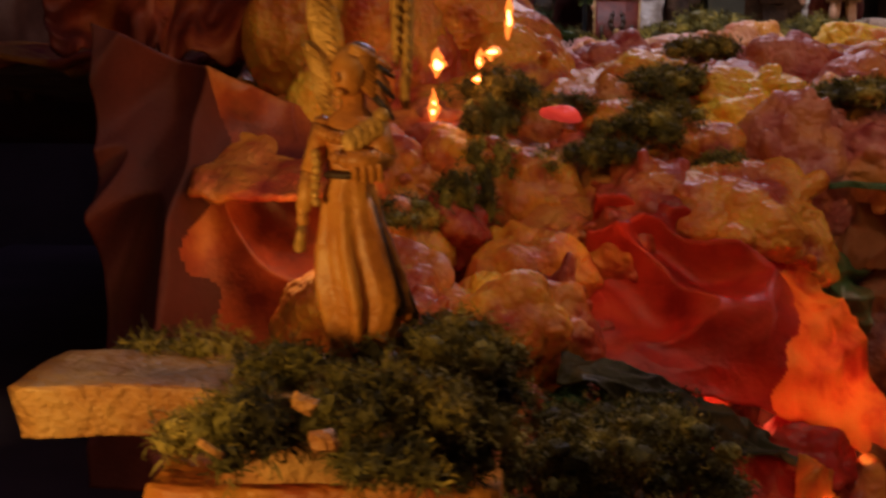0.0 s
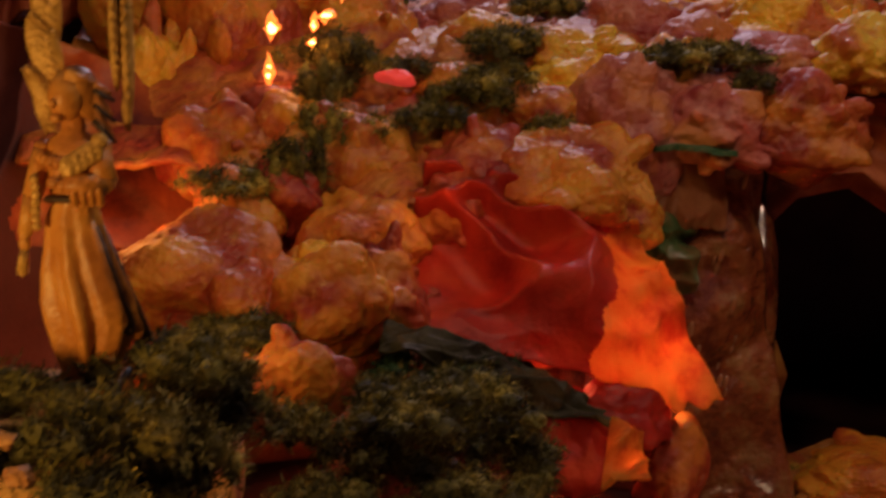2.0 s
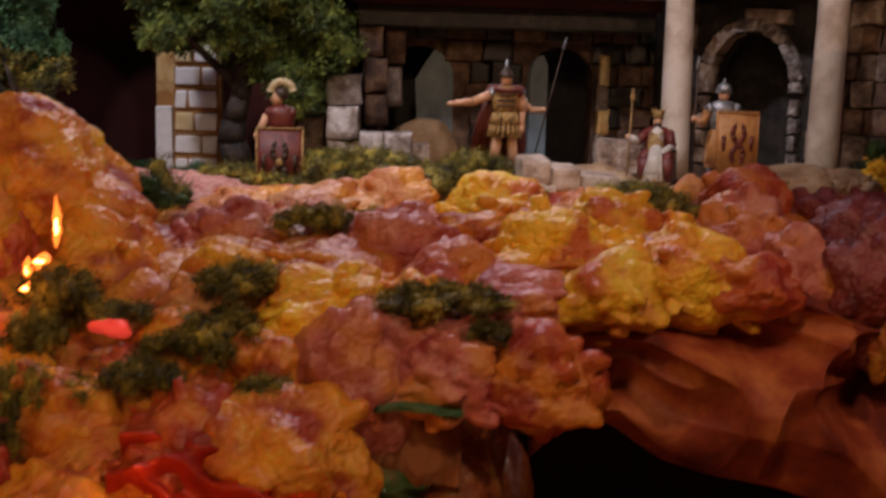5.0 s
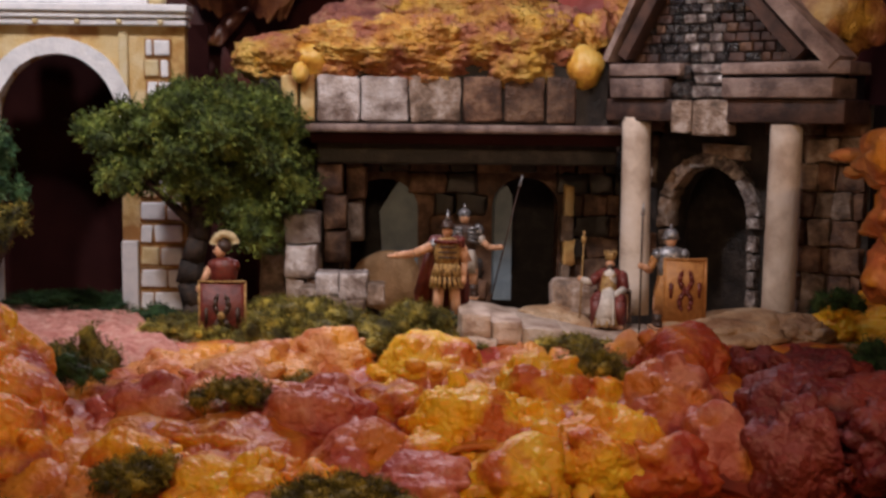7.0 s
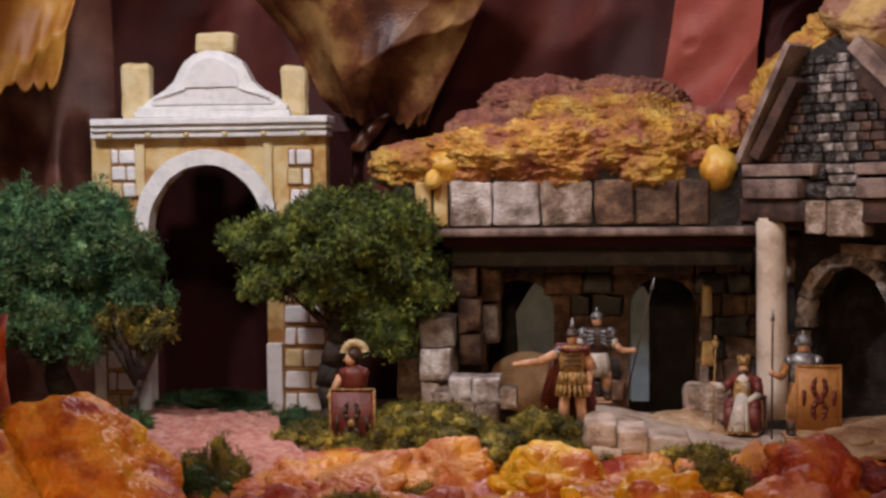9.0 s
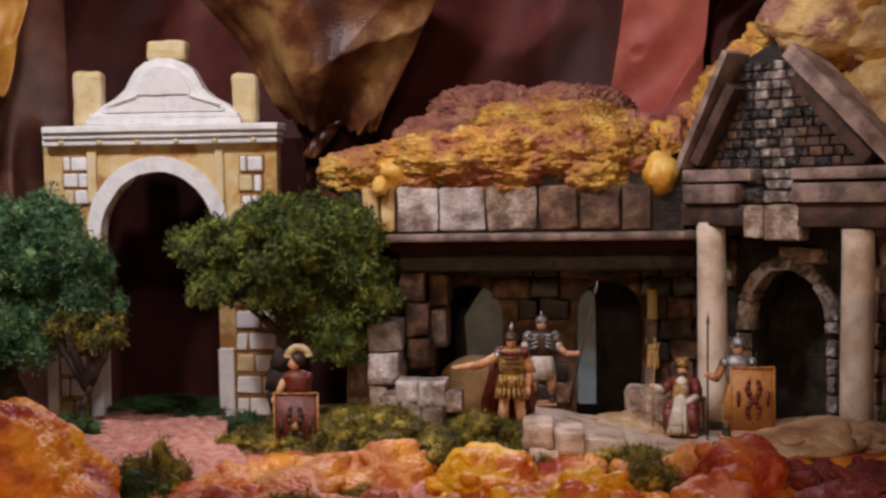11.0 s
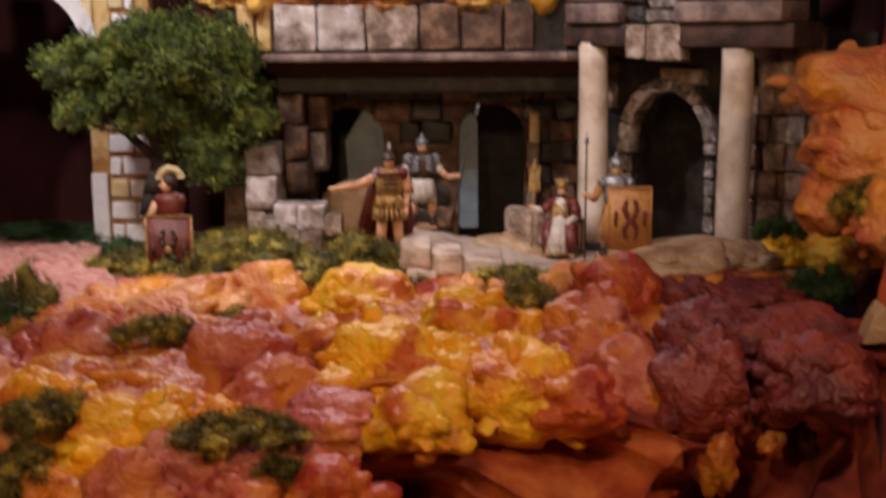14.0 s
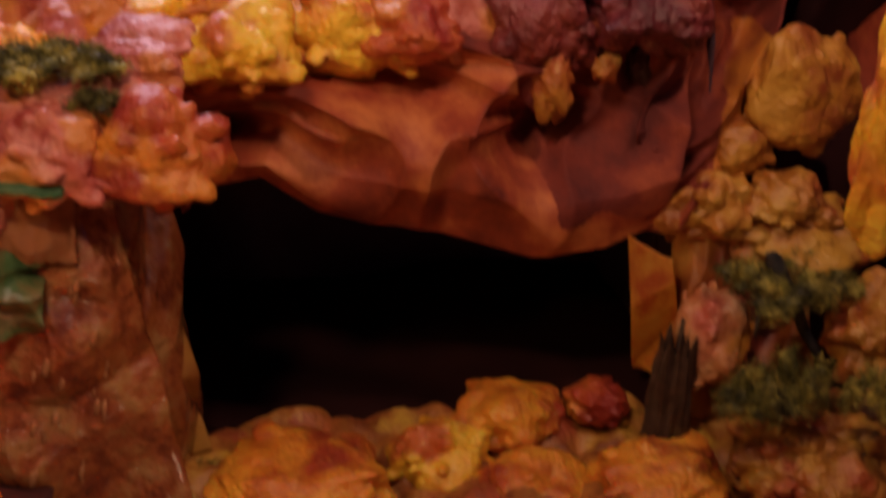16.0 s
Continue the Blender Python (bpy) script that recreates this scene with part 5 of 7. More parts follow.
        add("beam", lambda bm: block(bm, x0 - 0.006, x1 + 0.008, -0.012, 0.04, 0.2090, 0.2285, 0, 0.0012, 0.001, x0 * 100), DARKBEAM, "dark brown beam", True)

    def rake(p, q, wide, y0, y1, mat):
        p, q = Vector((p[0], 0, p[1])), Vector((q[0], 0, q[1]))
        up = Vector((0, 1, 0)).cross((q - p).normalized()) * wide
        pts = [p, q, q + up, p + up]
        add("rafter", lambda bm: slab_from_outline(bm, [(v.x, v.z) for v in pts], y0, y1), mat, "taupe painted rafter")

    rake((-0.022, 0.262), (0.031, 0.364), -0.0060, -0.016, 0.02, TIMBER)
    rake((-0.006, 0.264), (0.034, 0.332), -0.010, -0.010, 0.02, DARKBEAM)
    rake((0.086, 0.356), (0.190, 0.254), -0.014, -0.016, 0.02, TIMBER)
    rake((0.088, 0.334), (0.158, 0.262), -0.012, -0.010, 0.02, DARKBEAM)
    for c, r, s in (((-0.028, 0.060, 0.338), (0.026, 0.020, 0.026), 1), ((-0.008, 0.072, 0.366), (0.026, 0.020, 0.018), 2), ((0.006, 0.080, 0.384), (0.022, 0.020, 0.018), 6), ((0.040, 0.085, 0.400), (0.018, 0.020, 0.034), 3), ((-0.044, 0.045, 0.312), (0.017, 0.016, 0.022), 4), ((-0.058, 0.024, 0.294), (0.014, 0.014, 0.020), 8), ((0.110, 0.045, 0.372), (0.040, 0.03, 0.026), 9), ((0.175, 0.05, 0.305), (0.030, 0.03, 0.040), 10), ((0.15, 0.055, 0.330), (0.05, 0.03, 0.03), 5)):
        bm = bmesh.new()
        made = bmesh.ops.create_icosphere(bm, subdivisions=4, radius=1)["verts"]
        for v in made:
            n = v.co.normalized()
            k = 0.90 + 0.38 * fbm(n * 1.5 + Vector((s * 4, 0, 0)), 3) + 0.10 * dome(n * 4 + Vector((s, 0, 0))) + 0.04 * noise.noise(n * 12 + Vector((s, 0, 0)))
            v.co = Vector(c) + Vector((n.x * r[0], n.y * r[1], n.z * r[2])) * k
        part("roof_rock", bm, ROOFFOAM, t, "yellow foam rock growing over the gable")


temple()


# ---- kerb of pale stones with a platform behind ----
def platform():
    p = thing("stone_platform", 0.11, 0.60, 0.03, "low platform edged with cracked pale stones", "platform")
    xs = [-0.070, -0.046, -0.022, 0.010, 0.036, 0.070]
    for k, (a, b) in enumerate(zip(xs, xs[1:])):
        top = 0.034 - 0.0062 * k
        stone(p, a, b - 0.0006, -0.032 + 0.004 * k, 0.016, top - 0.019, top, KERB, k + 2, 0.05)
        stone(p, a + 0.005, b + 0.004, -0.036 + 0.004 * k, 0.010, -0.016, top - 0.0185, KERB, k + 9, 0.07)
    bm = bmesh.new()
    verts = {}
    for i in range(41):
        for j in range(31):
            u, v = i / 40, j / 30
            x, y = -0.068 + 0.20 * u, -0.012 + 0.155 * v
            verts[i, j] = bm.verts.new((x, y, 0.032 - 0.024 * min(1.0, u / 0.62) - 0.010 * v + 0.0018 * fbm(Vector((x, y, 0)) * 40, 3)))
    for i in range(40):
        for j in range(30):
            bm.faces.new((verts[i, j], verts[i + 1, j], verts[i + 1, j + 1], verts[i, j + 1]))
    slab = part("slab", bm, KERB, p, "sandy stone slab")
    slab.modifiers.new("thickness", "SOLIDIFY").thickness = 0.02
    bm = bmesh.new()
    block(bm, 0.0, 0.055, 0.085, 0.115, 0.004, 0.038, 0, 0.005, 0.004, 9)
    b = part("stone_bench", bm, STONE)
    b.matrix_world = pose(0.128, 0.64, 0.031)
    tagged(b, "low rough stone bench beside the throne", "bench")


platform()


# ---- painted statues, one mesh each ----
def statue(name, x, y, z, build, mats, label, rz=0.0):
    bm = bmesh.new()
    build(bm)
    ob = part(name, bm, mats)
    ob.matrix_world = pose(x, y, z, 0, 0, rz)
    return tagged(ob, label, "statue", "painted figures")


def legs(bm, h, skin, boot, gap=0.008):
    for s in (-1, 1):
        limb(bm, (s * gap, 0, 0.30 * h), (s * gap * 1.1, 0, 0.10 * h), 0.0052, 0.0042, skin)
        limb(bm, (s * gap * 1.1, 0, 0.13 * h), (s * gap * 1.15, 0, 0.02 * h), 0.0046, 0.0040, boot)
        ell(bm, (s * gap * 1.2, -0.003, 0.0025), (0.0042, 0.0075, 0.0028), boot)


def officer(bm):
    # 0 tan, 1 gold, 2 cloak, 3 silver, 4 brown, 5 boot
    h = 0.085
    legs(bm, h * 1.12, 0, 5, 0.0068)
    lathe(bm, (0, 0, 0), [(0.0136, 0.028), (0.0132, 0.033), (0.0116, 0.040), (0.0104, 0.046)], 4, 36, 0, 0, 0.75)
    for k in range(18):
        a = 2 * math.pi * k / 18
        c, s = math.cos(a), 0.75 * math.sin(a)
        limb(bm, (0.0106 * c, 0.0106 * s, 0.0455), (0.0136 * c, 0.0136 * s, 0.0365), 0.0014, 0.0016, 1, 6)
        limb(bm, (0.0134 * c, 0.0134 * s, 0.0360), (0.0152 * c, 0.0152 * s, 0.0275), 0.0015, 0.0017, 1, 6)
    lathe(bm, (0, 0, 0), [(0.0108, 0.044), (0.0122, 0.052), (0.0135, 0.060), (0.0110, 0.066), (0.004, 0.068)], 1, 24, 0, 0, 0.70)
    for k in range(7):
        limb(bm, (-0.009 + 0.003 * k, -0.0086, 0.046), (-0.009 + 0.003 * k, -0.0100, 0.037), 0.0013, 0.0010, 1, 6)
    ell(bm, (0, 0, 0.0735), (0.0052, 0.0056, 0.0066), 0)
    ell(bm, (0, 0.0006, 0.0768), (0.0060, 0.0064, 0.0052), 4)
    ell(bm, (0, -0.0054, 0.0725), (0.0011, 0.0013, 0.0014), 0)
    lathe(bm, (0, 0, 0), [(0.0070, 0.0752), (0.0060, 0.0772), (0.004, 0.081)], 4, 20, 0, 0, 1)
    limb(bm, (0, 0, 0.081), (0.0005, 0.001, 0.0885), 0.0022, 0.0014, 3)
    for s in (-1, 1):
        ell(bm, (s * 0.0120, 0, 0.062), (0.0052, 0.0056, 0.0050), 2 if s > 0 else 3)
    limb(bm, (-0.013, 0, 0.061), (-0.026, -0.004, 0.0545), 0.0042, 0.0036, 0)
    limb(bm, (-0.026, -0.004, 0.0545), (-0.040, -0.008, 0.0535), 0.0034, 0.0026, 0)
    ell(bm, (-0.0435, -0.009, 0.053), (0.0038, 0.0024, 0.0020), 0)
    limb(bm, (0.0135, 0, 0.060), (0.0165, 0.002, 0.047), 0.0042, 0.0036, 0)
    limb(bm, (0.0165, 0.002, 0.047), (0.0155, -0.004, 0.036), 0.0034, 0.0028, 0)
    ell(bm, (0.0155, -0.005, 0.033), (0.0028, 0.0028, 0.0034), 0)
    for v in bm.verts:
        if abs(v.co.x) < 0.0200 and v.co.z > 0.010:
            v.co.x *= 0.84
            v.co.y *= 0.86
    for k in range(9):
        u = (k - 4) / 4
        limb(bm, (u * 0.011, 0.0070, 0.066), (u * (0.022 if u < 0 else 0.015), 0.012 - 0.002 * abs(u), 0.014 + 0.006 * abs(u)), 0.0030, 0.0042, 2, 8)
    for k in range(6):
        limb(bm, (-0.0095 + 0.0036 * k, -0.0070 - 0.0009 * math.sin(k * 0.6), 0.0655 - 0.0012 * math.sin(k * 0.6)), (-0.0060 + 0.0036 * k, -0.0070 - 0.0009 * math.sin(k * 0.6 + 0.6), 0.0655 - 0.0012 * math.sin(k * 0.6 + 0.6)), 0.0018, 0.0018, 2, 8)
    for k in range(3):
        limb(bm, (-0.0066, -0.0090, 0.0605 - 0.0042 * k), (0.0066, -0.0090, 0.0605 - 0.0042 * k), 0.0008, 0.0008, 4, 6)
    for v in bm.verts:
        if v.co.z > 0.020:
            v.co.z = 0.0245 + (v.co.z - 0.020) * 0.963
    block(bm, -0.016, 0.016, -0.011, 0.011, -0.003, 0.0008, 4, 0.0008)


def guard_behind(bm):
    # 0 tan, 1 silver, 2 cloth, 3 brown
    h = 0.085
    legs(bm, h, 0, 3)
    lathe(bm, (0, 0, 0), [(0.0125, 0.022), (0.0118, 0.034), (0.0098, 0.044)], 2, 40, 9, 0.07, 0.75)
    lathe(bm, (0, 0, 0), [(0.0100, 0.043), (0.0118, 0.052), (0.0130, 0.060), (0.0105, 0.066), (0.004, 0.068)], 3, 24, 0, 0, 0.70)
    for s in (-1, 1):
        for k in range(4):
            limb(bm, (s * 0.004, -0.0088, 0.064 - 0.0035 * k), (s * 0.0125, -0.004, 0.0635 - 0.0045 * k), 0.0017, 0.0017, 1, 6)
        ell(bm, (s * 0.0125, 0, 0.061), (0.0060, 0.0060, 0.0068), 1)
        ell(bm, (s * 0.0150, 0, 0.053), (0.0048, 0.0050, 0.0056), 2)
    ell(bm, (0, 0, 0.0735), (0.0050, 0.0054, 0.0064), 0)
    ell(bm, (0, 0.0008, 0.0768), (0.0062, 0.0066, 0.0056), 1)
    limb(bm, (0, 0, 0.081), (0, 0, 0.0855), 0.0018, 0.0010, 1)
    limb(bm, (-0.016, 0, 0.052), (-0.013, -0.006, 0.041), 0.0034, 0.0028, 0)
    limb(bm, (0.016, 0, 0.052), (0.023, -0.004, 0.046), 0.0034, 0.0030, 0)
    limb(bm, (0.023, -0.004, 0.046), (0.032, -0.008, 0.0465), 0.0028, 0.0026, 0)
    ell(bm, (0.0335, -0.008, 0.0468), (0.0028, 0.0026, 0.0028), 0)
    limb(bm, (0.0255, -0.008, 0.000), (0.050, -0.008, 0.104), 0.0007, 0.0007, 3, 6)
    limb(bm, (0.050, -0.008, 0.104), (0.0525, -0.008, 0.114), 0.0018, 0.0004, 1, 6)
    block(bm, -0.014, 0.014, -0.010, 0.010, -0.003, 0.0008, 3, 0.0008)


def king(bm):
    # 0 tan, 1 gold, 2 cloak, 3 cloth, 4 brown
    block(bm, -0.016, 0.020, 0.004, 0.024, -0.002, 0.030, 4, 0.002, 0.001)
    block(bm, -0.014, 0.016, 0.020, 0.026, 0.0, 0.040, 4, 0.003, 0.001)
    lathe(bm, (0, 0.002, 0), [(0.0165, 0.0), (0.0150, 0.010), (0.0135, 0.022), (0.0120, 0.028)], 2, 40, 7, 0.08, 0.9)
    lathe(bm, (-0.001, -0.006, 0), [(0.0092, 0.0), (0.0085, 0.010), (0.0078, 0.022), (0.0082, 0.034), (0.006, 0.046)], 1, 32, 6, 0.08, 0.9)
    for s in (-1, 1):
        limb(bm, (s * 0.006, 0.004, 0.026), (s * 0.0115, -0.012, 0.023), 0.0072, 0.0066, 2)
        limb(bm, (s * 0.0115, -0.012, 0.023), (s * 0.0105, -0.011, 0.003), 0.0064, 0.0072, 2)
        ell(bm, (s * 0.006, -0.018, 0.0018), (0.0030, 0.0048, 0.0020), 1)
    limb(bm, (0.0, -0.009, 0.032), (-0.002, -0.019, 0.006), 0.0066, 0.0100, 3, 16)
    lathe(bm, (-0.002, -0.019, 0), [(0.0118, 0.0), (0.0108, 0.004), (0.0092, 0.009)], 1, 40, 9, 0.10, 0.75)
    for k in range(5):
        limb(bm, (-0.004 + 0.002 * k, -0.0150, 0.030), (-0.009 + 0.0038 * k, -0.0265, 0.003), 0.0010, 0.0015, 3, 8)
    ell(bm, (0, -0.0055, 0.0420), (0.0070, 0.0062, 0.0105), 3, 3)
    for k in range(9):
        a = math.pi * (0.08 + 0.105 * k)
        ell(bm, (0.0058 * math.cos(a), -0.0085 - 0.0022 * math.sin(a), 0.0490 - 0.0042 * math.sin(a)), (0.0011, 0.0010, 0.0011), 1, 1)
    lathe(bm, (0, 0.004, 0), [(0.0120, 0.024), (0.0125, 0.036), (0.0130, 0.046), (0.0095, 0.051), (0.004, 0.053)], 2, 24, 0, 0, 0.72)
    ell(bm, (0, 0, 0.0570), (0.0048, 0.0052, 0.0060), 0)
    ell(bm, (0, -0.0026, 0.0535), (0.0036, 0.0034, 0.0046), 4)
    ell(bm, (0, 0.0012, 0.0590), (0.0053, 0.0054, 0.0050), 4)
    lathe(bm, (0, 0, 0), [(0.0052, 0.0605), (0.0054, 0.064), (0.0060, 0.068)], 1, 24, 6, 0.0, 1)
    for k in range(6):
        a = k * math.pi / 3
        limb(bm, (0.0055 * math.cos(a), 0.0055 * math.sin(a), 0.0665), (0.0058 * math.cos(a), 0.0058 * math.sin(a), 0.0700), 0.0012, 0.0004, 1, 6)
    limb(bm, (-0.011, 0.002, 0.046), (-0.018, -0.004, 0.038), 0.0046, 0.0044, 2)
    limb(bm, (-0.018, -0.004, 0.038), (-0.026, -0.008, 0.0415), 0.0040, 0.0030, 3)
    ell(bm, (-0.0285, -0.008, 0.0425), (0.0026, 0.0024, 0.0026), 0)
    limb(bm, (-0.028, -0.008, 0.004), (-0.0255, -0.008, 0.078), 0.0008, 0.0008, 1, 6)
    ell(bm, (-0.0254, -0.008, 0.080), (0.0028, 0.0028, 0.0042), 1)
    ell(bm, (-0.0254, -0.008, 0.086), (0.0016, 0.0016, 0.0026), 1)
    limb(bm, (0.012, 0.002, 0.046), (0.015, -0.004, 0.034), 0.0048, 0.0044, 2)
    limb(bm, (0.015, -0.004, 0.034), (0.007, -0.013, 0.029), 0.0038, 0.0028, 3)
    ell(bm, (-0.006, -0.014, 0.0015), (0.0030, 0.0050, 0.0020), 3)
    block(bm, -0.016, 0.016, -0.016, 0.022, -0.004, 0.0006, 4, 0.001)
    bmesh.ops.scale(bm, vec=(0.88, 0.88, 0.90), verts=bm.verts[:])


def shield_board(bm, w, h, c, face, trim, mark, curve=0.004):
    """A tall curved shield with a rim and a raised painted ornament."""
    n = 10
    rows = []
    for j in range(2):
        for d in (0.0, 0.0016):
            rows.append([bm.verts.new((c[0] + w * (i / n - 0.5), c[1] + d - curve * (1 - (2 * i / n - 1) ** 2), c[2] + h * (j - 0.5))) for i in range(n + 1)])
    a0, a1, b0, b1 = rows
    made = []
    for i in range(n):
        made += [bm.faces.new((a0[i], a0[i + 1], b0[i + 1], b0[i])), bm.faces.new((a1[i + 1], a1[i], b1[i], b1[i + 1])), bm.faces.new((b0[i], b0[i + 1], b1[i + 1], b1[i])), bm.faces.new((a0[i + 1], a0[i], a1[i], a1[i + 1]))]
    made += [bm.faces.new((a0[0], b0[0], b1[0], a1[0])), bm.faces.new((a0[n], a1[n], b1[n], b0[n]))]
    paint(made, face)
    for z in (-0.5, 0.5):
        for i in range(n):
            p, q = (rows[0] if z < 0 else rows[2])[i].co, (rows[0] if z < 0 else rows[2])[i + 1].co
            limb(bm, p, q, 0.0010, 0.0010, trim, 6)
    for s in (-0.5, 0.5):
        limb(bm, (c[0] + w * s, c[1], c[2] - h / 2), (c[0] + w * s, c[1], c[2] + h / 2), 0.0010, 0.0010, trim, 6)
    y = c[1] - curve - 0.0004
    ell(bm, (c[0], y, c[2]), (0.0030, 0.0014, 0.0034), mark)
    for sx in (-1, 1):
        for sz in (-1, 1):
            p = Vector((c[0], y, c[2]))
            for k in range(5):
                q = p + Vector((sx * w * (0.085, 0.06, -0.02, -0.05, 0.07)[k], 0.0006 * k * 0.6, sz * h * (0.06, 0.09, 0.10, 0.06, 0.05)[k]))
                limb(bm, p, q, 0.0021, 0.0019, mark, 6)
                p = q
        limb(bm, (c[0] + sx * w * 0.34, y + 0.0022, c[2] - h * 0.10), (c[0] + sx * w * 0.34, y + 0.0022, c[2] + h * 0.10), 0.0012, 0.0020, mark, 6)


def guard_with_shield(bm):
    # 0 tan, 1 silver, 2 orange tan, 3 red, 4 brown, 5 cloth
    legs(bm, 0.082, 0, 4)
    lathe(bm, (0, 0, 0), [(0.0130, 0.014), (0.0122, 0.030), (0.0100, 0.042)], 2, 40, 9, 0.07, 0.75)
    lathe(bm, (0, 0, 0), [(0.0092, 0.041), (0.0104, 0.050), (0.0112, 0.058), (0.0092, 0.064), (0.004, 0.066)], 1, 24, 0, 0, 0.70)
    ell(bm, (0, 0, 0.0705), (0.0048, 0.0052, 0.0062), 0)
    ell(bm, (0, 0.0008, 0.0745), (0.0062, 0.0066, 0.0060), 1)
    lathe(bm, (0, 0.002, 0), [(0.0072, 0.0715), (0.0064, 0.074)], 1, 18, 0, 0, 1)
    limb(bm, (0, 0, 0.079), (0, 0, 0.083), 0.0016, 0.0009, 1)
    for s in (-1, 1):
        ell(bm, (s * 0.0108, 0, 0.0588), (0.0046, 0.0052, 0.0052), 1)
    limb(bm, (-0.013, 0, 0.056), (-0.018, -0.006, 0.047), 0.0036, 0.0030, 2)
    limb(bm, (-0.018, -0.006, 0.047), (-0.0245, -0.010, 0.0505), 0.0030, 0.0026, 0)
    ell(bm, (-0.0258, -0.010, 0.051), (0.0026, 0.0026, 0.0028), 0)
    limb(bm, (-0.0258, -0.010, -0.001), (-0.0252, -0.010, 0.092), 0.0008, 0.0008, 4, 6)
    limb(bm, (-0.0252, -0.010, 0.092), (-0.0250, -0.010, 0.101), 0.0017, 0.0004, 1, 6)
    shield_board(bm, 0.0335, 0.051, (0.0095, -0.012, 0.0315), 2, 2, 3)
    block(bm, -0.016, 0.026, -0.014, 0.010, -0.003, 0.0008, 4, 0.0008)


def guard_with_crest(bm):
    # 0 tan, 1 gold, 2 red, 3 cloth crest, 4 brown
    legs(bm, 0.080, 0, 4)
    lathe(bm, (0, 0, 0), [(0.0120, 0.018), (0.0112, 0.030), (0.0095, 0.040)], 2, 40, 9, 0.07, 0.75)
    lathe(bm, (0, 0, 0), [(0.0095, 0.039), (0.0110, 0.048), (0.0118, 0.056), (0.0090, 0.061), (0.004, 0.063)], 2, 24, 0, 0, 0.70)
    for s in (-1, 1):
        ell(bm, (s * 0.0088, 0, 0.0565), (0.0042, 0.0048, 0.0048), 2)
    ell(bm, (-0.0026, -0.0012, 0.0680), (0.0046, 0.0046, 0.0060), 0)
    ell(bm, (-0.0072, -0.0014, 0.0675), (0.0012, 0.0010, 0.0012), 0)
    ell(bm, (0.0005, 0, 0.0715), (0.0062, 0.0062, 0.0060), 4)
    n = 18
    prev = None
    for k in range(n + 1):
        a = math.radians(10 + 165 * k / n)
        inner, outer = 0.0060, 0.0118
        c = Vector((0.0010, 0.0, 0.0725))
        ring = [bm.verts.new(c + Vector((r * math.cos(a), y, r * math.sin(a)))) for r, y in ((inner, -0.0016), (outer + 0.0005 * (k % 2), -0.0013), (outer + 0.0005 * (k % 2), 0.0013), (inner, 0.0016))]
        if prev:
            paint([bm.faces.new((prev[i], prev[(i + 1) % 4], ring[(i + 1) % 4], ring[i])) for i in range(4)], 3)
        else:
            paint([bm.faces.new(ring)], 3)
        prev = ring
    paint([bm.faces.new(prev[::-1])], 3)
    limb(bm, (-0.011, 0, 0.054), (-0.0165, -0.004, 0.042), 0.0036, 0.0030, 0)
    ell(bm, (-0.0185, -0.008, 0.0385), (0.0026, 0.0028, 0.0032), 0)
    for k in range(9):
        limb(bm, (-0.014 + 0.0035 * k, -0.0135 + 0.00025 * (k - 4) ** 2, 0.004 + 0.002 * (k % 3)), (-0.013 + 0.0033 * k, -0.0135 + 0.00025 * (k - 4) ** 2, 0.022 - 0.003 * (k % 2)), 0.0012, 0.0008, 4, 6)
    shield_board(bm, 0.0365, 0.056, (0.0, -0.010, 0.017), 2, 1, 4)
    ell(bm, (0, -0.0155, 0.018), (0.0034, 0.0020, 0.0034), 1)


statue("officer_statue", 0.0310, 0.610, 0.0475, officer, [SKIN, GOLDPAINT, CLOAK, SILVER, BROWNPAINT, BOOT], "painted officer figurine with gold armour and outstretched arm")
statue("soldier_statue", 0.0535, 0.800, 0.0440, guard_behind, [SKIN, SILVER, CLOTH, BROWNPAINT], "painted soldier figurine in silver armour holding a spear")
statue("king_statue", 0.1745, 0.700, 0.0360, king, [SKIN, GOLDPAINT, CLOAK, CLOTH, BROWNPAINT], "seated king figurine with crown, staff, white gown and dark red robe", -14)
statue("guard_statue", 0.2120, 0.632, 0.0440, guard_with_shield, [SKIN, SILVER, ORANGEPAINT, REDPAINT, BROWNPAINT, CLOTH], "guard figurine with silver helmet, spear and ornate shield")
statue("guard_statue", -0.1470, 0.635, 0.0350, guard_with_crest, [SKIN, GOLDPAINT, REDPAINT, CREST, BROWNPAINT], "guard figurine with pale fan crest behind a red shield")


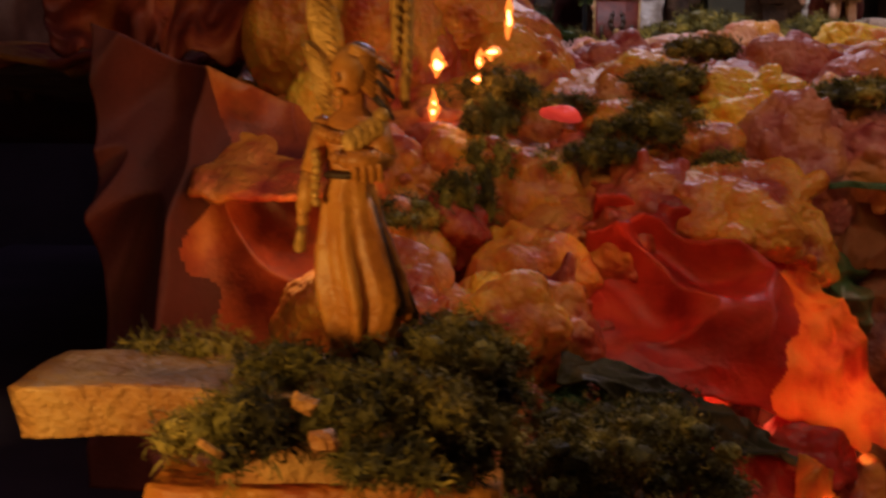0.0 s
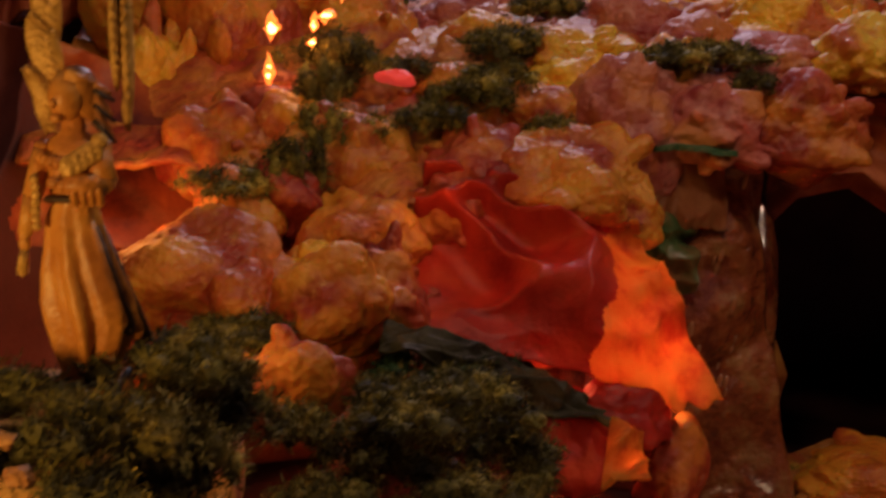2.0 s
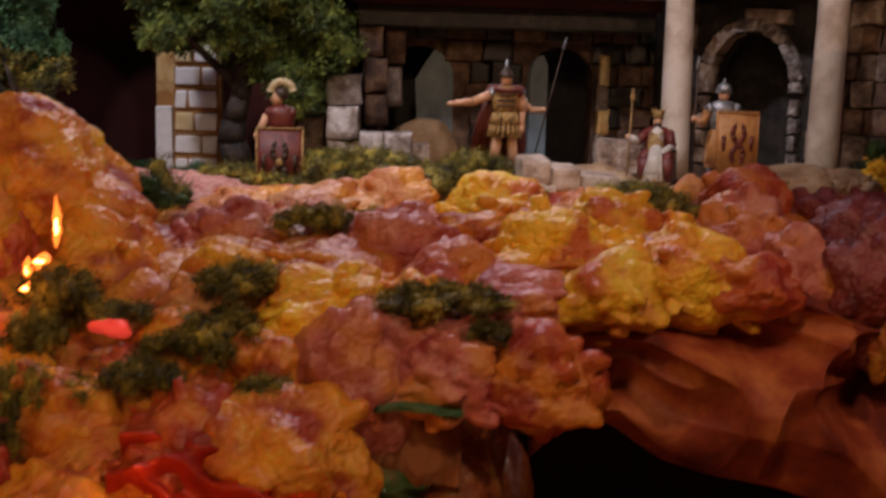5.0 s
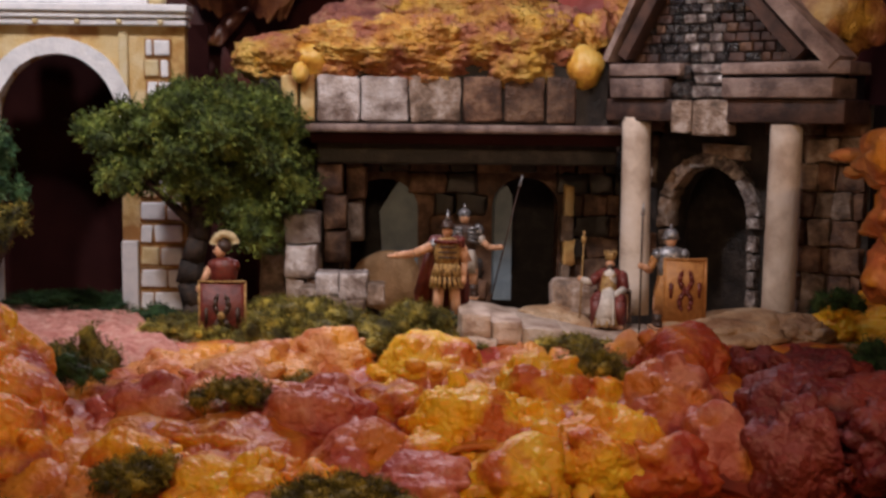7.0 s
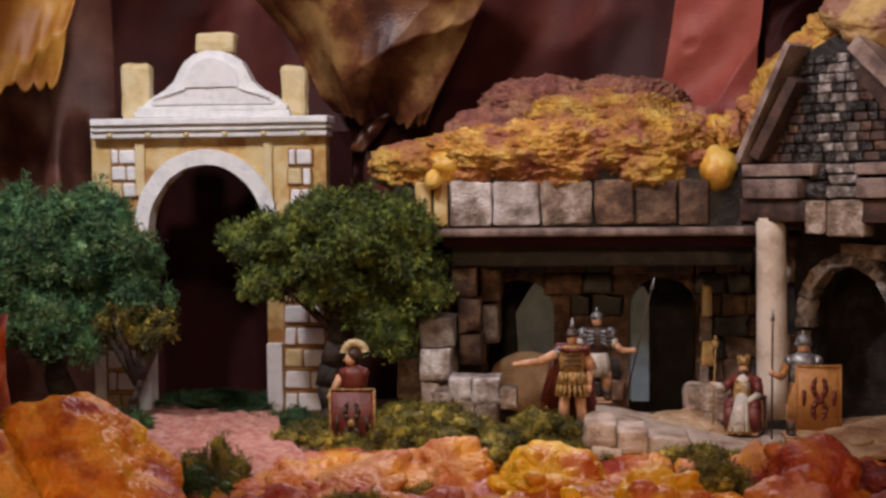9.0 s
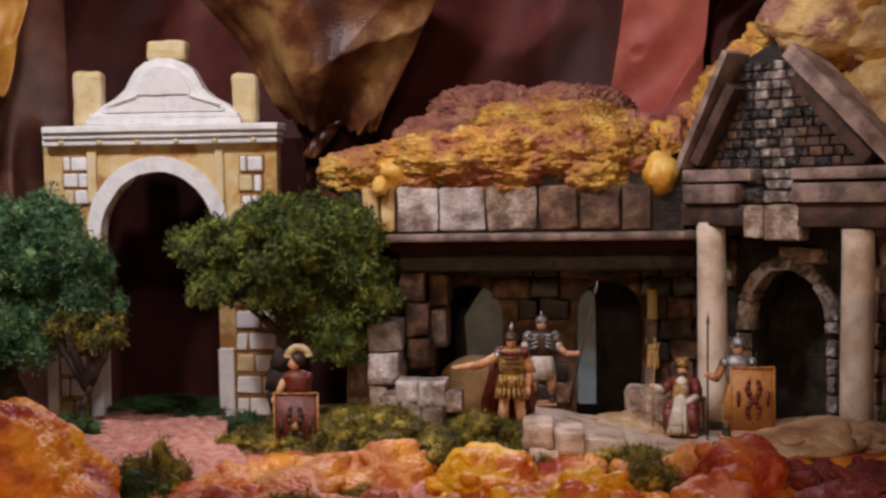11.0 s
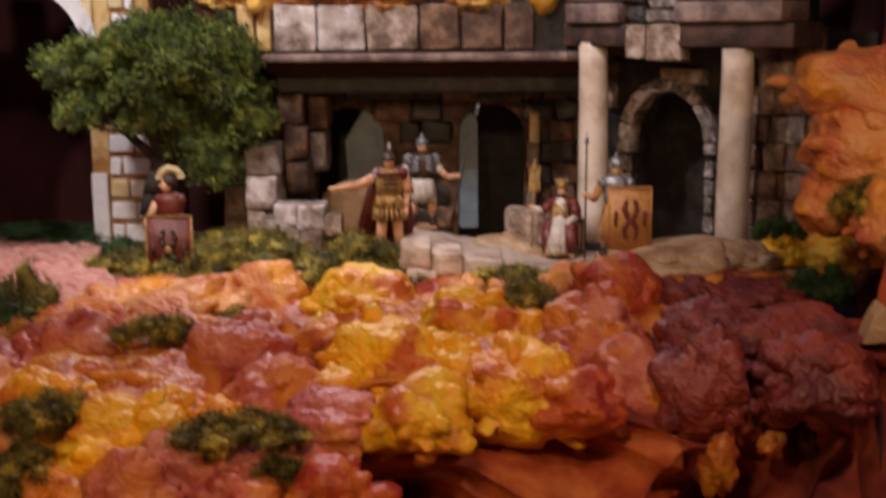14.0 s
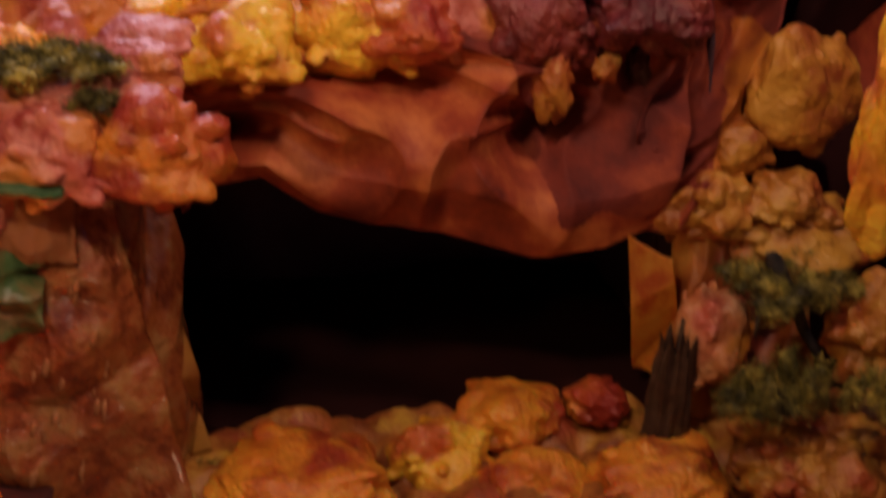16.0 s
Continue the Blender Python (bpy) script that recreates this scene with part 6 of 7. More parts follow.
def angel(bm):
    # 0 glaze, 1 gold leaf, 2 dark glaze
    rows = ((-0.004, -0.0035, 0.0080), (0.001, -0.0030, 0.0075), (0.006, -0.0040, 0.0098), (0.011, -0.0050, 0.0114), (0.016, -0.0057, 0.0108), (0.022, -0.0058, 0.0088), (0.028, -0.0052, 0.0070), (0.033, -0.0050, 0.0062), (0.0368, -0.0034, 0.0050), (0.0385, -0.0040, 0.0056), (0.0420, -0.0048, 0.0066), (0.0455, -0.0050, 0.0072), (0.0485, -0.0040, 0.0062), (0.0505, -0.0012, 0.0040), (0.0545, -0.0008, 0.0036))
    seg, rings = 90, []
    for z, left, right in rows:
        mid, r = (left + right) / 2, (right - left) / 2
        deep = 0.17 * min(1.0, max(0.0, (0.037 - z) / 0.022))
        ring = []
        for k in range(seg):
            a = 2 * math.pi * k / seg
            # folds sweep round to the back as they fall
            f = 1 + deep * (math.sin(7 * a + 62 * z) + 0.5 * math.sin(12 * a + 95 * z + 1))
            ring.append(bm.verts.new((mid + r * f * math.cos(a), 0.74 * r * f * math.sin(a), z)))
        rings.append(ring)
    for p, q in zip(rings, rings[1:]):
        paint([bm.faces.new((p[k], p[(k + 1) % seg], q[(k + 1) % seg], q[k])) for k in range(seg)], 0)
    bm.faces.new(rings[0][::-1])
    # hollows of the skirt that flies back, their shade painted as dark limbs, and the folds over them
    for k in range(4):
        limb(bm, (0.0035 + 0.0006 * k, -0.0022 + 0.0010 * k, 0.0345 - 0.001 * k), (0.0095 + 0.0012 * k, -0.0030 + 0.0022 * k, 0.0110 - 0.0015 * k), 0.0010, 0.0019, 2 if k % 2 else 0, 10)
    # head, face and hair blown back
    ell(bm, (0.0006, -0.0012, 0.0575), (0.0037, 0.0040, 0.0050), 0, 3)
    ell(bm, (-0.0012, -0.0050, 0.0566), (0.0007, 0.0008, 0.0011), 0, 2)
    ell(bm, (-0.0008, -0.0044, 0.0536), (0.0013, 0.0010, 0.0010), 0, 2)
    ell(bm, (0.0022, 0.0006, 0.0595), (0.0042, 0.0042, 0.0042), 0, 3)
    for k in range(8):
        u = k / 7
        limb(bm, (0.0018 - 0.002 * u, -0.0034 + 0.001 * u, 0.0625 - 0.0006 * k), (0.0058, -0.0010, 0.0600 - 0.0010 * k), 0.0008, 0.0010, 0, 8)
        limb(bm, (0.0058, -0.0010, 0.0600 - 0.0010 * k), (0.0090 + 0.0006 * math.sin(k * 2.1), 0.0006, 0.0580 - 0.0014 * k), 0.0010, 0.0004, 2 if k % 3 == 1 else 0, 8)
    # scarf round the shoulders
    for k in range(16):
        a, b = math.radians(170 + 13 * k), math.radians(183 + 13 * k)
        dip = lambda w: 0.0475 - 0.0030 * math.sin(math.pi * w / 16)
        limb(bm, (0.001 + 0.0066 * math.cos(a), 0.0050 * math.sin(a), dip(k)), (0.001 + 0.0066 * math.cos(b), 0.0050 * math.sin(b), dip(k + 1)), 0.0014, 0.0014, 0, 8)
    # open scroll on the bent arm
    for k in range(5):
        ell(bm, (0.0015 + 0.0013 * k, -0.0062 + 0.0004 * k, 0.0440 + 0.0008 * k), (0.0018, 0.0009, 0.0026), 1, 2)
    ell(bm, (0.0074, -0.0040, 0.0490), (0.0018, 0.0014, 0.0018), 1, 2)
    limb(bm, (0.0062, -0.0005, 0.0470), (0.0078, -0.0034, 0.0405), 0.0026, 0.0028, 0, 14)
    limb(bm, (0.0078, -0.0034, 0.0405), (0.0005, -0.0066, 0.0405), 0.0027, 0.0018, 0, 14)
    ell(bm, (-0.0012, -0.0070, 0.0410), (0.0016, 0.0012, 0.0014), 0, 2)
    for k in range(4):
        limb(bm, (0.0070 - 0.0016 * k, -0.0058 - 0.0004 * k, 0.0415), (0.0074 - 0.0016 * k, -0.0050 - 0.0004 * k, 0.0365), 0.0007, 0.0009, 0, 8)
    limb(bm, (-0.0036, -0.0040, 0.0372), (0.0050, -0.0040, 0.0370), 0.0008, 0.0008, 2, 8)
    # the other arm hangs, its hand on a gilded braid
    limb(bm, (-0.0046, -0.0008, 0.0470), (-0.0070, -0.0020, 0.0375), 0.0022, 0.0021, 0, 14)
    limb(bm, (-0.0070, -0.0020, 0.0375), (-0.0084, -0.0040, 0.0300), 0.0020, 0.0015, 0, 14)
    ell(bm, (-0.0084, -0.0044, 0.0282), (0.0013, 0.0012, 0.0018), 0, 2)
    for k in range(7):
        ell(bm, (-0.0056 + 0.0002 * math.sin(k), -0.0050, 0.0415 - 0.0016 * k), (0.0011, 0.0009, 0.0011), 1, 2)
    limb(bm, (-0.0085, -0.0048, 0.0268), (-0.0090, -0.0050, 0.0225), 0.0009, 0.0013, 1, 8)
    # the near wing: three broad overlapping lobes with rows of short slanting feathers
    for x, y, z, rx, rz, lean in ((-0.0056, 0.0046, 0.0545, 0.0019, 0.0050, 14), (-0.0058, 0.0042, 0.0586, 0.0022, 0.0058, 30), (-0.0050, 0.0050, 0.0668, 0.0034, 0.0080, 14), (-0.0044, 0.0056, 0.0760, 0.0032, 0.0110, 2)):
        way = Vector((-math.sin(radians(lean)), 0.0, math.cos(radians(lean))))
        across = way.cross(Vector((0, 1, 0))).normalized()
        turned = Matrix((across, way.cross(across), way)).transposed()
        ell(bm, (x, y, z), (rx, 0.0011, rz), 1, 4, turned)
        for k in range(7):
            p = Vector((x, y - 0.0010, z)) + way * rz * (0.75 - 0.25 * k) + Vector((0.0006, 0, 0))
            limb(bm, p + Vector((-0.0010, 0.0002, 0.0007)), p + Vector((0.0013, -0.0001, -0.0011)), 0.00042, 0.00026, 1, 6)
            limb(bm, p + Vector((-0.0020, 0.0004, 0.0004)), p + Vector((-0.0009, 0.0002, -0.0012)), 0.00034, 0.00022, 1, 6)
    # the far wing, seen nearly edge-on
    for x, y, z, rx, ry, rz in ((0.0098, 0.0030, 0.0700, 0.0012, 0.0026, 0.0120), (0.0118, 0.0046, 0.0690, 0.0014, 0.0030, 0.0165), (0.0114, 0.0040, 0.0540, 0.0010, 0.0020, 0.0040)):
        ell(bm, (x, y, z), (rx, ry, rz), 1, 3)
        for k in range(10):
            w = 0.85 - 0.17 * k
            p = Vector((x + 0.0003, y - ry * math.sqrt(max(0.05, 1 - w * w)), z + rz * w))
            limb(bm, p + Vector((-0.0005, 0.0003, 0.0007)), p + Vector((0.0007, 0.0002, -0.0010)), 0.0004, 0.00024, 1, 6)
    block(bm, -0.005, 0.010, -0.006, 0.007, -0.008, -0.001, 2, 0.001)


statue("angel_statue", -0.2700, -0.187, -0.0270, angel, [OLDGOLD, WINGGOLD, BROWNPAINT], "ochre and gold glazed angel figurine with raised gilded wings")


# ---- ledge of bark below the angel ----
def bark_ledge():
    g = thing("bark_ledge", -0.285, -0.19, -0.03, "layered slab of light bark carrying the angel", "bark slab")
    for k, (x0, x1, y0, y1, z0, z1, m) in enumerate(((-0.046, 0.020, -0.022, 0.010, -0.0095, 0.0010, PLANKBARK), (-0.006, 0.040, -0.020, 0.012, -0.0180, -0.0100, PLANKBARK), (-0.022, 0.046, -0.020, 0.020, -0.036, -0.0188, EARTH))):
        bm = bmesh.new()
        block(bm, x0, x1, y0, y1, z0, z1)
        bmesh.ops.subdivide_edges(bm, edges=bm.edges[:], cuts=14, use_grid_fill=True)
        for v in bm.verts:
            q = v.co * 60 + Vector((k * 5, 0, 0))
            v.co += Vector((noise.noise(q) * 0.003, noise.noise(q + Vector((7, 0, 0))) * 0.003, noise.noise(q * Vector((0.5, 2, 1)).x + Vector((0, 9, 0))) * 0.0016))
        part("bark_layer", bm, m, g)
    bm = bmesh.new()
    block(bm, -0.020, 0.030, 0.004, 0.06, -0.225, -0.036)
    bmesh.ops.subdivide_edges(bm, edges=bm.edges[:], cuts=14, use_grid_fill=True)
    for v in bm.verts:
        v.co += noise.noise_vector(v.co * 30) * 0.010
    part("rock_foot", bm, EARTH, g, "rough rust-brown rock foot")


bark_ledge()


# ---- chips of bark caught in the moss ----
def bark_chip(x, y, z, w, h, turn, seed):
    bm = bmesh.new()
    block(bm, -w / 2, w / 2, -0.0008, 0.0008, -h / 2, h / 2)
    bmesh.ops.subdivide_edges(bm, edges=bm.edges[:], cuts=5, use_grid_fill=True)
    for v in bm.verts:
        v.co += noise.noise_vector(v.co * 190 + Vector((seed * 4.3, 0, 0))) * h * 0.30
    ob = part("bark_chip", bm, PLANKBARK)
    ob.matrix_world = pose(x, y, z, 35 - 20 * (seed % 3), turn, 10 * seed)
    return tagged(ob, "small chip of orange bark caught in the moss", "bark chip", "bark chips")


for k, (x, y, z, w, h, turn) in enumerate(((-0.2720, -0.232, -0.0255, 0.0045, 0.0034, 20), (-0.2580, -0.240, -0.0445, 0.0130, 0.0050, -8), (-0.2880, -0.234, -0.0335, 0.0050, 0.0012, 38), (-0.2680, -0.238, -0.0310, 0.0036, 0.0042, 70), (-0.2810, -0.238, -0.0450, 0.0090, 0.0030, 5))):
    bark_chip(x, y, z, w, h, turn, k)


# ---- trees ----
def tree(x, y, z, trunk_h, blobs, mat, seed, label, r=0.013):
    t = thing("tree", x, y, z, label, "tree", "moss trees")
    rng = random.Random(seed)
    bm = bmesh.new()
    p = Vector((0, 0, -0.01))
    for k in range(6):
        q = Vector((0.006 * math.sin(k * 1.3 + seed), 0.004 * math.cos(k), trunk_h * (k + 1) / 6))
        limb(bm, p, q, r * (1.25 - 0.12 * k), r * (1.13 - 0.12 * k), 0, 12)
        p = q
    for v in bm.verts:
        v.co += noise.noise_vector(v.co * 90) * 0.0025
    part("trunk", bm, BARK, t, "dark gnarled trunk")
    for c, rr in blobs[:7]:
        bm = bmesh.new()
        limb(bm, p * 0.75, Vector(c), 0.005, 0.002, 0, 8)
        part("limb", bm, BARK, t)
    crown = tuft_mesh("crown", rng, blobs, 62, 0.0088, 0.00075, mat)
    crown.parent = t
    tagged(crown, "crown of dried moss with gaps")
    return t


def crown_blobs(seed, n, w, d, h, z):
    """Clumps of moss in a loose crown: small ones stray past the outline."""
    rng = random.Random(seed)
    out = []
    for k in range(n):
        a, u = rng.uniform(0, 2 * math.pi), math.sqrt(rng.uniform(0.02, 1))
        zz = rng.uniform(-0.8, 0.95) * math.sqrt(max(0.05, 1 - 0.85 * u * u))
        s = rng.choice((0.10, 0.14, 0.19, 0.24))
        stray = 1.0 + (0.14 if s < 0.13 else -0.06)
        out.append(((w * u * stray * math.cos(a), d * u * math.sin(a), z + h * zz * stray), (w * s * rng.uniform(0.8, 1.4), d * s * 1.3, h * s * rng.uniform(0.9, 1.6))))
    return out


tree(-0.200, 0.830, 0.010, 0.125, [((x, y, z), r) for (x, y, z), r in crown_blobs(3, 95, 0.100, 0.06, 0.064, 0.166)] + [((0.055, -0.01, 0.10), (0.03, 0.03, 0.03)), ((0.085, -0.01, 0.135), (0.03, 0.03, 0.026))], MOSS_TREE, 3, "small tree with broad olive-green moss crown and dark trunk")
tree(-0.472, 0.820, 0.010, 0.10, crown_blobs(8, 105, 0.096, 0.06, 0.092, 0.148), MOSS_TEAL, 8, "bushy tree of blue-green moss beside the gate")
tree(-0.385, 0.79, 0.005, 0.07, crown_blobs(9, 22, 0.036, 0.03, 0.026, 0.105), MOSS, 9, "small branch of olive moss before the gate", 0.004)


# ---- lit bulbs behind the rocks ----
def bulb(x, y, z, sx, sz, seed):
    t = thing("flame_bulb", x, y, z, "small glowing orange flame bulb between the rocks", "flame bulb", "flame bulbs")
    bm = bmesh.new()
    prof = [(0.10, -1.15), (0.55, -0.75), (1.0, -0.30), (0.85, 0.0), (0.60, 0.15), (0.70, 0.35), (0.36, 0.75), (0.08, 1.15)]
    lathe(bm, (0, 0, 0), [(r * sx, h * sz) for r, h in prof], 0, 16, 0, 0, 0.8)
    for v in bm.verts:
        v.co += noise.noise_vector(v.co * 160 + Vector((seed * 3.1, 0, 0))) * sx * 0.75
    part("bulb_glass", bm, FLAME, t)
    bm = bmesh.new()
    ell(bm, (0, -sx * 0.62, -sz * 0.15), (sx * 0.45, sx * 0.35, sz * 0.42), 0, 2)
    for v in bm.verts:
        v.co += noise.noise_vector(v.co * 200 + Vector((seed * 5.1, 2, 0))) * sx * 0.4
    part("bulb_core", bm, FLAMECORE, t)


for k, (x, z, sx, sz) in enumerate(((-0.2360, 0.0550, 0.0022, 0.0090), (-0.2738, 0.0300, 0.0034, 0.0056), (-0.2452, 0.0360, 0.0044, 0.0024), (-0.2515, 0.0320, 0.0020, 0.0036), (-0.2525, 0.0215, 0.0030, 0.0022), (-0.2765, 0.0068, 0.0024, 0.0066))):
    bulb(x, 0.255, z, sx * 1.3, sz * 1.3, k)
bm = bmesh.new()
ell(bm, (0, 0, 0), (0.0110, 0.007, 0.0046), 0, 4)
for v in bm.verts:
    v.co *= 1 + 0.5 * noise.noise(v.co * 130)
ob = part("red_glass", bm, EMBER)
ob.matrix_world = pose(-0.2062, 0.2420, 0.0038)
tagged(ob, "translucent red stone lit from inside", "lit stone")


# ---- pale pointed stone on the rocks ----
bm = bmesh.new()
slab_from_outline(bm, [(-0.013, 0), (0.013, 0), (0.011, 0.006), (-0.002, 0.024), (-0.006, 0.018)], -0.004, 0.010)
ob = part("pointed_stone", bm, SAND, smooth=False)
ob.matrix_world = pose(0.3365, 0.358, 0.040)
tagged(ob, "small pale pointed stone", "stone")

# ---- dead wood by the cave ----
def stump(bm):
    """A burnt stump: ribbed sides and a torn, spiked top."""
    n, rows = 26, 12
    rings = []
    for r in range(rows + 1):
        v = r / rows
        ring = []
        for k in range(n):
            a = 2 * math.pi * k / n
            rad = (0.0135 - 0.0035 * v) * (1 + 0.16 * (k % 2) + 0.25 * noise.noise(Vector((math.cos(a) * 2, math.sin(a) * 2, v * 4))))
            top = 0.046 + 0.014 * noise.noise(Vector((math.cos(a) * 3, math.sin(a) * 3, 7))) + 0.006 * (k % 3)
            ring.append(bm.verts.new((rad * math.cos(a) + 0.002 * v, 0.8 * rad * math.sin(a), -0.018 + (top + 0.018) * v)))
        rings.append(ring)
    for p, q in zip(rings, rings[1:]):
        for k in range(n):
            bm.faces.new((p[k], p[(k + 1) % n], q[(k + 1) % n], q[k]))
    pit = bm.verts.new((0.001, 0, 0.026))
    for k in range(n):
        bm.faces.new((rings[-1][k], rings[-1][(k + 1) % n], pit))


bm = bmesh.new()
stump(bm)
ob = part("tree_stump", bm, BROWNPAINT, smooth=False)
ob.matrix_world = pose(0.304, 0.275, -0.218)
tagged(ob, "dark burnt wood stump with a torn top at the cave mouth", "stump")


def branch(points, r0, label):
    bm = bmesh.new()
    for k, (p, q) in enumerate(zip(points, points[1:])):
        limb(bm, p, q, r0 * (1 - 0.18 * k), r0 * (0.82 - 0.18 * k), 0, 10)
    for v in bm.verts:
        v.co += noise.noise_vector(v.co * 160) * r0 * 0.45
    tagged(part("branch", bm, BARK), label, "branch", "dead branches")


branch([(0.352, 0.262, -0.108), (0.364, 0.256, -0.128), (0.372, 0.252, -0.150), (0.386, 0.246, -0.172)], 0.0050, "dark dead branch lying on the ochre rocks")
branch([(0.344, 0.258, -0.118), (0.345, 0.254, -0.140), (0.343, 0.252, -0.152)], 0.0016, "thin dark twig before the pale rock")


# ---- rocks and moss on the hillside ----
rock(-0.166, 0.415, 0.031, 0.033, 0.028, 0.018, ROSE, 1)
rock(-0.121, 0.470, 0.034, 0.040, 0.034, 0.017, PEACH, 2)
rock(-0.061, 0.397, 0.030, 0.037, 0.031, 0.022, ROSE, 3)
rock(0.016, 0.500, 0.037, 0.039, 0.033, 0.021, GOLD, 4)
rock(-0.011, 0.413, 0.030, 0.031, 0.026, 0.016, AMBER, 5)
rock(0.036, 0.383, 0.029, 0.038, 0.033, 0.024, GOLD, 6)
rock(0.086, 0.450, 0.034, 0.035, 0.029, 0.021, GOLD, 7)
rock(0.062, 0.306, 0.016, 0.032, 0.027, 0.019, GOLD, 208)
rock(0.111, 0.338, 0.023, 0.040, 0.034, 0.025, GOLD, 9)
rock(-0.030, 0.339, 0.020, 0.029, 0.025, 0.017, ROSE, 10)
rock(0.010, 0.302, 0.012, 0.030, 0.025, 0.014, ROSE, 11)
rock(-0.104, 0.356, 0.021, 0.029, 0.024, 0.012, AMBER, 12)
rock(-0.099, 0.298, 0.011, 0.038, 0.032, 0.019, GOLD, 13)
rock(-0.156, 0.318, 0.017, 0.029, 0.025, 0.017, GOLD, 14)
rock(-0.222, 0.341, 0.025, 0.035, 0.030, 0.033, AMBER, 15)
rock(-0.175, 0.263, -0.007, 0.029, 0.025, 0.018, AMBER, 16)
rock(-0.125, 0.251, -0.014, 0.027, 0.023, 0.019, AMBER, 17)
rock(-0.090, 0.237, -0.017, 0.029, 0.024, 0.033, ROSE, 18)
rock(-0.038, 0.247, -0.017, 0.032, 0.027, 0.018, ROSE, 19)
rock(0.012, 0.245, -0.014, 0.034, 0.029, 0.021, RUST, 20)
rock(-0.164, 0.209, -0.036, 0.032, 0.027, 0.025, RUST, 21)
rock(-0.114, 0.205, -0.041, 0.044, 0.037, 0.026, AMBER, 22)
rock(-0.227, 0.216, -0.030, 0.027, 0.023, 0.029, AMBER, 23)
rock(-0.253, 0.229, -0.026, 0.029, 0.025, 0.023, GOLD, 24)
rock(-0.202, 0.244, -0.018, 0.013, 0.011, 0.011, ROSE, 25)
rock(-0.054, 0.299, 0.012, 0.018, 0.015, 0.014, AMBER, 26)
rock(0.011, 0.345, 0.020, 0.021, 0.018, 0.012, GOLD, 27)
rock(0.157, 0.527, 0.038, 0.025, 0.021, 0.019, PEACH, 28)
rock(0.190, 0.492, 0.038, 0.043, 0.036, 0.027, RUST, 29)
rock(0.114, 0.386, 0.026, 0.019, 0.016, 0.012, GOLD, 30)
rock(0.150, 0.328, 0.018, 0.028, 0.024, 0.016, RUST, 31)
rock(-0.176, 0.294, 0.010, 0.019, 0.016, 0.016, PEACH, 32)
rock(-0.095, 0.414, 0.029, 0.018, 0.015, 0.013, ROSE, 33)
rock(0.078, 0.388, 0.027, 0.019, 0.016, 0.014, GOLD, 34)
rock(0.237, 0.493, 0.035, 0.033, 0.028, 0.018, PLUM, 35)
rock(0.284, 0.482, 0.035, 0.035, 0.030, 0.020, PLUM, 36)
rock(0.238, 0.394, 0.031, 0.034, 0.029, 0.024, PLUM, 37)
rock(0.296, 0.387, 0.030, 0.041, 0.035, 0.026, PLUM, 38)
rock(0.171, 0.400, 0.032, 0.038, 0.033, 0.026, ROSE, 39)
rock(0.196, 0.535, 0.037, 0.028, 0.023, 0.016, PEACH, 40)
rock(0.228, 0.335, 0.023, 0.029, 0.025, 0.028, PLUM, 41)
rock(0.288, 0.333, 0.023, 0.033, 0.028, 0.027, PLUM, 42)
rock(0.261, 0.376, 0.028, 0.031, 0.026, 0.023, PLUM, 43)
rock(0.181, 0.344, 0.023, 0.024, 0.020, 0.022, ROSE, 44)
rock(0.264, 0.622, 0.041, 0.055, 0.046, 0.017, SAND, 45)
rock(0.318, 0.615, 0.042, 0.026, 0.022, 0.017, SAND, 46)
rock(0.371, 0.637, 0.046, 0.040, 0.034, 0.027, GOLD, 47)
rock(-0.224, 0.173, -0.063, 0.030, 0.026, 0.020, AMBER, 48)
rock(-0.247, 0.151, -0.080, 0.017, 0.014, 0.012, GOLD, 49)
rock(-0.212, 0.146, -0.083, 0.017, 0.015, 0.019, RUST, 50)
rock(-0.296, 0.150, -0.080, 0.045, 0.038, 0.029, AMBER, 51)
rock(-0.304, 0.225, -0.027, 0.029, 0.025, 0.024, AMBER, 52)
rock(-0.277, 0.233, -0.026, 0.015, 0.013, 0.009, ROSE, 53)
rock(-0.271, 0.257, -0.012, 0.022, 0.019, 0.012, ROSE, 54)
rock(-0.180, 0.190, -0.056, 0.020, 0.016, 0.018, RUST, 255)
rock(-0.249, 0.223, -0.028, 0.020, 0.017, 0.018, AMBER, 56)
rock(-0.262, 0.196, -0.046, 0.022, 0.019, 0.018, RUST, 57)
rock(-0.199, 0.241, -0.019, 0.015, 0.012, 0.012, ROSE, 58)
rock(-0.214, 0.136, -0.093, 0.026, 0.022, 0.024, RUST, 59)
rock(-0.236, 0.129, -0.105, 0.029, 0.024, 0.020, AMBER, 60)
rock(-0.287, 0.186, -0.054, 0.025, 0.021, 0.019, AMBER, 61)
rock(-0.122, 0.210, -0.035, 0.014, 0.012, 0.020, GOLD, 62)
# upper left cliff of foam rock
rock(-0.282, 0.370, 0.076, 0.062, 0.052, 0.042, AMBER, 163)
rock(-0.286, 0.360, 0.029, 0.036, 0.030, 0.037, AMBER, 64)
rock(-0.365, 0.330, 0.069, 0.029, 0.025, 0.043, AMBER, 65)
rock(-0.317, 0.320, 0.040, 0.043, 0.036, 0.069, AMBER, 66)
rock(-0.297, 0.345, 0.027, 0.042, 0.036, 0.050, RUST, 67)
rock(-0.345, 0.290, -0.018, 0.035, 0.030, 0.048, GOLD, 68)
rock(-0.286, 0.400, 0.069, 0.048, 0.040, 0.028, GOLD, 69)
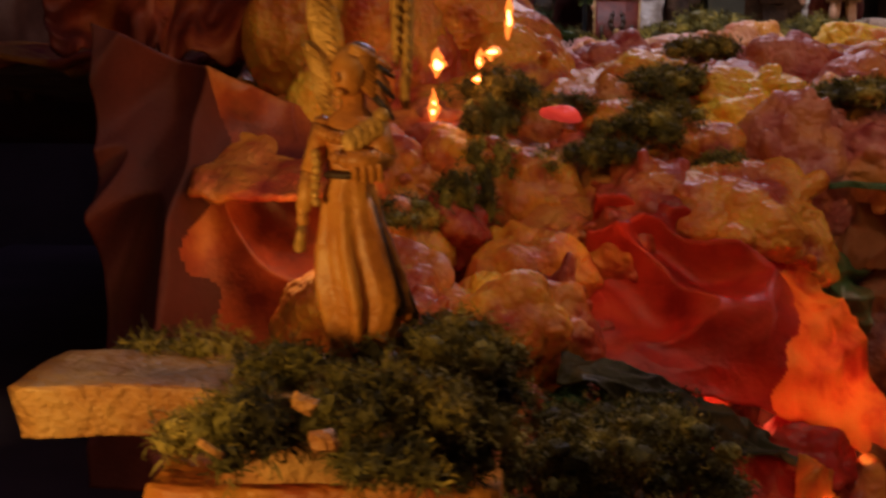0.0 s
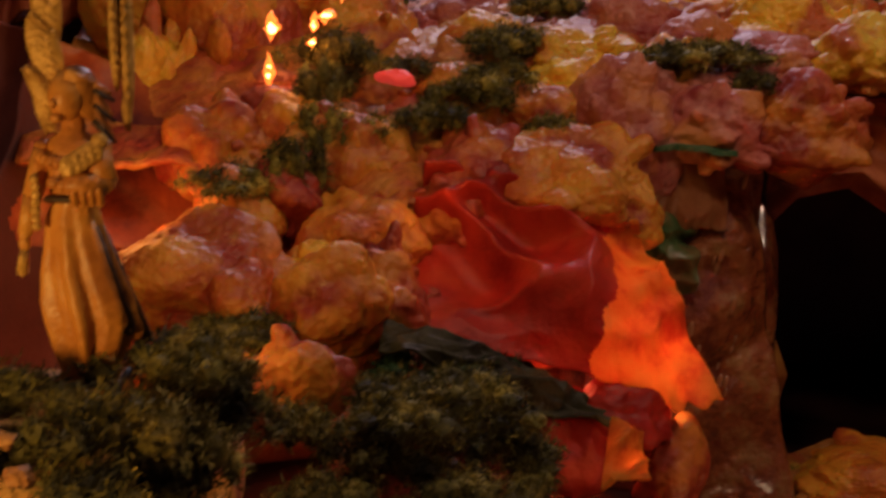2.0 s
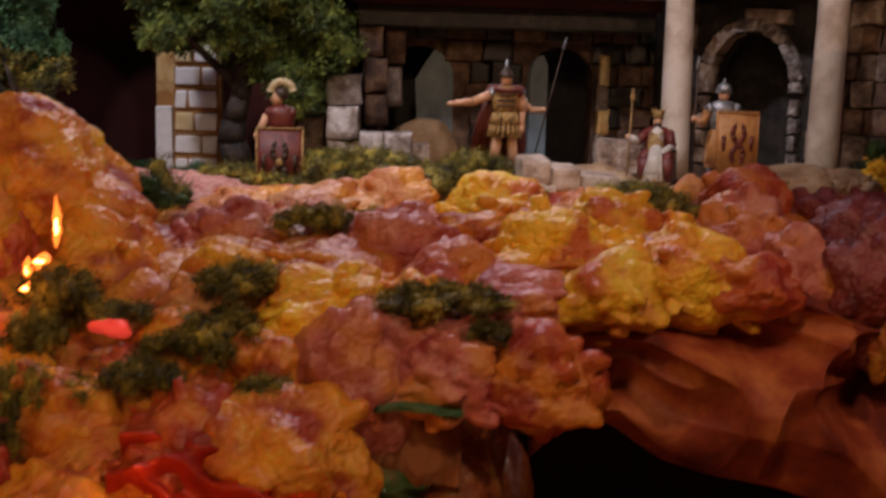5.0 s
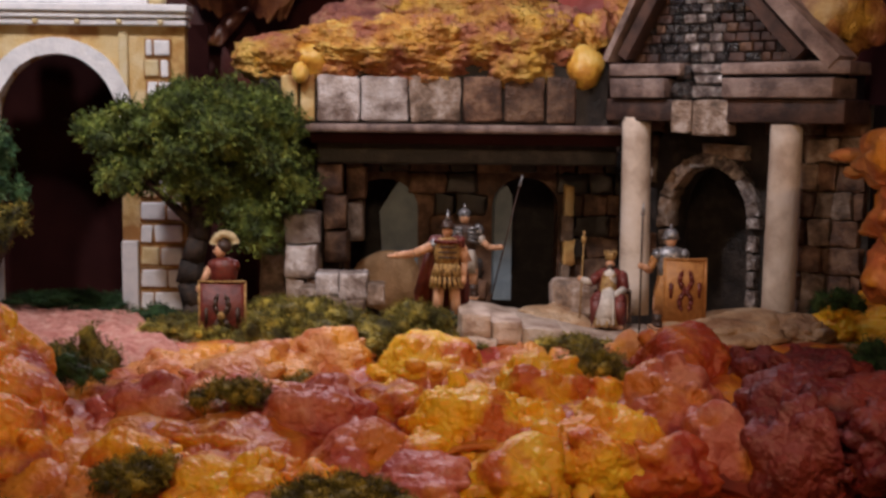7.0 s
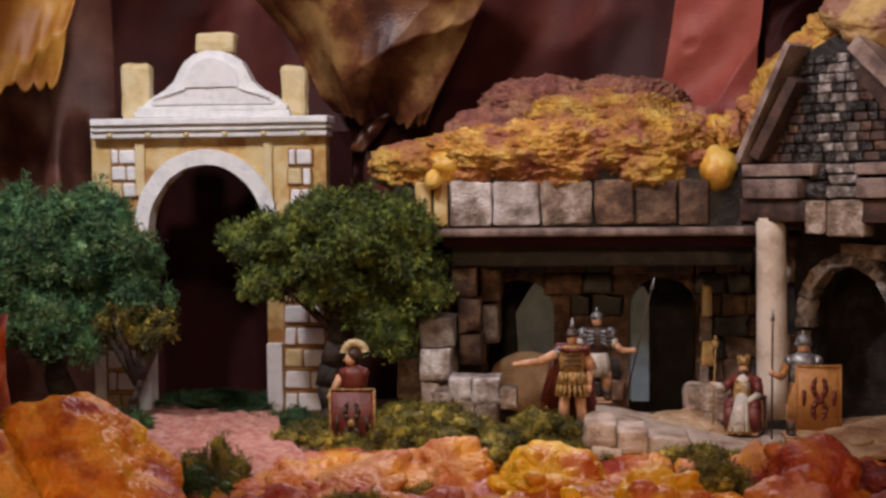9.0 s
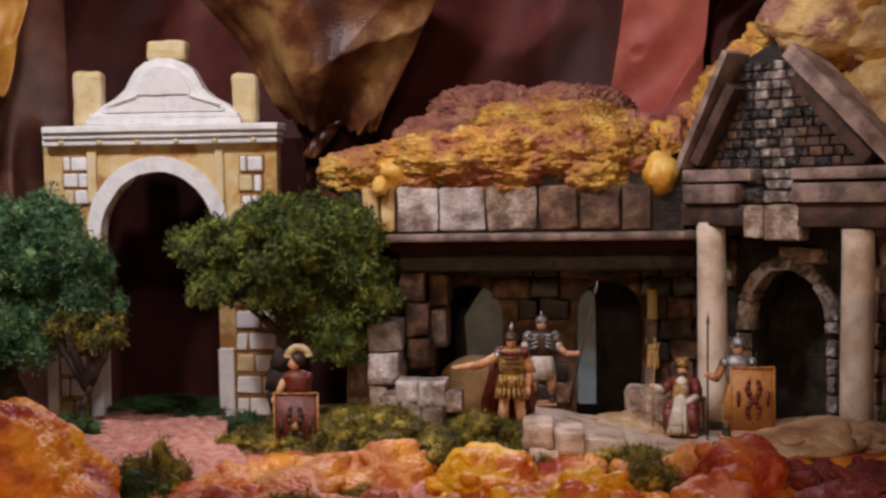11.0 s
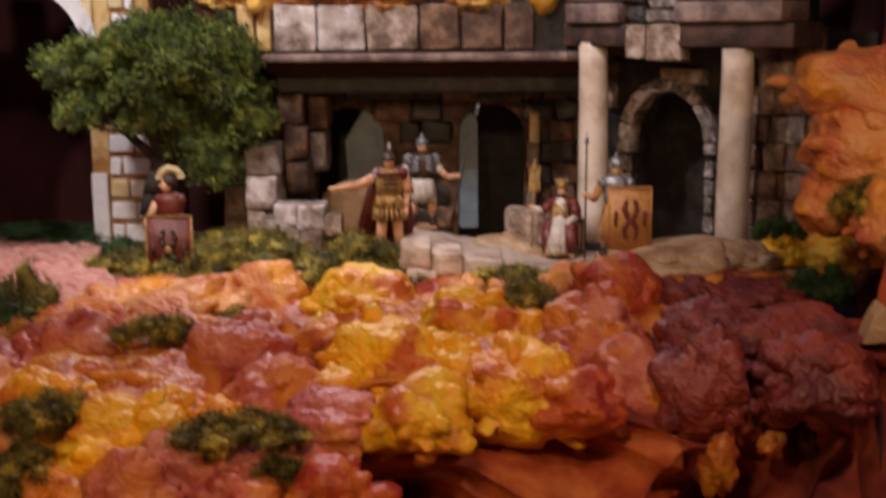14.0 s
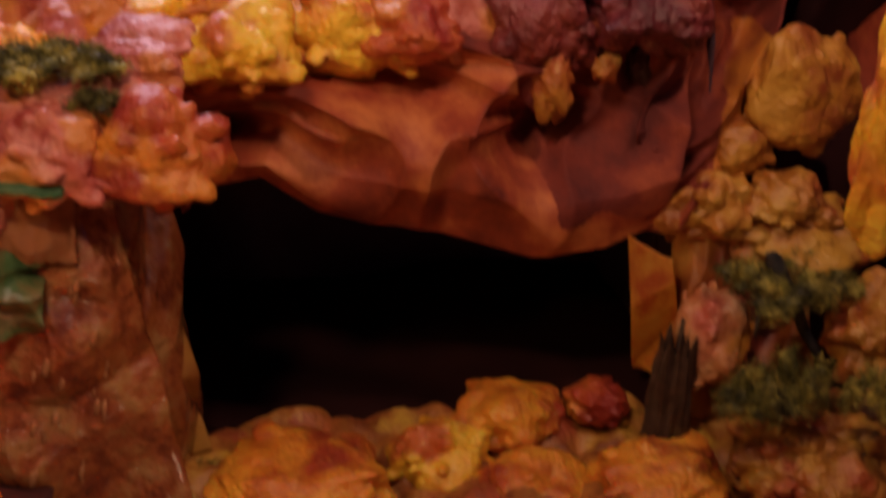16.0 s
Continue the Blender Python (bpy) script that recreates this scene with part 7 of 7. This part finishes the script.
# rocks of the low glowing cave
rock(-0.165, 0.205, -0.090, 0.050, 0.025, 0.030, RUST, 70)
rock(-0.244, 0.045, -0.104, 0.022, 0.014, 0.022, AMBER, 171)
rock(-0.126, 0.115, -0.155, 0.026, 0.022, 0.031, CRIMSON, 72)
rock(-0.101, 0.115, -0.138, 0.023, 0.019, 0.014, CRIMSON, 73)
rock(-0.075, 0.125, -0.170, 0.015, 0.013, 0.026, RUST, 74)
rock(-0.273, 0.120, -0.086, 0.020, 0.017, 0.016, AMBER, 75)
rock(-0.282, 0.150, -0.080, 0.029, 0.025, 0.020, PEACH, 76)
# path stones
rock(-0.055, 0.530, 0.040, 0.035, 0.029, 0.022, PEACH, 77)
rock(-0.103, 0.520, 0.036, 0.041, 0.035, 0.014, PEACH, 78)
rock(-0.167, 0.510, 0.032, 0.038, 0.032, 0.017, PEACH, 79)
rock(0.120, 0.720, 0.036, 0.037, 0.031, 0.012, SAND, 80)
rock(0.249, 0.640, 0.041, 0.035, 0.029, 0.013, SAND, 81)
# right wall rocks
rock(0.387, 0.530, 0.186, 0.050, 0.042, 0.028, PEACH, 82)
rock(0.365, 0.490, 0.144, 0.047, 0.040, 0.038, PEACH, 83)
rock(0.362, 0.440, 0.098, 0.020, 0.017, 0.026, PEACH, 84)
rock(0.346, 0.490, 0.113, 0.026, 0.022, 0.029, PEACH, 85)
rock(0.360, 0.510, 0.184, 0.044, 0.037, 0.030, PEACH, 86)
rock(0.361, 0.740, 0.372, 0.057, 0.048, 0.044, TANFOAM, 87)
rock(0.314, 0.760, 0.396, 0.061, 0.052, 0.039, TANFOAM, 88)
rock(0.358, 0.720, 0.324, 0.040, 0.034, 0.046, TANFOAM, 89)
rock(0.335, 0.320, -0.100, 0.026, 0.022, 0.026, OCHRE, 90)
rock(0.375, 0.315, -0.094, 0.022, 0.019, 0.017, OCHRE, 91)
rock(0.300, 0.350, -0.019, 0.014, 0.008, 0.035, PLUM, 92)
rock(0.232, 0.322, -0.014, 0.010, 0.009, 0.017, OCHRE, 93)
rock(0.262, 0.318, -0.010, 0.007, 0.006, 0.008, OCHRE, 193)
rock(0.282, 0.390, -0.006, 0.031, 0.026, 0.029, PLUM, 94)
rock(0.386, 0.320, -0.115, 0.039, 0.033, 0.024, OCHRE, 95)
rock(0.335, 0.120, 0.012, 0.017, 0.014, 0.060, GOLD, 96)
rock(0.423, 0.260, -0.156, 0.029, 0.024, 0.032, OCHRE, 97)
rock(0.331, 0.290, -0.169, 0.023, 0.020, 0.035, PEACH, 98)
rock(0.270, 0.310, -0.229, 0.020, 0.017, 0.015, RUST, 99)
rock(0.215, 0.310, -0.231, 0.035, 0.030, 0.021, AMBER, 100)
rock(0.164, 0.280, -0.237, 0.030, 0.025, 0.020, GOLD, 101)
rock(0.083, 0.250, -0.229, 0.053, 0.045, 0.022, AMBER, 102)
rock(0.293, 0.240, -0.236, 0.041, 0.035, 0.018, AMBER, 103)
rock(0.219, 0.250, -0.245, 0.037, 0.031, 0.019, AMBER, 104)
rock(0.380, 0.240, -0.231, 0.044, 0.038, 0.028, OCHRE, 105)
rock(-0.069, 0.272, -0.005, 0.029, 0.024, 0.017, ROSE, 106)
rock(-0.031, 0.272, -0.008, 0.027, 0.023, 0.015, ROSE, 107)
rock(-0.107, 0.280, 0.002, 0.026, 0.022, 0.017, GOLD, 108)
# moss
moss(-0.289, 0.177, -0.040, 0.025, 0.020, 0.012, MOSS)
moss(-0.257, 0.192, -0.030, 0.016, 0.013, 0.024, MOSS)
moss(-0.247, 0.247, 0.003, 0.017, 0.014, 0.024, MOSS)
moss(-0.154, 0.256, 0.008, 0.024, 0.020, 0.011, MOSS)
moss(-0.143, 0.291, 0.026, 0.022, 0.018, 0.010, MOSS)
moss(-0.040, 0.275, 0.019, 0.029, 0.023, 0.010, MOSS)
moss(-0.269, 0.092, -0.093, 0.024, 0.019, 0.008, MOSS)
moss(-0.191, 0.112, -0.113, 0.033, 0.027, 0.010, MOSS_DARK)
moss(-0.192, 0.032, -0.107, 0.038, 0.031, 0.017, MOSS)
moss(-0.294, 0.012, -0.095, 0.023, 0.018, 0.021, MOSS)
moss(-0.039, 0.273, 0.017, 0.035, 0.028, 0.010, MOSS)
moss(-0.147, 0.283, 0.022, 0.023, 0.019, 0.013, MOSS)
moss(-0.162, 0.242, 0.000, 0.023, 0.018, 0.015, MOSS)
moss(-0.192, 0.222, -0.012, 0.020, 0.016, 0.013, MOSS)
moss(-0.243, 0.210, -0.018, 0.016, 0.013, 0.029, MOSS)
moss(-0.246, 0.280, 0.021, 0.026, 0.021, 0.019, MOSS)
moss(-0.110, 0.405, 0.043, 0.024, 0.019, 0.014, MOSS)
moss(0.126, 0.481, 0.047, 0.031, 0.025, 0.018, MOSS)
moss(-0.228, 0.496, 0.048, 0.031, 0.025, 0.032, MOSS)
moss(-0.205, 0.259, 0.010, 0.020, 0.016, 0.007, MOSS)
moss(-0.300, 0.292, -0.091, 0.041, 0.033, 0.023, MOSS)
moss(-0.273, 0.292, -0.060, 0.020, 0.016, 0.016, MOSS)
moss(-0.248, 0.292, 0.002, 0.022, 0.017, 0.016, MOSS)
moss(-0.344, 0.352, 0.108, 0.029, 0.023, 0.023, MOSS)
moss(-0.183, 0.062, -0.115, 0.039, 0.031, 0.023, MOSS)
moss(-0.188, 0.022, -0.135, 0.047, 0.037, 0.021, MOSS)
moss(-0.233, -0.008, -0.127, 0.015, 0.012, 0.012, MOSS)
moss(-0.080, 0.592, 0.058, 0.040, 0.032, 0.025, MOSS)
moss(-0.026, 0.592, 0.041, 0.035, 0.028, 0.018, MOSS)
moss(0.006, 0.592, 0.059, 0.025, 0.020, 0.018, MOSS)
moss(-0.092, 0.492, 0.035, 0.027, 0.022, 0.009, MOSS)
moss(0.064, 0.492, 0.028, 0.045, 0.036, 0.012, MOSS)
moss(-0.186, 0.592, 0.048, 0.025, 0.020, 0.014, MOSS)
moss(-0.222, 0.412, 0.053, 0.031, 0.025, 0.017, MOSS_DARK)
moss(-0.350, 0.642, 0.052, 0.031, 0.025, 0.024, MOSS_DARK)
moss(0.336, 0.492, 0.051, 0.031, 0.025, 0.025, MOSS_DARK)
moss(0.323, 0.552, 0.081, 0.020, 0.016, 0.015, MOSS_DARK)
moss(0.352, 0.452, 0.116, 0.019, 0.015, 0.019, MOSS)
moss(0.352, 0.227, -0.166, 0.028, 0.022, 0.031, MOSS)
moss(0.365, 0.267, -0.120, 0.042, 0.034, 0.016, MOSS)
moss(0.401, 0.212, -0.165, 0.017, 0.014, 0.024, MOSS)
moss(0.338, 0.222, -0.175, 0.025, 0.020, 0.012, MOSS)
moss(0.030, 0.282, -0.242, 0.016, 0.013, 0.016, MOSS)
moss(0.346, 0.652, 0.051, 0.019, 0.015, 0.029, MOSS_DARK)
moss(-0.151, 0.662, 0.045, 0.045, 0.055, 0.013, MOSS)
moss(-0.097, 0.682, 0.053, 0.038, 0.046, 0.014, MOSS)
moss(-0.054, 0.602, 0.053, 0.051, 0.061, 0.023, MOSS)
moss(-0.097, 0.582, 0.046, 0.030, 0.036, 0.015, MOSS)
moss(-0.010, 0.572, 0.048, 0.044, 0.053, 0.020, MOSS)
moss(0.013, 0.622, 0.059, 0.030, 0.036, 0.018, MOSS)
moss(0.042, 0.582, 0.041, 0.025, 0.030, 0.010, MOSS)
moss(0.133, 0.552, 0.045, 0.029, 0.035, 0.008, MOSS)
moss(0.188, 0.552, 0.046, 0.024, 0.029, 0.006, MOSS)
moss(-0.170, 0.242, 0.000, 0.013, 0.011, 0.010, MOSS)
moss(-0.013, 0.249, 0.004, 0.012, 0.009, 0.008, MOSS)
moss(-0.127, 0.212, -0.017, 0.013, 0.010, 0.010, MOSS)
moss(-0.183, 0.219, -0.013, 0.016, 0.013, 0.010, MOSS)
moss(-0.219, 0.212, -0.018, 0.013, 0.010, 0.010, MOSS)
moss(-0.217, 0.027, -0.123, 0.016, 0.013, 0.012, MOSS)
moss(-0.240, 0.012, -0.107, 0.014, 0.011, 0.014, MOSS)
moss(-0.154, 0.052, -0.132, 0.020, 0.016, 0.012, MOSS)
moss(-0.140, 0.598, 0.036, 0.030, 0.026, 0.013, MOSS)
moss(-0.235, 0.800, 0.025, 0.035, 0.03, 0.018, MOSS_DARK)
moss(-0.361, 0.982, 0.013, 0.080, 0.064, 0.012, MOSS_DARK)
near_moss(-0.314, -0.173, -0.033, 0.015, 0.012, 0.010, MOSS)
near_moss(-0.300, -0.178, -0.029, 0.012, 0.010, 0.010, MOSS)
near_moss(-0.286, -0.220, -0.032, 0.014, 0.011, 0.010, MOSS)
near_moss(-0.261, -0.216, -0.027, 0.013, 0.010, 0.010, MOSS)
near_moss(-0.252, -0.183, -0.024, 0.017, 0.014, 0.011, MOSS)
near_moss(-0.248, -0.206, -0.035, 0.012, 0.010, 0.012, MOSS)
near_moss(-0.259, -0.228, -0.035, 0.009, 0.007, 0.007, MOSS)
near_moss(-0.245, -0.168, -0.031, 0.010, 0.008, 0.010, MOSS)
near_moss(-0.250, -0.208, -0.039, 0.010, 0.008, 0.010, MOSS)
near_moss(-0.238, -0.178, -0.037, 0.010, 0.008, 0.011, MOSS)
near_moss(-0.280, -0.203, -0.025, 0.010, 0.008, 0.006, MOSS)

# ---- small lumps of foam that fill the gaps between the rocks ----
fill_rng = random.Random(21)
large = list(ROCKS)
for k in range(260):
    x, y = fill_rng.uniform(-0.30, 0.33), fill_rng.uniform(0.19, 0.555)
    if cut_away(x, y - 0.012) or cut_away(x, y + 0.012) or cut_away(x - 0.012, y) or cut_away(x + 0.012, y) or (x < -0.10 and y > 0.47):
        continue
    s = fill_rng.uniform(0.009, 0.0165)
    beside = min(large, key=lambda r: (r[0] - x) ** 2 + (r[1] - y) ** 2)
    rock(x, y, height(x, y) + fill_rng.uniform(-0.010, 0.002), s * fill_rng.uniform(1.0, 1.4), s * 1.2, s * fill_rng.uniform(0.6, 0.9), beside[4], 300 + k)
